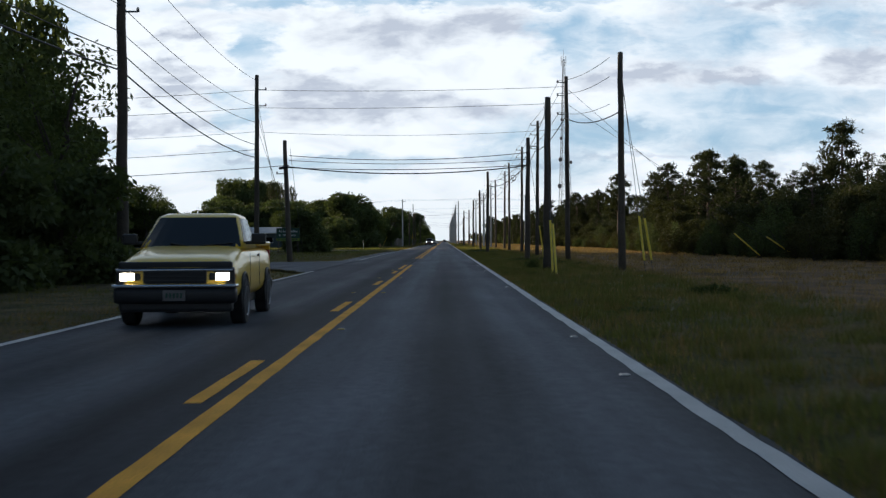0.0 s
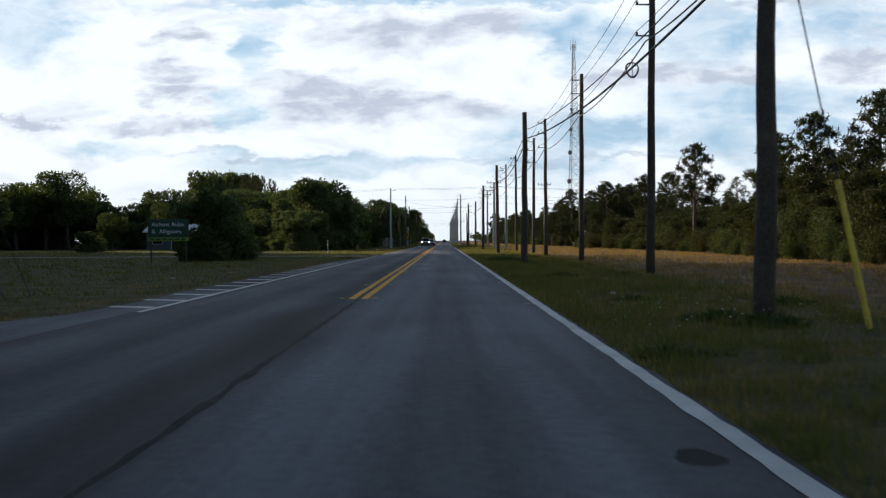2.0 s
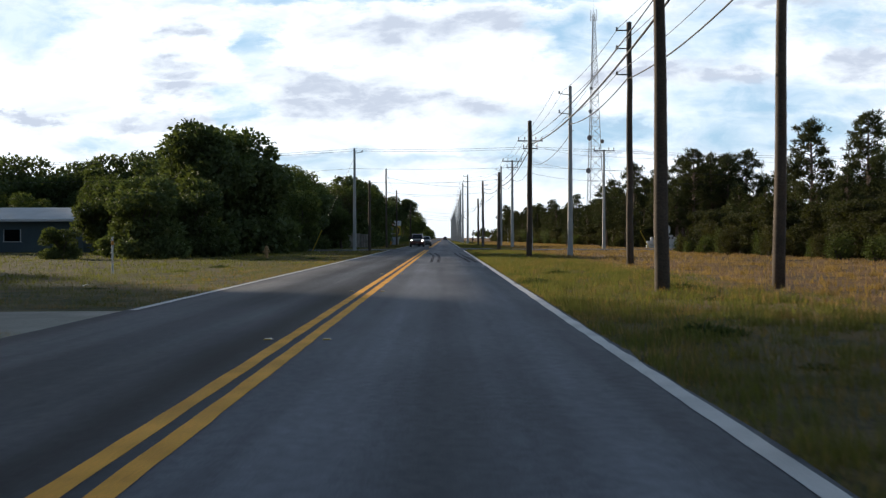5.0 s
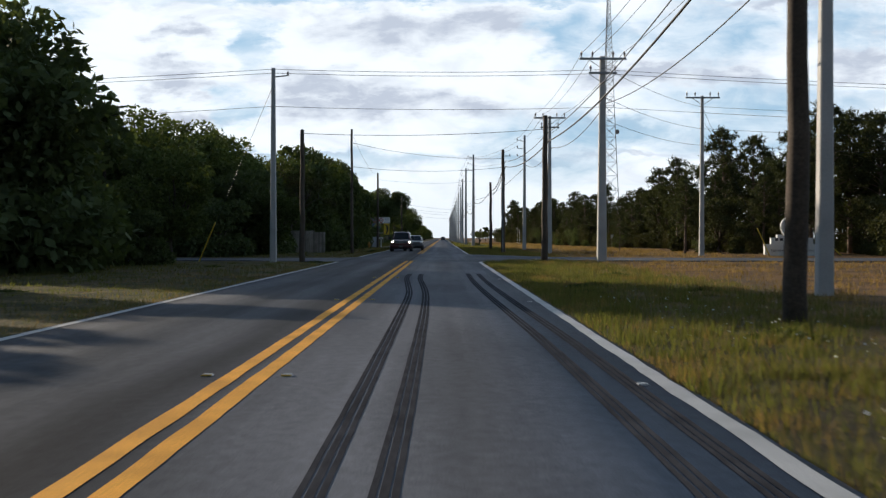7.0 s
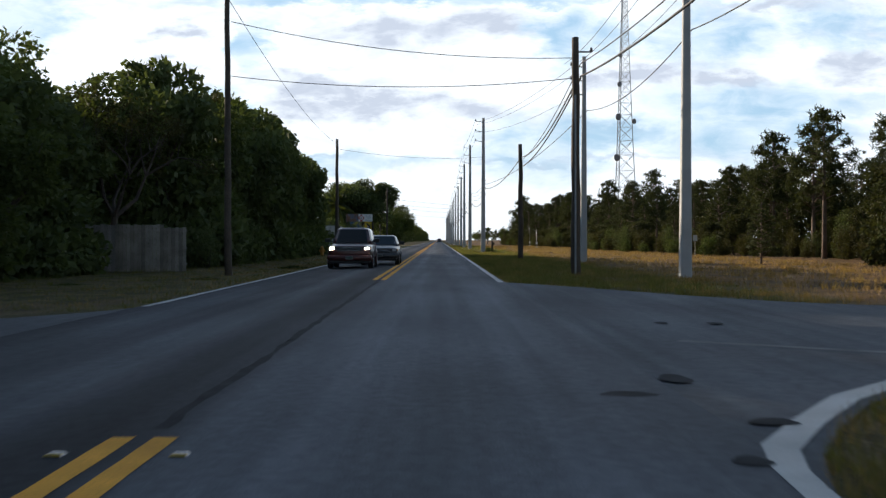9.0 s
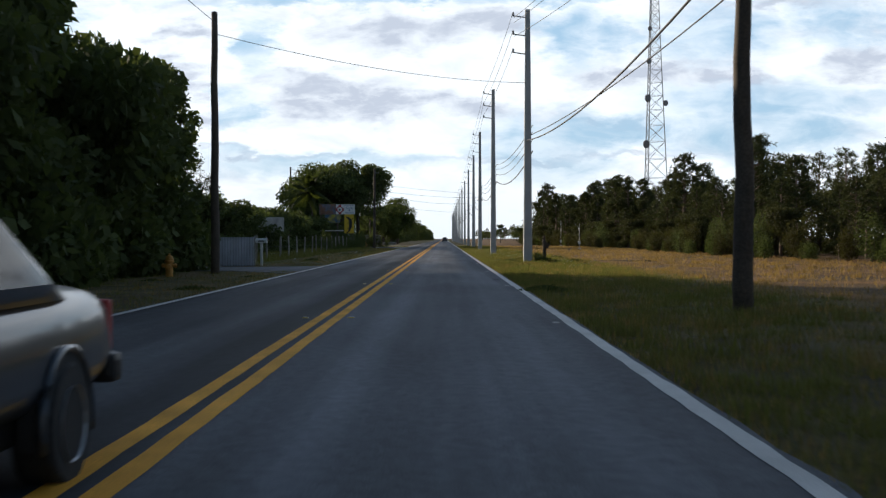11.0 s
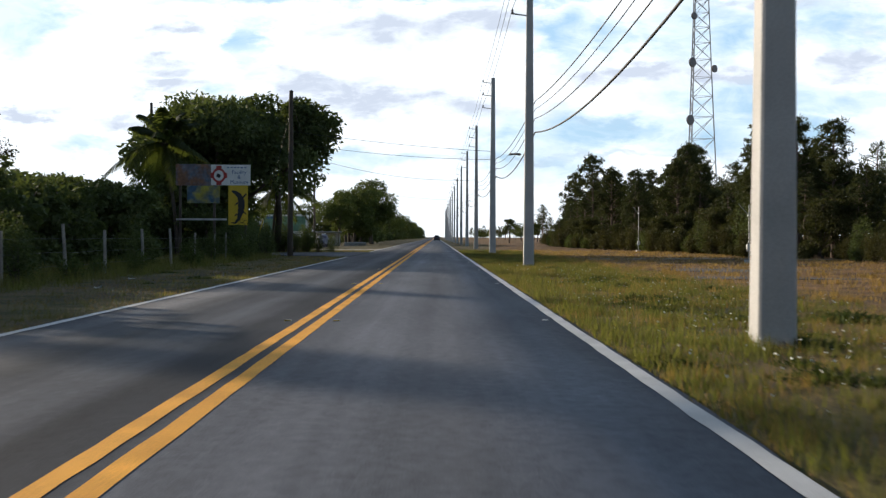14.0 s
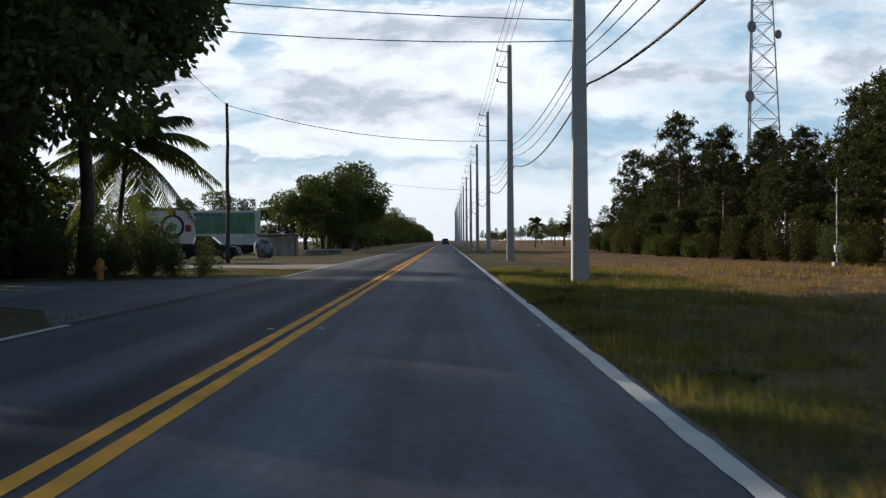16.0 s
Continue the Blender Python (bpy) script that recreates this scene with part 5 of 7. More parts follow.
def build_far(name, label, thin=1.0, seed=1):
    rng = np.random.default_rng(seed)
    verts, faces, mats, slots, base = [], [], [], [], 0
    for ob, x, y, s, tall, turn in FAR_ITEMS:
        m = np.array(pose(x, y, -0.15, 0, 0, turn) @ Matrix.Diagonal((s, s, s * tall, 1)))
        for ch in ob.children:
            me = ch.data
            co = np.empty(len(me.vertices) * 3, np.float32)
            me.vertices.foreach_get("co", co)
            tot = np.empty(len(me.polygons), np.int32)
            me.polygons.foreach_get("loop_total", tot)
            start = np.empty(len(me.polygons), np.int32)
            me.polygons.foreach_get("loop_start", start)
            loops = np.empty(len(me.loops), np.int32)
            me.loops.foreach_get("vertex_index", loops)
            st = start[tot == 4]
            if ch.name.startswith("crown"):
                st = st[rng.random(len(st)) < thin]
            if me.materials[0] not in slots:
                slots.append(me.materials[0])
            f = loops[st[:, None] + np.arange(4)] + base
            verts.append(co.reshape(-1, 3) @ m[:3, :3].T + m[:3, 3]), faces.append(f)
            mats.append(np.full(len(f), slots.index(me.materials[0]), np.int32))
            base += len(co) // 3
    ob = mesh_ob(name, np.concatenate(verts), np.concatenate(faces), slots[0])
    for k in slots[1:]:
        ob.data.materials.append(k)
    ob.data.polygons.foreach_set("material_index", np.concatenate(mats))
    FAR_ITEMS.clear()
    return tagged(ob, label, "wood", kind="stuff")


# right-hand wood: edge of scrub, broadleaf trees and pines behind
place(P1, 29.5, 62, 0.66), place(P2, 28.5, 84, 0.74), place(P3, 27.8, 172.5, 0.98), place(P4, 27, 100), place(THICKET, 27.5, 70, 0.9), place(LOOSE, -12.6, 43.0)
place(YARD, -11.4, 463.5), place(S1, 23, 66), place(S2, 22.5, 92), place(S3, 24, 75)
place(B2, -49, 229, 0.85), place(B3, -33, 247, 0.85), place(B1, -15.5, 24, 0.8), place(HEDGE, -11.5, 31), place(BUSH, -14.0, 133.0, 0.92, 1.08), place(OAK, -17.2, 227.5), place(BARE, -22, 404, 0.95), place(BIGTREE, -15.2, 457.5, 0.97, 1.02)


def wood_edge(y):
    """How far out the right-hand wood begins."""
    return 25.0 + 2.2 * math.sin(y * 0.045) + (3.0 if 262 < y < 330 else 0.0) - (3.5 if y > 440 else 0.0)


rnd.seed(101)
for y in np.arange(-6, 236, 3.1):
    x = wood_edge(y)
    put(rnd.choice((S1, S2, S3, S1)), x - 0.8 + rnd.uniform(-0.6, 0.8), y, rnd.uniform(0.5, 0.95))
    put(THICKET, x + 2.2 + rnd.uniform(-0.6, 1.5), y + rnd.uniform(-1, 1), rnd.uniform(0.62, 0.98))
    put(rnd.choice((P1, P2, P4, THICKET)), x + 4.0 + rnd.uniform(-0.5, 3.5), y + rnd.uniform(-1.2, 1.2), rnd.uniform(0.60, 0.80) * (1.1 if y < 150 else 1.18))
    if rnd.random() < 0.55:
        put(rnd.choice((P1, P3, P2)), x + 6 + rnd.uniform(0, 7), y + 1, rnd.uniform(0.62, 0.84) * (1.1 if y < 150 else 1.18))
rnd.seed(102)
for y in np.arange(279, 592, 3.0):
    x = wood_edge(y)
    grow = 1.14 if y > 480 else 0.95 if y > 438 else 1.06 if y > 385 else 1.12 if y < 346 else 0.92
    put(rnd.choice((S1, S1, S2, S3)), x - 0.8 + rnd.uniform(-0.8, 0.8), y, rnd.uniform(0.5, 0.95))
    if rnd.random() < 0.6:
        put(THICKET, x + 1.6 + rnd.uniform(-0.6, 1.5), y + rnd.uniform(-1, 1), rnd.uniform(0.5, 0.85))
    put(rnd.choice((P1, P2, P4, P3, P1)), x + 2.8 + rnd.uniform(-1, 3), y, rnd.uniform(0.72, 0.98) * grow)
    if rnd.random() < 0.85:
        put(rnd.choice((P1, P2, P3)), x + 6 + rnd.uniform(0, 8), y + 1.5, rnd.uniform(0.78, 1.0) * grow)
for x, y, s, ob in ((28.5, 117, 0.92, P3), (29.8, 122, 1.06, P1), (28.2, 127, 1.15, P1), (31, 130, 1.0, P3), (27.5, 133, 0.9, P3), (29.2, 135, 1.12, P1), (30.5, 140, 1.15, P1), (28.0, 143, 0.86, P3), (28.3, 146, 1.1, P2), (27, 122, 1.2, THICKET), (27.4, 131, 1.25, THICKET), (27.2, 139, 1.1, THICKET), (29, 104, 0.74, P1), (32, 111, 0.86, P1)):
    put(ob, x, y, s)
rnd.seed(103)
for x in np.arange(37, 110, 5.5):
    put(rnd.choice((P1, P2, P3, P4)), x, 276 + rnd.uniform(0, 9), rnd.uniform(0.85, 1.1)), put(rnd.choice((THICKET, S3)), x, 272 + rnd.uniform(0, 2))
    put(rnd.choice((THICKET, P2, P1)), x, 236 + rnd.uniform(-8, 3), rnd.uniform(0.75, 1.0))
for x, y, s, ob in ((26.5, 289, 1.08, P1), (28.5, 294, 1.05, P3), (29.5, 284, 1.0, P1), (25.5, 283, 1.05, THICKET), (26.5, 296, 1.2, THICKET), (31.5, 279, 1.1, P1), (34, 281, 1.14, P3), (37, 284, 1.1, P3), (40.5, 280, 1.12, P3), (29, 318, 0.95, P3), (30.5, 325, 1.4, P1), (29.5, 332, 0.92, P3), (31, 339, 1.35, P1)):
    put(ob, x, y, s)
for x, y, s in ((24, 290, 1.02), (22.5, 283, 0.92), (19.5, 300, 0.55), (33, 318, 0.95), (30, 330, 0.9), (18, 520, 0.55)):
    put(P1 if s > 0.7 else P4, x, y, s)
rnd.seed(104)
for y in np.arange(-20, 234, 4.2):
    x = wood_edge(y)
    far(THICKET, x + 9 + rnd.uniform(-2, 3), y, rnd.uniform(0.95, 1.2)), far(rnd.choice((P1, THICKET, P2)), x + 15 + rnd.uniform(-2, 3), y, rnd.uniform(0.72, 0.9))
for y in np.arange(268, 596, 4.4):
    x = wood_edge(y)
    far(THICKET, x + 9 + rnd.uniform(-2, 3), y, rnd.uniform(0.9, 1.15), 1.2 if y > 440 else 1.0), far(rnd.choice((P3, P1, P2)), x + 16 + rnd.uniform(-2, 3), y, rnd.uniform(0.8, 1.0))
build_far("pine_wood", "dense dark depth of a mixed pine wood", 0.5, 1)
# far wood on the right, small beyond the field
for y in np.arange(600, 1500, 16):
    far(rnd.choice((P1, P2, B2, B3)), 34 + rnd.uniform(-6, 14) + (y - 600) * 0.006, y, rnd.uniform(0.7, 1.0))
build_far("far_wood", "distant dark trees on the far side of the field", 0.55, 2)

# left: thicket before the first junction
rnd.seed(105)
for x, y, s in ((-10.8, 18.0, 0.9), (-11.2, 24.0, 1.0), (-10.8, 36.5, 0.95), (-12.5, 41.5, 1.0), (-14, 46, 1.0), (-16.5, 50.5, 0.9), (-10.4, 11.0, 0.9), (-10.5, 4.0, 0.9), (-11, -4, 0.9)):
    put(HEDGE, x, y, s)
for x, y, s in ((-14.2, 27.0, 0.9), (-16, 36, 0.85), (-19, 43, 0.8), (-15, 14, 0.9), (-24, 50, 0.75)):
    put(B3 if s > 0.9 else B1, x, y, s)
put(LOOSE, -15.6, 47.0, 0.9)


def weed_clump():
    """A low tuft of narrow leaves, one mesh."""
    rng = np.random.default_rng(44)
    n = 460
    a, r = rng.uniform(0, 6.283, n), 0.42 * rng.random(n) ** 0.7
    c = np.stack([r * np.cos(a), r * np.sin(a), 0.04 + 0.16 * rng.random(n) * (1 - r * 1.6)], 1)
    v, f = leaves_mesh(c, np.stack([np.cos(a) * 0.6, np.sin(a) * 0.6, np.full(n, 0.8)], 1), 0.12, 0.028, rng, 0.35)
    return tagged(mesh_ob("weed_clump", v, f, M_WEED), "low green weed clump in the verge grass", "weed", "weeds in the verge")


rnd.seed(106)
WEED = weed_clump()
place(WEED, 5.0, 117.5, 1.3)
for k in range(150):
    x = 4.1 + 4.6 * rnd.random() ** 1.6
    y = rnd.uniform(2, 470)
    if not 243 < y < 280:
        put(WEED, x, y, rnd.uniform(0.4, 1.25), rnd.uniform(0.5, 0.9))
for x, y, s in ((4.9, 118.6, 1.5), (5.5, 119.4, 1.7), (6.1, 117.9, 1.4), (5.0, 122.5, 1.3), (4.6, 124.5, 1.1), (5.4, 126, 1.2), (6.4, 69.2, 1.2), (6.0, 70.2, 1.1), (6.0, 198.5, 0.9), (7.0, 348.8, 1.5)):
    put(WEED, x, y, s, 0.9)
for k in range(90):
    put(WEED, 4.6 + 4.6 * rnd.random(), rnd.uniform(346, 402), rnd.uniform(0.4, 1.1), rnd.uniform(0.6, 0.95))
for k in range(70):
    y = rnd.uniform(2, 470)
    if not (46 < y < 132 or 145 < y < 156 or 243 < y < 264 or 330 < y < 343 or 437 < y < 465):
        put(WEED, -4.3 - 5 * rnd.random() ** 1.4, y, rnd.uniform(0.4, 1.2), rnd.uniform(0.5, 0.9))
# far trees behind the open grass
rnd.seed(107)
for x in np.arange(-130, -22, 4.2):
    put(rnd.choice((B1, B2, B3, B1)), x, 246 + rnd.uniform(2, 14), rnd.uniform(0.95, 1.15) * (1.7 if x < -62 else 1.0))
    far(B1, x, 263, rnd.uniform(1.05, 1.25) * (1.35 if x < -62 else 1.0))
for x, y, s in ((-72, 205, 1.5), (-80, 184, 1.6), (-88, 160, 1.6), (-64, 218, 1.4), (-72, 195, 1.4), (-92, 140, 1.5), (-96, 118, 1.4), (-84, 172, 1.5), (-95, 100, 1.3), (-100, 88, 1.3), (-22, 203, 0.5)):
    put(B3 if s != 0.5 else HEDGE, x, y, s)
for x, y, s in ((-45, 205, 0.7), (-55, 190, 0.7), (-64, 170, 0.65)):
    put(HEDGE, x, y, s)
# Several of these trees are added to shade the road and verge
put(B1, -25, 252.0, 1.45), put(B1, -25.5, 256.5, 1.75), put(B1, -24.5, 262, 1.75), put(B1, -25, 268, 1.75), put(B1, -31, 262, 1.6), put(B1, -19.5, 212, 0.95), put(B1, -21, 218, 0.95), put(B1, -33, 263, 1.2), put(B1, -22, 264, 1.15), put(B2, -12.3, 243.3, 1.0), put(B1, -16.2, 238.0, 1.3), put(B1, -16.2, 214.5, 0.95), put(B1, -17.5, 206.5, 0.9), put(B1, -25, 223.5, 0.95), put(B1, -30, 246, 0.95), put(B2, -26.5, 233, 1.1), put(B2, -10.5, 268, 0.82), put(B1, -27, 240, 1.0), put(B1, -12.5, 239.0, 0.45)
# tall unseen trees added off to the left to keep the evening sun from the first stretch of road
for x, y in ((-55, 100), (-56, 114), (-58, 128), (-61, 142), (-57, 107), (-58, 121), (-59, 135), (-60, 149), (-57, 156), (-61, 164), (-59, 171), (-64, 179), (-66, 112), (-67, 126), (-66, 141), (-68, 155), (-70, 168), (-55, 92), (-60, 86), (-54, 80), (-61, 96), (-66, 90), (-65, 104), (-71, 98), (-76, 122), (-77, 136), (-76, 150), (-79, 163), (-80, 176)):
    far(B1, x, y, rnd.uniform(2.5, 2.8), 1.7 if y < 157 else 1.3)
for x, y in ((-88, 196), (-92, 204), (-88, 211), (-93, 218), (-89, 225), (-98, 200), (-99, 214), (-100, 228), (-86, 190), (-95, 232)):
    far(B1, x, y, rnd.uniform(2.6, 2.8), 1.75)
for x, y, s in ((-40, 46, 2.7), (-44, 38, 2.8), (-39, 30, 2.6), (-45, 24, 2.7), (-40, 16, 2.6), (-34, 46, 2.7), (-33, 38, 2.6), (-30, 32, 1.7), (-31, 24, 1.7), (-23, 44, 1.35), (-22, 36, 1.35), (-23, 28, 1.35), (-48, 50, 2.3), (-52, 42, 2.4), (-36, 52, 1.9)):
    far(B1, x, y, s)
build_far("tall_trees", "trees behind the open lot, plus unseen tall trees added to shade the road", 0.9, 5)
# left: trees past the crossroads
rnd.seed(108)
for y in np.arange(264, 339, 3.4):
    big = 290 < y < 338
    put(rnd.choice((B1, B2, B1)), -11.7 + rnd.uniform(-0.8, 0.5) - (2.0 if y < 290 else 0) + (0.7 if big else 0), y + (4 if y < 284 else 0), rnd.uniform(0.98, 1.2) * (1.15 if y > 288 else 1), rnd.uniform(1.1, 1.3) if big else 1.0)
    far(rnd.choice((B3, B1, B2)), -18.5 + rnd.uniform(-2, 2), y, rnd.uniform(1.05, 1.3))
# six trees added beyond the side street to shade the road before the crossroads
for x, y in ((-30, 266), (-34, 270), (-38, 266), (-42, 271), (-46, 267), (-51, 271)):
    far(B1, x, y, rnd.uniform(1.35, 1.5))
for x in np.arange(-58, -13, 4.0):
    far(HEDGE, x, 262.5 + rnd.uniform(0, 1.5), rnd.uniform(0.9, 1.15))
for x in np.arange(-60, -16, 4.5):
    far(rnd.choice((B1, B2, B3)), x, 265 + rnd.uniform(0, 6), rnd.uniform(0.95, 1.2))
build_far("street_trees", "dense dark trees behind the board fence, some added to shade the road", 0.8, 4)
# B1 copies at x -20 and beyond are added out of view to shade the road
put(B3, -13.0, 287.0, 1.2), put(B1, -12.4, 337.0, 0.9), put(B1, -15.5, 343.5, 0.8), put(B1, -20.5, 348.5, 1.2), put(B1, -22, 353.5, 1.25), put(B1, -23, 359, 1.25), put(B1, -24, 364.5, 1.2), put(B1, -25, 350.5, 1.45), put(B1, -26, 356, 1.5), put(B1, -27, 361.5, 1.5), put(BARE, -12.5, 349, 1.05), put(BARE, -11.5, 283.8, 1.3), put(BARE, -12.6, 300, 1.55)
# hedge behind the wire fence
rnd.seed(109)
for y in np.arange(351, 440, 2.9):
    put(HEDGE, -15.0 + rnd.uniform(-1.0, 1.0) - (2.0 if y > 425 else 0), y, rnd.uniform(0.85, 1.08))
    put(HEDGE, -19.3 + rnd.uniform(-1.5, 1.5), y + 1, rnd.uniform(0.95, 1.15))
put(BARE, -35.0, 456, 2.0), put(BARE, -39.5, 452, 1.8)
SHADE_BANDS = ((-57, 392.5, 1.2, 1.7), (-57, 397.3, 1.2, 1.7), (-57, 408.9, 0.42, 5.1), (-57, 413.9, 0.42, 5.1), (-57, 419.3, 0.42, 5.1), (-57, 428.6, 0.9, 2.4), (-57, 443.0, 0.66, 3.25), (-58, 460.0, 0.9, 2.4))
# unseen tall trees added far off the road so that their shade falls across it
for x, y, s, tall in ((-78, 478, 2.5, 1.46), (-75, 485, 2.5, 1.42), (-80, 491, 2.6, 1.42), (-76, 499, 2.5, 1.4), (-82, 504, 2.6, 1.4), (-87, 484, 2.6, 1.36), (-88, 496, 2.6, 1.36), (-84, 474, 2.6, 1.4)):
    far(B1, x, y, s, tall)
for x, y, s, tall in SHADE_BANDS:
    far(P1, x, y, s, tall)
build_far("shade_trees", "tall trees added out of view to cast shade on the road", 0.9, 6)
# yard trees and the row beyond
rnd.seed(110)
put(HEDGE, -15.5, 469, 0.55), put(HEDGE, -17.8, 471, 0.6), put(HEDGE, -20.5, 468, 0.7), put(BUSH, -23, 466, 0.7), put(S3, -12.4, 473, 0.6), put(S3, -14.4, 478, 0.7), put(S3, -16.6, 480, 0.7), put(B2, -24, 500, 1.0), put(B1, -28.5, 496, 1.0), put(B2, -33, 505, 1.1), put(B1, -20, 447, 0.8), put(HEDGE, -16.5, 461, 0.9), put(OAK, -18.0, 465.0, 0.78), put(HEDGE, -13.5, 447.5, 0.75), put(HEDGE, -16.5, 448.5, 0.8), put(HEDGE, -14.0, 452.5, 0.85), put(HEDGE, -19.5, 450, 0.9)
for x, y, s in ((-11.2, 551, 1.55), (-9.2, 562, 1.55), (-12.3, 556, 1.45), (-9.6, 572, 1.55), (-12.6, 566, 1.4), (-13.2, 546, 1.2), (-10.4, 553, 1.1)):
    put(rnd.choice((B2, B3)), x, y, s)
for x in np.arange(-64, -18, 4.5):
    far(rnd.choice((B1, B2)), x, 585 + rnd.uniform(0, 12), rnd.uniform(1.0, 1.3))
for y in np.arange(600, 1600, 11):
    far(rnd.choice((B1, B2, B3)), -15.5 + rnd.uniform(-5, 2), y, rnd.uniform(1.05, 1.5))
build_far("far_trees", "distant dark trees lining the road", 0.6, 3)
for x, y, s in ((-7.0, 463.4, 0.42), (-7.8, 462.6, 0.5), (-8.8, 463.0, 0.55), (-9.7, 462.2, 0.5), (-10.7, 463.0, 0.6), (-11.7, 462.2, 0.55), (-12.8, 463.0, 0.6), (-9.2, 465.0, 0.6), (-11.2, 465.6, 0.6), (-13.6, 465.4, 0.6), (-14.6, 463.0, 0.6), (-15.8, 464.6, 0.65)):
    put(S3, x, y, s)
# scrub by the fence line and under the left trees
for y in np.arange(288, 332, 3.2):
    put(rnd.choice((S3, S2)), -8.6 + rnd.uniform(-0.7, 0.5), y, rnd.uniform(0.5, 0.8))
for y in np.arange(398, 446, 3.0):
    put(rnd.choice((S3, S2)), -8.8 + rnd.uniform(-0.8, 0.4), y, rnd.uniform(0.3, 0.55) * (1.45 if y > 424 else 1))
put(S2, 6.7, 349.0, 0.34), put(S2, 5.4, 48.4, 0.32), put(S3, -9.0, 466.5, 0.6), put(HEDGE, -21.5, 462, 0.6), put(S3, -11, 448.5, 0.7)

palm("palm_tree", pose(-15.8, 446.5, -0.15), 7.7, -0.9, 26, 51, 3.8)
palm("palm_tree", pose(-13.4, 475.0, -0.15, 0, 0, 20), 5.8, 0.5, 28, 52, 4.5)
palm("palm_tree", pose(-16.5, 466.0, -0.15, 0, 0, 90), 6.2, 0.6, 16, 53, 3.0, "palm with drooping fronds in front of dark trees")
palm("palm_tree", pose(-21.5, 262.5, -0.15), 9.0, 0.4, 16, 54, 2.4, "tall thin palm above the street trees")
palm("palm_tree", pose(18.5, 632.0, -0.15), 4.2, 0.2, 16, 55, 2.6, "short palm far off beside the field"), palm("palm_tree", pose(24.5, 640.0, -0.15), 3.6, 0.2, 16, 56, 2.4, "short palm far off beside the field")


# ------------------------------------------------------------------ grass
def on_paving(x, y):
    """Where no grass grows: side roads, drives and shoulders."""
    return ((x < 0) & (((y > np.interp(-x, (3.9, 4.6, 5.9, 8.2, 12, 16, 160), (45.5, 48.2, 51.6, 54.6, 57, 57.6, 58.6))) & (y < np.interp(-x, (4.6, 4.7, 5.3, 6.8, 9.5, 16, 160), (82, 72.5, 70.7, 69, 67.6, 66.4, 68.5)))) | ((y > 72) & (y < 133) & (x > -4.85)) | ((y > 146.5) & (y < 152)) | ((y > 243.5) & (y < 256.5))
            | ((y > 333) & (y < 342)) | ((y > 441) & (y < 461)) | ((y > 474) & (y < 485)))) | ((x > 0) & ((y > np.interp(x, (3.7, 4.0, 4.45, 5.1, 6.2, 9, 14), (242.2, 243.3, 244.3, 245.5, 246.8, 247.8, 248.2))) & (y < np.interp(x, (3.7, 4.2, 5.3, 7.2, 8.8, 10.4, 14), (270.4, 269.6, 267.4, 262.9, 260, 258.6, 257.8)))))


def grass(name, n, x0, x1, y0, y1, length, width, mat, seed, label, bias=1.6, clump=0.55):
    """Short blades and tufts, thicker near the road; one mesh."""
    rng = np.random.default_rng(seed)
    side = 1 if x1 > 0 else -1
    lo, hi = sorted((abs(x0), abs(x1)))
    x = side * (lo + (hi - lo) * rng.random(n) ** bias)
    y = rng.uniform(y0, y1, n)
    k = int(n * clump)
    c = rng.integers(0, max(1, n // 60), k)
    cx, cy = side * (lo + (hi - lo) * rng.random(n // 60 + 1) ** bias), rng.uniform(y0, y1, n // 60 + 1)
    x[:k], y[:k] = cx[c] + rng.normal(0, 0.16, k), cy[c] + rng.normal(0, 0.16, k)
    keep = ~on_paving(x, y) & (np.abs(x) > 3.70)
    x, y = x[keep], y[keep]
    m = len(x)
    ln = length * rng.uniform(0.4, 1.4, m)
    a, tilt = rng.uniform(0, 6.283, m), rng.uniform(0.1, 0.9, m)
    base = np.stack([x, y, np.full(m, -0.13)], 1)
    tip = base + np.stack([np.cos(a) * np.sin(tilt) * ln, np.sin(a) * np.sin(tilt) * ln, np.cos(tilt) * ln + 0.08], 1)
    sd = np.stack([-np.sin(a), np.cos(a), 0 * a], 1) * (width / 2)
    verts = np.stack([base - sd, base + sd, tip], 1).reshape(-1, 3)
    ob = mesh_ob(name, verts, np.arange(m * 3).reshape(m, 3), mat)
    tagged(ob, label, "grass", kind="stuff")


grass("verge_grass", 260000, 3.72, 10.0, -4, 470, 0.085, 0.016, M_GRASS, 61, "short green and tan verge grass", 1.6)
grass("verge_grass", 90000, 3.70, 7.5, -4, 470, 0.065, 0.02, M_GRASS_DRY, 62, "short dry blades along the road edge", 1.9)
grass("field_grass", 90000, 8.0, 25.0, -4, 480, 0.11, 0.04, M_GRASS_DRY, 63, "dry brown field grass", 1.0)
grass("verge_grass", 130000, -3.80, -13.0, -4, 480, 0.085, 0.018, M_GRASS, 64, "mown green grass beside the road", 1.5)
grass("verge_grass", 40000, -3.80, -7.5, -4, 480, 0.065, 0.022, M_GRASS_DRY, 65, "short dry blades along the road edge", 1.7)
grass("tall_tufts", 260000, 3.85, 8.8, 2, 470, 0.15, 0.024, M_GRASS, 68, "longer green tufts in the verge", 1.4, 0.92)
grass("straw_tufts", 90000, 3.80, 10.5, 2, 470, 0.16, 0.014, M_GRASS_DRY, 69, "standing straw-coloured stalks in the verge", 1.2, 0.85)
grass("tall_grass", 30000, -7.6, -13.5, 350, 440, 0.34, 0.022, M_GRASS, 66, "tall rank grass along a wire fence", 1.0)
grass("field_grass", 40000, -5.0, -60.0, 74, 235, 0.10, 0.05, M_GRASS, 67, "mown grass of a wide open lot", 1.0, 0.3)


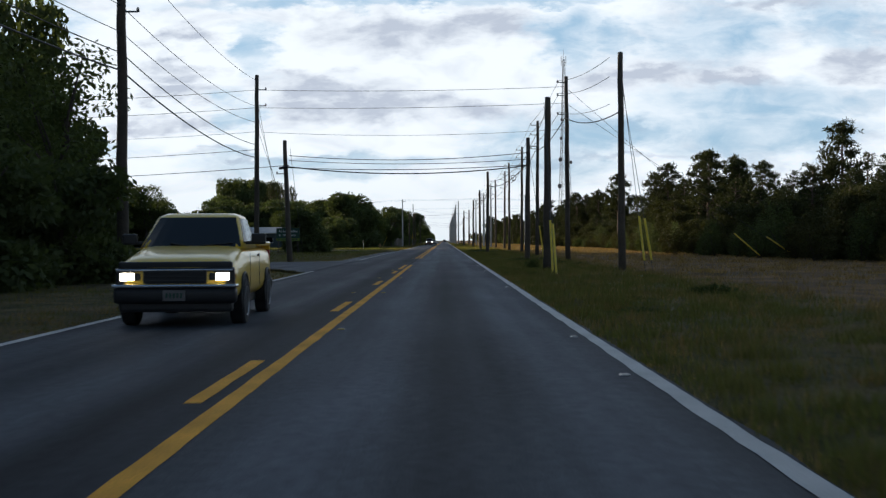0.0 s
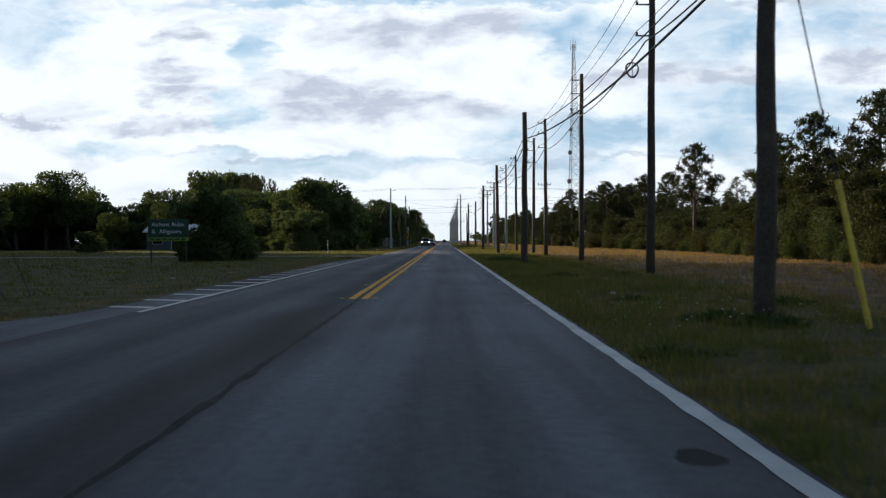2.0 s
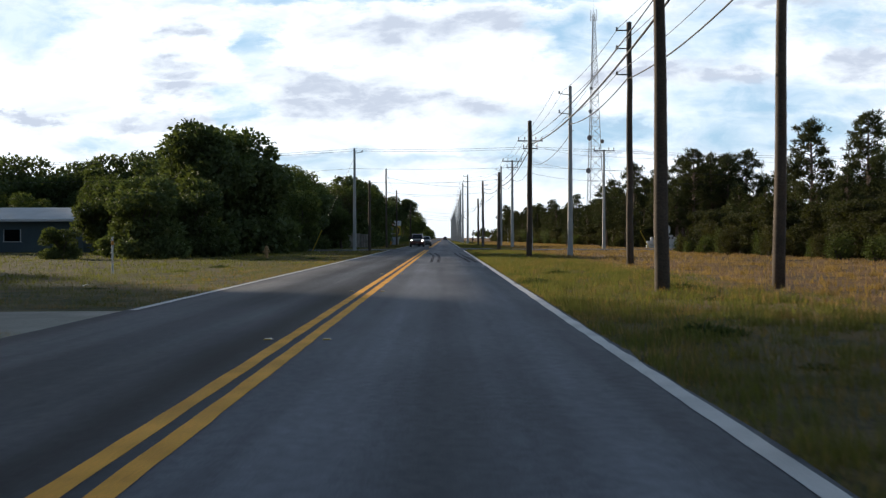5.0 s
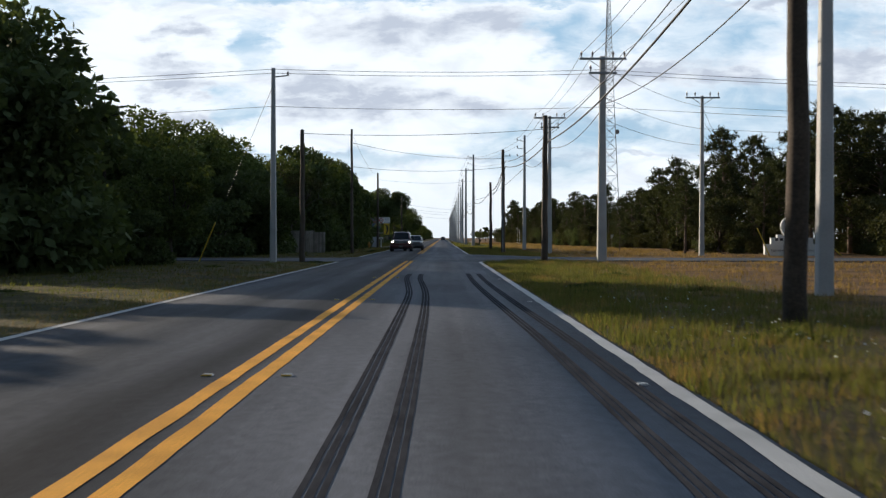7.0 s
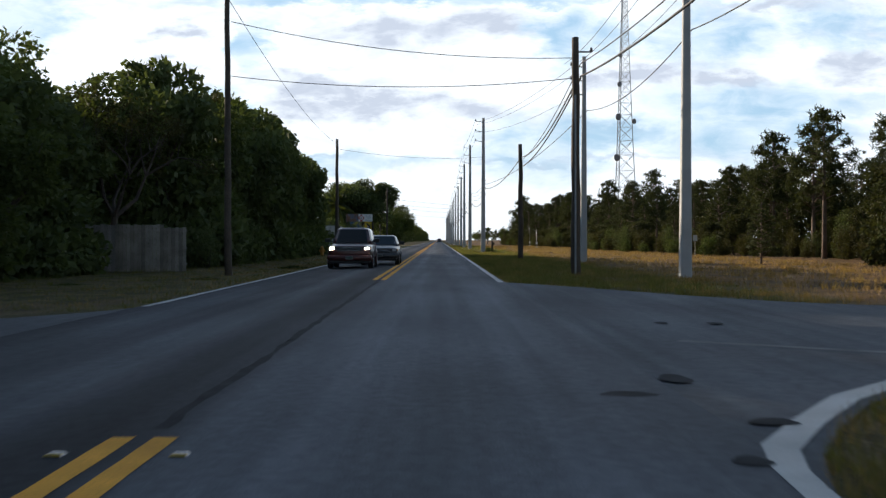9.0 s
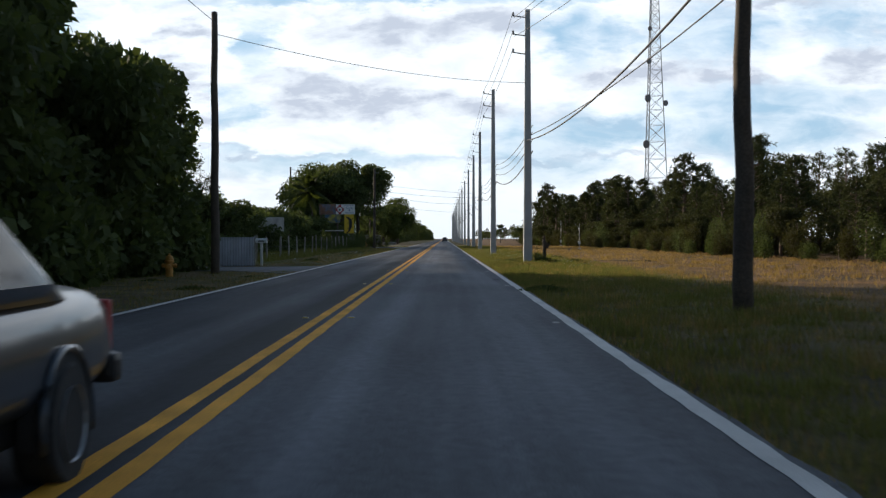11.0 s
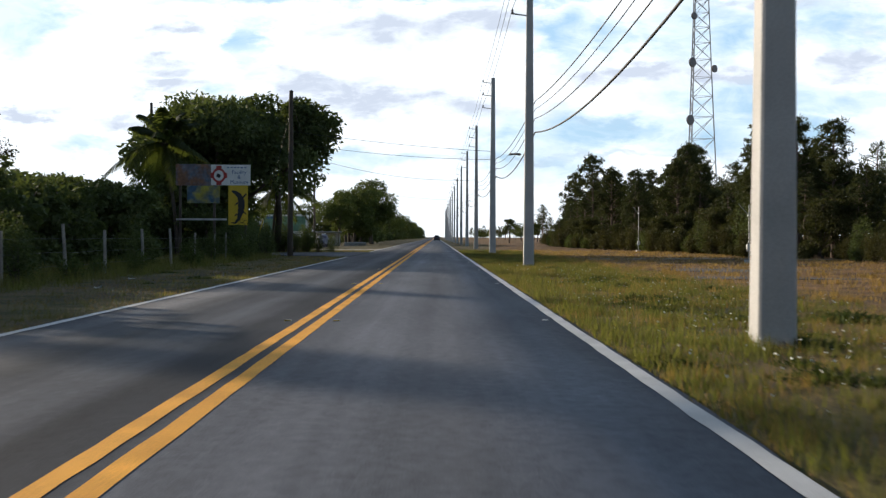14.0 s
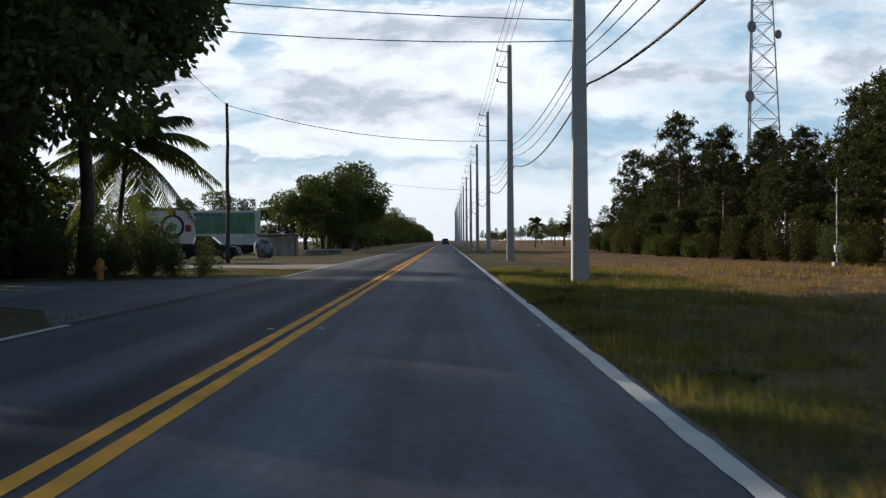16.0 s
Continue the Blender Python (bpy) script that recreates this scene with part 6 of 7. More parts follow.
def verge_flowers():
    """Small white flower heads on short stalks, in drifts along the verge; one mesh."""
    rng = np.random.default_rng(70)
    spots = [(5.9, 70, 1.6, 2.6, 110), (5.6, 118, 1.0, 3.5, 130), (6.3, 122, 1.2, 3.0, 90), (5.6, 196, 1.0, 7.0, 160), (6.4, 362, 1.6, 9.0, 420), (6.2, 378, 1.6, 8.0, 380), (6.0, 394, 1.5, 9.0, 300), (7.0, 345, 1.6, 6.0, 140), (5.6, 407, 1.1, 5.0, 120)]
    c = np.concatenate([np.stack([rng.normal(x, sx, n), rng.normal(y, sy, n), rng.uniform(0.02, 0.20, n)], 1) for x, y, sx, sy, n in spots])
    c = c[(c[:, 0] > 4.0) & (c[:, 0] < 10)]
    n = len(c)
    v, f = leaves_mesh(c, np.tile(np.array([[0.0, -0.6, 0.5]]), (n, 1)), 0.030, 0.026, rng, 0.5)
    stalk = np.stack([c + np.array([-0.003, 0, 0]), c + np.array([0.003, 0, 0]), np.stack([c[:, 0], c[:, 1], np.full(n, -0.14)], 1), np.stack([c[:, 0] - 0.002, c[:, 1], np.full(n, -0.14)], 1)], 1).reshape(-1, 3)
    ob = mesh_ob("verge_flowers", np.concatenate([v, stalk]), np.concatenate([f, np.arange(n * 4).reshape(n, 4) + n * 4]), M_LETTER)
    ob.data.materials.append(M_GRASS)
    ob.data.polygons.foreach_set("material_index", np.repeat(np.array([0, 1], np.int32), n))
    tagged(ob, "tiny white wild flowers scattered in the verge grass", "flowers", kind="stuff")


verge_flowers()


def ragged_patch(name, x0, x1, y0, y1, mat, label, category, seed, z=-0.075):
    """A worn patch of bare ground with an uneven outline."""
    rng = random.Random(seed)
    n = 28
    pts = []
    for k in range(n):
        a = 2 * math.pi * k / n
        q = rng.uniform(0.78, 1.12)
        pts.append(((x0 + x1) / 2 + (x1 - x0) / 2 * q * math.copysign(abs(math.cos(a)) ** 0.7, math.cos(a)), (y0 + y1) / 2 + (y1 - y0) / 2 * q * math.copysign(abs(math.sin(a)) ** 0.7, math.sin(a))))
    return flat_sheet(name, pts, z, mat, label, category)


ragged_patch("dark_rut", 4.1, 13.5, 355.2, 356.3, M_SOIL, "dark wet rut of bare soil across the verge", "rut", 1)
ragged_patch("dark_rut", 4.0, 6.0, 353.4, 354.6, M_SOIL, "dark bare soil beside the road edge", "rut", 2)
ragged_patch("gravel_patch", 4.0, 5.3, 323.0, 325.6, M_DIRT, "pale gravel patch beside the road edge", "gravel", 3)
ragged_patch("dark_rut", 9.0, 20.0, 404.5, 407.5, M_SOIL, "wide bare brown soil track across the field", "rut", 4, -0.10)
ragged_patch("dark_rut", 9.5, 22.0, 412.0, 417.5, M_SOIL, "wide bare brown soil track across the field", "rut", 5, -0.10)


# ------------------------------------------------------------------ vehicles
def wheel(t, x, y, r, w):
    side = 1 if x > 0 else -1
    tyre = part("tyre", bm_lathe([(r * 0.62, -w / 2), (r * 0.93, -w / 2), (r, -w * 0.36), (r, w * 0.36), (r * 0.93, w / 2), (r * 0.62, w / 2)], 24, (x, y, r), turn=Matrix.Rotation(radians(90), 4, "Y")), M_TYRE, t, smooth=False)
    part("rim", bm_lathe([(r * 0.2, -0.02), (r * 0.55, 0.0), (r * 0.62, 0.03), (r * 0.60, -0.04)], 18, (x + side * w * 0.42, y, r), turn=Matrix.Rotation(radians(90), 4, "Y")), M_RIM, tyre)
    return tyre


def loft(sections, bm=None):
    """Skin over sections of equal point count, ends closed."""
    own = bmesh.new()
    rings = [[own.verts.new(p) for p in s] for s in sections]
    n = len(rings[0])
    for a, b in zip(rings, rings[1:]):
        for k in range(n):
            own.faces.new((a[k], a[(k + 1) % n], b[(k + 1) % n], b[k]))
    own.faces.new(rings[0][::-1])
    own.faces.new(rings[-1])
    return joined(bm, own)


def sheet(point, us, vs, thick):
    """A thin curved panel: point(u, v, out) gives its places, out the distance from the skin below."""
    bm = bmesh.new()
    front = [[bm.verts.new(point(u, v, thick)) for u in us] for v in vs]
    back = [[bm.verts.new(point(u, v, -0.01)) for u in us] for v in vs]
    for j in range(len(vs) - 1):
        for i in range(len(us) - 1):
            bm.faces.new((front[j][i], front[j][i + 1], front[j + 1][i + 1], front[j + 1][i]))
            bm.faces.new((back[j][i], back[j + 1][i], back[j + 1][i + 1], back[j][i + 1]))
    rim_f = [front[0][i] for i in range(len(us))] + [front[j][-1] for j in range(1, len(vs))] + [front[-1][i] for i in range(len(us) - 2, -1, -1)] + [front[j][0] for j in range(len(vs) - 2, 0, -1)]
    rim_b = [back[0][i] for i in range(len(us))] + [back[j][-1] for j in range(1, len(vs))] + [back[-1][i] for i in range(len(us) - 2, -1, -1)] + [back[j][0] for j in range(len(vs) - 2, 0, -1)]
    for k in range(len(rim_f)):
        n = (k + 1) % len(rim_f)
        bm.faces.new((rim_f[k], rim_b[k], rim_b[n], rim_f[n]))
    return bm


def body_section(y, half, low, high):
    """A car body's cross-section at y: rounded shoulders, bulging side, tucked sill."""
    out = []
    for k in range(32):
        a = 2 * math.pi * (k + 0.5) / 32
        c, s = math.cos(a), math.sin(a)
        x = half * math.copysign(abs(c) ** 0.34, c)
        z = (low + high) / 2 + (high - low) / 2 * math.copysign(abs(s) ** (0.30 if s > 0 else 0.42), s)
        f = (z - low) / (high - low)
        out.append((x * (0.93 + 0.07 * math.sin(math.pi * min(1, f + 0.12)) ** 0.6), y, z))
    return out


def vehicle(name, m, paint, label, length, half, roof, hood, kind="suv", lit=True):
    """A vehicle whose nose points to -y. Front bumper at y = 0."""
    t = thing(name, m, label, "pickup truck" if kind == "pickup" else "car", "traffic")
    r = 0.35 if kind != "sedan" else 0.31
    sill, belt = 0.34, hood
    front_axle, rear_axle = 0.86, length - 1.02
    nose = 1.30 if kind != "sedan" else 1.15
    bed = length - 1.75 if kind == "pickup" else length
    tail = belt + 0.02 if kind != "sedan" else belt + 0.04
    drop = 0.09 if kind == "pickup" else 0.0
    face = belt - drop
    rows = ((0.02, 0.82, 0.12, -0.26), (0.06, 0.91, 0.06, -0.17), (0.13, 0.96, 0.02, -0.115), (0.26, 0.985, 0.0, -0.075), (0.55, 1.0, 0.0, -0.045), (0.9, 1.0, 0.0, -0.015), (nose, 1.0, 0.0, 0.02), (nose + 0.5, 1.0, 0.0, 0.03))
    secs = [body_section(y, half * w, sill + lo, belt + hi - drop * max(0.0, 1 - y / nose)) for y, w, lo, hi in rows]
    secs += [body_section(y, half * w, sill + lo, tail + hi) for y, w, lo, hi in ((length - 1.2, 1.0, 0.0, 0.0), (length - 0.35, 0.99, 0.03, -0.005), (length - 0.12, 0.96, 0.06, -0.03), (length - 0.02, 0.88, 0.12, -0.12))]
    body = part("body", loft(secs), paint, t, smooth=True)
    # cabin: rounded footprints stacked from the waist to the roof
    c0, c1 = nose - 0.06, (bed + 0.02 if kind == "pickup" else length - (0.12 if kind == "suv" else 0.55))
    lean0, lean1 = (0.80 if kind != "sedan" else 0.95), (0.16 if kind == "pickup" else 0.38 if kind == "suv" else 0.85)
    b0, dz = belt - 0.03, roof - belt + 0.03

    def plan(v):
        """Front, rear and half width of the cabin at height v (0 to 1)."""
        g = max(0.0, (v - 0.86) / 0.14)
        return c0 + lean0 * v + 0.10 * g * g, c1 - lean1 * v - 0.08 * g * g, (half - 0.05) - 0.19 * v - 0.12 * g * g

    def ring(v):
        f, e, w = plan(v)
        pts = []
        for k in range(36):
            a = 2 * math.pi * k / 36
            c, s = math.cos(a), math.sin(a)
            pts.append((w * math.copysign(abs(s) ** 0.25, s), (f + e) / 2 - (e - f) / 2 * math.copysign(abs(c) ** 0.25, c), b0 + dz * v))
        return pts
    part("cab", loft([ring(v) for v in (0.0, 0.3, 0.6, 0.84, 0.91, 0.955, 0.985, 1.0)]), paint, t, smooth=True)

    def on_end(u, v, out, front=True):
        f, e, w = plan(v)
        y = (f + e) / 2 - (1 if front else -1) * (e - f) / 2 * (1 - abs(u) ** 8) ** 0.125
        return (u * w, y - (1 if front else -1) * out, b0 + dz * v + out * 0.6)

    def on_side(y, v, out, sg):
        f, e, w = plan(v)
        q = min(0.985, abs(2 * (y - f) / (e - f) - 1))
        return (sg * (w * (1 - q ** 8) ** 0.125 + out), y, b0 + dz * v)

    us = [-0.93 + 1.86 * k / 10 for k in range(11)]
    part("windscreen", sheet(lambda u, v, o: on_end(u * (1 - 0.03 * v), v, o), us, [0.05, 0.3, 0.5, 0.7, 0.87], 0.008), M_CARGLASS, t, "dark windscreen", smooth=False)
    part("rear_window", sheet(lambda u, v, o: on_end(-u, v, o, False), us, [0.30, 0.5, 0.7, 0.86], 0.008), M_CARGLASS, t, "dark rear window")
    for sg in (-1, 1):
        f0, e0 = plan(0.5)[:2]
        cuts = [(0.10, 0.90)] if kind == "pickup" else [(0.08, 0.42), (0.46, 0.72), (0.76, 0.95)] if kind == "suv" else [(0.12, 0.50), (0.54, 0.88)]
        for p, q in cuts:
            def side_point(u, v, o):
                f, e, w = plan(v)
                return on_side(f + (e - f) * u, v, o, sg)
            part("side_window", sheet(side_point, [p + (q - p) * k / 6 for k in range(7)], [0.16, 0.35, 0.55, 0.72, 0.85], 0.007), M_CARGLASS, t, "dark side window")
        mirror = part("mirror", bm_box(0.23, 0.11, 0.17, (sg * (half + 0.12), c0 + 0.36, belt + 0.12), 0.035), M_BLACK, t, "black door mirror")
        part("stalk", bm_box(0.14, 0.05, 0.05, (sg * (half - 0.02), c0 + 0.38, belt + 0.06), 0.012), M_BLACK, mirror)
        zl = face - (0.325 if kind == "pickup" else 0.22)
        lamp = part("headlight", bm_box(0.36, 0.12, 0.15, (sg * (half - 0.235), 0.075, zl), 0.04), M_BLACK, t, "headlight, switched on" if lit else "headlight")
        part("lens", bm_box(0.20, 0.06, 0.115, (sg * (half - 0.20), 0.035, zl), 0.028), M_HEADLIGHT if lit else M_LAMPGLASS, lamp)
        part("signal_lamp", bm_box(0.06, 0.10, 0.09, (sg * (half - 0.055), 0.17, zl + 0.005), 0.02), M_HYDRANT, t, "amber turn signal")
        part("rear_lamp", bm_box(0.12, 0.08, 0.30, (sg * (half - 0.12), length - 0.05, belt - 0.22), 0.02), M_SIGNRED, t, "red tail lamp")
        for y in (front_axle, rear_axle):
            # no hollow is cut: a dark panel stands in for the shadowed wheel well
            well = bmesh.new()
            rim = [(math.cos(a), math.sin(a)) for a in np.linspace(-0.25, math.pi + 0.25, 17)]
            well.faces.new([well.verts.new((sg * (half + 0.006), y + (r + 0.055) * c, r + (r + 0.055) * s)) for c, s in rim])
            ex = bmesh.ops.extrude_face_region(well, geom=list(well.faces))
            bmesh.ops.translate(well, vec=(-sg * 0.12, 0, 0), verts=[g for g in ex["geom"] if isinstance(g, bmesh.types.BMVert)])
            part("wheel_well", well, M_TYRE, t)
            part("arch_lip", bm_tube([(sg * (half + 0.004), y + (r + 0.065) * c, r + (r + 0.065) * s) for c, s in rim], [0.022] * 17, 6), M_BLACK if kind == "pickup" else paint, t, smooth=True)
            wheel(t, sg * (half - 0.075), y, r, 0.21)
        part("door_seam", bm_box(0.006, 0.012, 0.52, (sg * (half - 0.001), c0 + 0.28, belt - 0.36), 0.0), M_BLACK, t)
        part("door_seam", bm_box(0.006, 0.012, 0.52, (sg * (half - 0.001), c0 + 1.45, belt - 0.36), 0.0), M_BLACK, t)
        part("door_handle", bm_box(0.03, 0.16, 0.035, (sg * (half + 0.008), c0 + 1.28, belt - 0.14), 0.01), M_BLACK, t)
    grille = part("grille", bm_box(2 * (half - 0.42), 0.10, 0.20, (0, 0.045, face - (0.325 if kind == "pickup" else 0.24)), 0.025), M_BLACK, t, "black grille")
    for k in range(3):
        part("slat", bm_box(2 * (half - 0.46), 0.02, 0.016, (0, -0.008, face - (0.385 if kind == "pickup" else 0.30) + 0.06 * k), 0.004), M_BLACK if kind == "pickup" else M_CHROME, grille)
    if kind == "pickup":
        part("front_panel", bm_box(2 * half - 0.07, 0.12, 0.27, (0, 0.085, face - 0.33), 0.03), M_BLACK, t, "black front panel")
        part("lamp_band", bm_box(2 * half - 0.14, 0.12, 0.105, (0, 0.105, face - 0.165), 0.03), M_BLACK, t, "black band of upper lamps")
        part("bumper_strip", bm_box(2 * half + 0.02, 0.20, 0.05, (0, 0.045, sill + 0.265), 0.022), M_CHROME, t, "chrome strip along the bumper")
        part("grille_bar", bm_box(2 * half - 0.10, 0.07, 0.035, (0, 0.02, face - 0.232), 0.014), M_CHROME, t, "chrome bar across the grille")
    part("bumper", bm_box(2 * half, 0.24, 0.24, (0, 0.075, sill + 0.13), 0.08), M_BLACK if kind == "pickup" else paint, t, "front bumper", smooth=True)
    part("air_dam", bm_box(2 * half - 0.14, 0.22, 0.16, (0, 0.14, sill - 0.03), 0.05), M_BLACK, t)
    # the plate's shade is put into its dim grey
    plate = part("licence_plate", bm_box(0.31, 0.02, 0.15, (0, -0.055, sill + 0.13), 0.004), M_INSUL, t, "licence plate with its shade painted as grey")
    for k in range(5):
        part("plate_bar", bm_box(0.03, 0.006, 0.07, (-0.10 + 0.05 * k, -0.067, sill + 0.13), 0.0), M_SIGNGREEN, plate)
    part("underbody", bm_box(2 * half - 0.3, length - 0.6, 0.16, (0, length / 2, sill - 0.02), 0.03), M_BLACK, t)
    part("rear_bumper", bm_box(2 * half - 0.04, 0.18, 0.18, (0, length + 0.0, sill + 0.14), 0.05), M_BLACK, t)
    if kind == "pickup":
        for sg in (-1, 1):
            part("bed_rail", bm_box(0.09, 1.66, 0.07, (sg * (half - 0.09), bed + 0.90, tail + 0.02), 0.025), paint, t)
        part("tailgate", bm_box(2 * half - 0.12, 0.06, 0.42, (0, length - 0.03, belt - 0.16), 0.015), paint, t)
        part("bed_floor", bm_box(2 * half - 0.24, 1.6, 0.03, (0, bed + 0.9, tail + 0.012), 0.005), M_BLACK, t, "dark open load bed")
    if kind == "suv":
        for sg in (-1, 1):
            part("roof_rail", bm_tube([(sg * (half - 0.34), c0 + lean0 + 0.3, roof + 0.0), (sg * (half - 0.34), c0 + lean0 + 0.4, roof + 0.05), (sg * (half - 0.34), c1 - 0.8, roof + 0.05), (sg * (half - 0.34), c1 - 0.7, roof)], [0.018] * 4, 6), M_BLACK, t)
    for sg in (-1, 1):
        part("wiper", bm_tube([on_end(0.05 + 0.1 * sg, 0.06, 0.02), on_end(0.6 * sg + 0.2, 0.14, 0.02)], [0.012, 0.01], 4), M_BLACK, t)
    return t


vehicle("pickup_truck", pose(-2.08, 16.25, -0.03, 0, 0, 2.2), M_YELLOWCAR, "golden yellow single-cab pickup with lit headlights on the road", 4.75, 0.87, 1.68, 1.15, "pickup")
vehicle("suv", pose(-1.95, 284.6, -0.03), M_REDCAR, "dark red sport utility car with bright headlights", 4.7, 0.93, 1.74, 1.08, "suv")
vehicle("sedan", pose(-1.05, 291.4, -0.03), M_GREYCAR, "dark grey saloon car waiting behind another car", 4.6, 0.90, 1.45, 0.95, "sedan", lit=False)
vehicle("suv", pose(2.0, 725.0, -0.03, 0, 0, 180), M_GREYCAR, "dark car far ahead on the road", 4.6, 0.92, 1.7, 1.05, "suv", lit=False)
vehicle("sedan", pose(-16.2, 499.0, -0.12, 0, 0, 78), M_DARKCAR, "dark parked car in the yard", 4.6, 0.90, 1.45, 0.95, "sedan", lit=False)
vehicle("pickup_truck", pose(-13.2, 506.0, -0.12, 0, 0, 92), M_DARKCAR, "dark parked pickup beside the trailer", 5.0, 0.93, 1.75, 1.1, "pickup", lit=False)


# ------------------------------------------------------------------ signs, fences, small fixtures
def facing(x, y, z, turn=0.0):
    return pose(x, y, z, 0, 0, turn)


UPRIGHT = pose(0, 0, 0, 90)


def bars(t, x, z, y, count, w, h, gap, mat, name="text_bar"):
    for k in range(count):
        part(name, bm_box(w * (0.75 + 0.35 * ((k * 37) % 5) / 5), 0.006, h, (x + k * (w + gap), y, z), 0.0), mat, t)


t = thing("roadside_sign", facing(-14.7, 121.5, -0.15) @ Matrix.Scale(0.95, 4), "dark green roadside sign with white words on two posts", "sign")
for x in (-1.08, 1.08):
    part("post", bm_box(0.10, 0.10, 1.75, (x, 0.06, 0.875), 0.01), M_WOODPOLE, t)
board = part("board", bm_box(2.55, 0.05, 1.28, (0, 0, 2.22), 0.01), M_SIGNGREEN, t)
part("lower_strip", bm_box(2.60, 0.045, 0.24, (0, -0.008, 1.60), 0.008), M_SIGNLIME, t, "lime green strip")
for word, x, z in (("Airboat", -0.47, 2.52), ("Rides", 0.62, 2.52), ("&", -0.92, 2.08), ("Alligators", 0.14, 2.08)):
    lettering(word, 0.37, pose(x, -0.03, z, 90), M_LETTER, t)
bars(t, -1.0, 1.60, -0.034, 6, 0.30, 0.11, 0.09, M_SIGNGREEN)

# stepped monument sign of the water works
t = thing("monument_sign", facing(28.5, 272.7, -0.15, -6) @ Matrix.Scale(1.17, 4), "white stepped masonry sign with a round emblem", "sign")
part("plinth", bm_box(3.5, 0.55, 0.70, (0, 0, 0.42), 0.03), M_WHITEPAINT, t)
part("footing", bm_box(3.0, 0.6, 0.16, (0, 0, 0.08), 0.02), M_WHITEPAINT, t)
part("upper_block", bm_box(2.7, 0.5, 0.42, (0, 0, 0.98), 0.03), M_WHITEPAINT, t)
part("neck", bm_box(1.9, 0.46, 0.22, (0, 0, 1.29), 0.03), M_WHITEPAINT, t)
disc = part("emblem", bm_lathe([(0.68, -0.16), (0.72, -0.12), (0.72, 0.12), (0.68, 0.16)], 32, (0, 0, 1.92), turn=Matrix.Rotation(radians(90), 4, "X")), M_WHITEPAINT, t, "round white emblem")
bm = bmesh.new()
bm.faces.new([bm.verts.new((0.46 * math.cos(a), -0.172, 1.90 + 0.46 * math.sin(a))) for a in np.linspace(math.pi, 2 * math.pi, 14)])
part("emblem_shape", bm, M_SIGNBLUE, disc)
for x, z in ((-0.42, 2.24), (0, 2.40), (0.40, 2.26)):
    part("emblem_dot", bm_box(0.16, 0.012, 0.14, (x, -0.168, z), 0.0), M_BLACK, disc)
bars(t, -1.0, 1.08, -0.256, 7, 0.22, 0.18, 0.10, M_BLACK)
lettering("WATER", 0.27, pose(0.0, -0.29, 0.72, 90), M_BLACK, t, spread=1.2)
for word, x in (("TREATMENT", -0.72), ("FACILITY", 0.92)):
    lettering(word, 0.21, pose(x, -0.29, 0.33, 90), M_BLACK, t, spread=1.15)

# wooden board fence past the crossroads, each board a part
fence = thing("board_fence", facing(0, 283.0, -0.15), "silvered vertical board fence below dense trees", "fence")
rng_f = random.Random(3)
for k, x in enumerate(np.arange(-20.0, -8.35, 0.15)):
    h = 1.98 + rng_f.uniform(-0.03, 0.03) - (0.12 if x > -9.3 else 0)
    part("board", bm_box(0.138, 0.022, h, (x, rng_f.uniform(-0.008, 0.008), h / 2 - 0.05), 0.004), M_FENCEWOOD if x < -11.2 else M_POST, fence)
for z in (0.35, 1.0, 1.7):
    part("rail", bm_box(11.7, 0.05, 0.09, (-14.2, 0.045, z), 0.005), M_FENCEWOOD, fence)

# white corrugated gate panel and mailbox
t = thing("metal_panel", facing(-8.1, 343.4, -0.15, 3) @ Matrix.Diagonal((0.78, 1, 1, 1)), "white corrugated metal gate panel beside a drive", "gate")
bm = bmesh.new()
va, vb = [], []
for k in range(57):
    x = -1.15 + 2.3 * k / 56
    d = 0.018 * math.sin(k * math.pi / 2)
    va.append(bm.verts.new((x, d, 0.05))), vb.append(bm.verts.new((x, d, 1.42)))
for k in range(56):
    bm.faces.new((va[k], va[k + 1], vb[k + 1], vb[k]))
bmesh.ops.solidify(bm, geom=list(bm.faces), thickness=0.006)
part("sheet", bm, M_GATESHEET, t)
for z in (0.12, 0.74, 1.38):
    part("rail", bm_tube([(-1.18, 0.05, z), (1.18, 0.05, z)], [0.025, 0.025], 8), M_STEEL, t)
for x in (-1.2, 1.2):
    part("post", bm_tube([(x, 0.05, -0.1), (x, 0.05, 1.5)], [0.035, 0.035], 8), M_STEEL, t)

t = thing("mailbox", facing(-6.77, 343.0, -0.15), "white roadside mailbox on a white wooden post", "mailbox")
part("post", bm_box(0.11, 0.11, 1.2, (0, 0, 0.55), 0.01), M_WHITEPAINT, t)
bm = bm_prism([(0.11 * math.cos(a), 0.09 * math.sin(a) + 0.12) for a in np.linspace(0, math.pi, 10)] + [(-0.11, 0.0), (0.11, 0.0)], -0.26, 0.26)
bmesh.ops.transform(bm, matrix=Matrix.Translation((0, 0, 1.16)) @ Matrix.Rotation(radians(90), 4, "Z"), verts=bm.verts)
box = part("box", bm, M_WHITEPAINT, t)
part("number_bar", bm_box(0.26, 0.004, 0.05, (0, -0.113, 1.24), 0.0), M_BLACK, box)
part("flag", bm_box(0.015, 0.12, 0.05, (0.27, 0.0, 1.33), 0.004), M_SIGNRED, box)

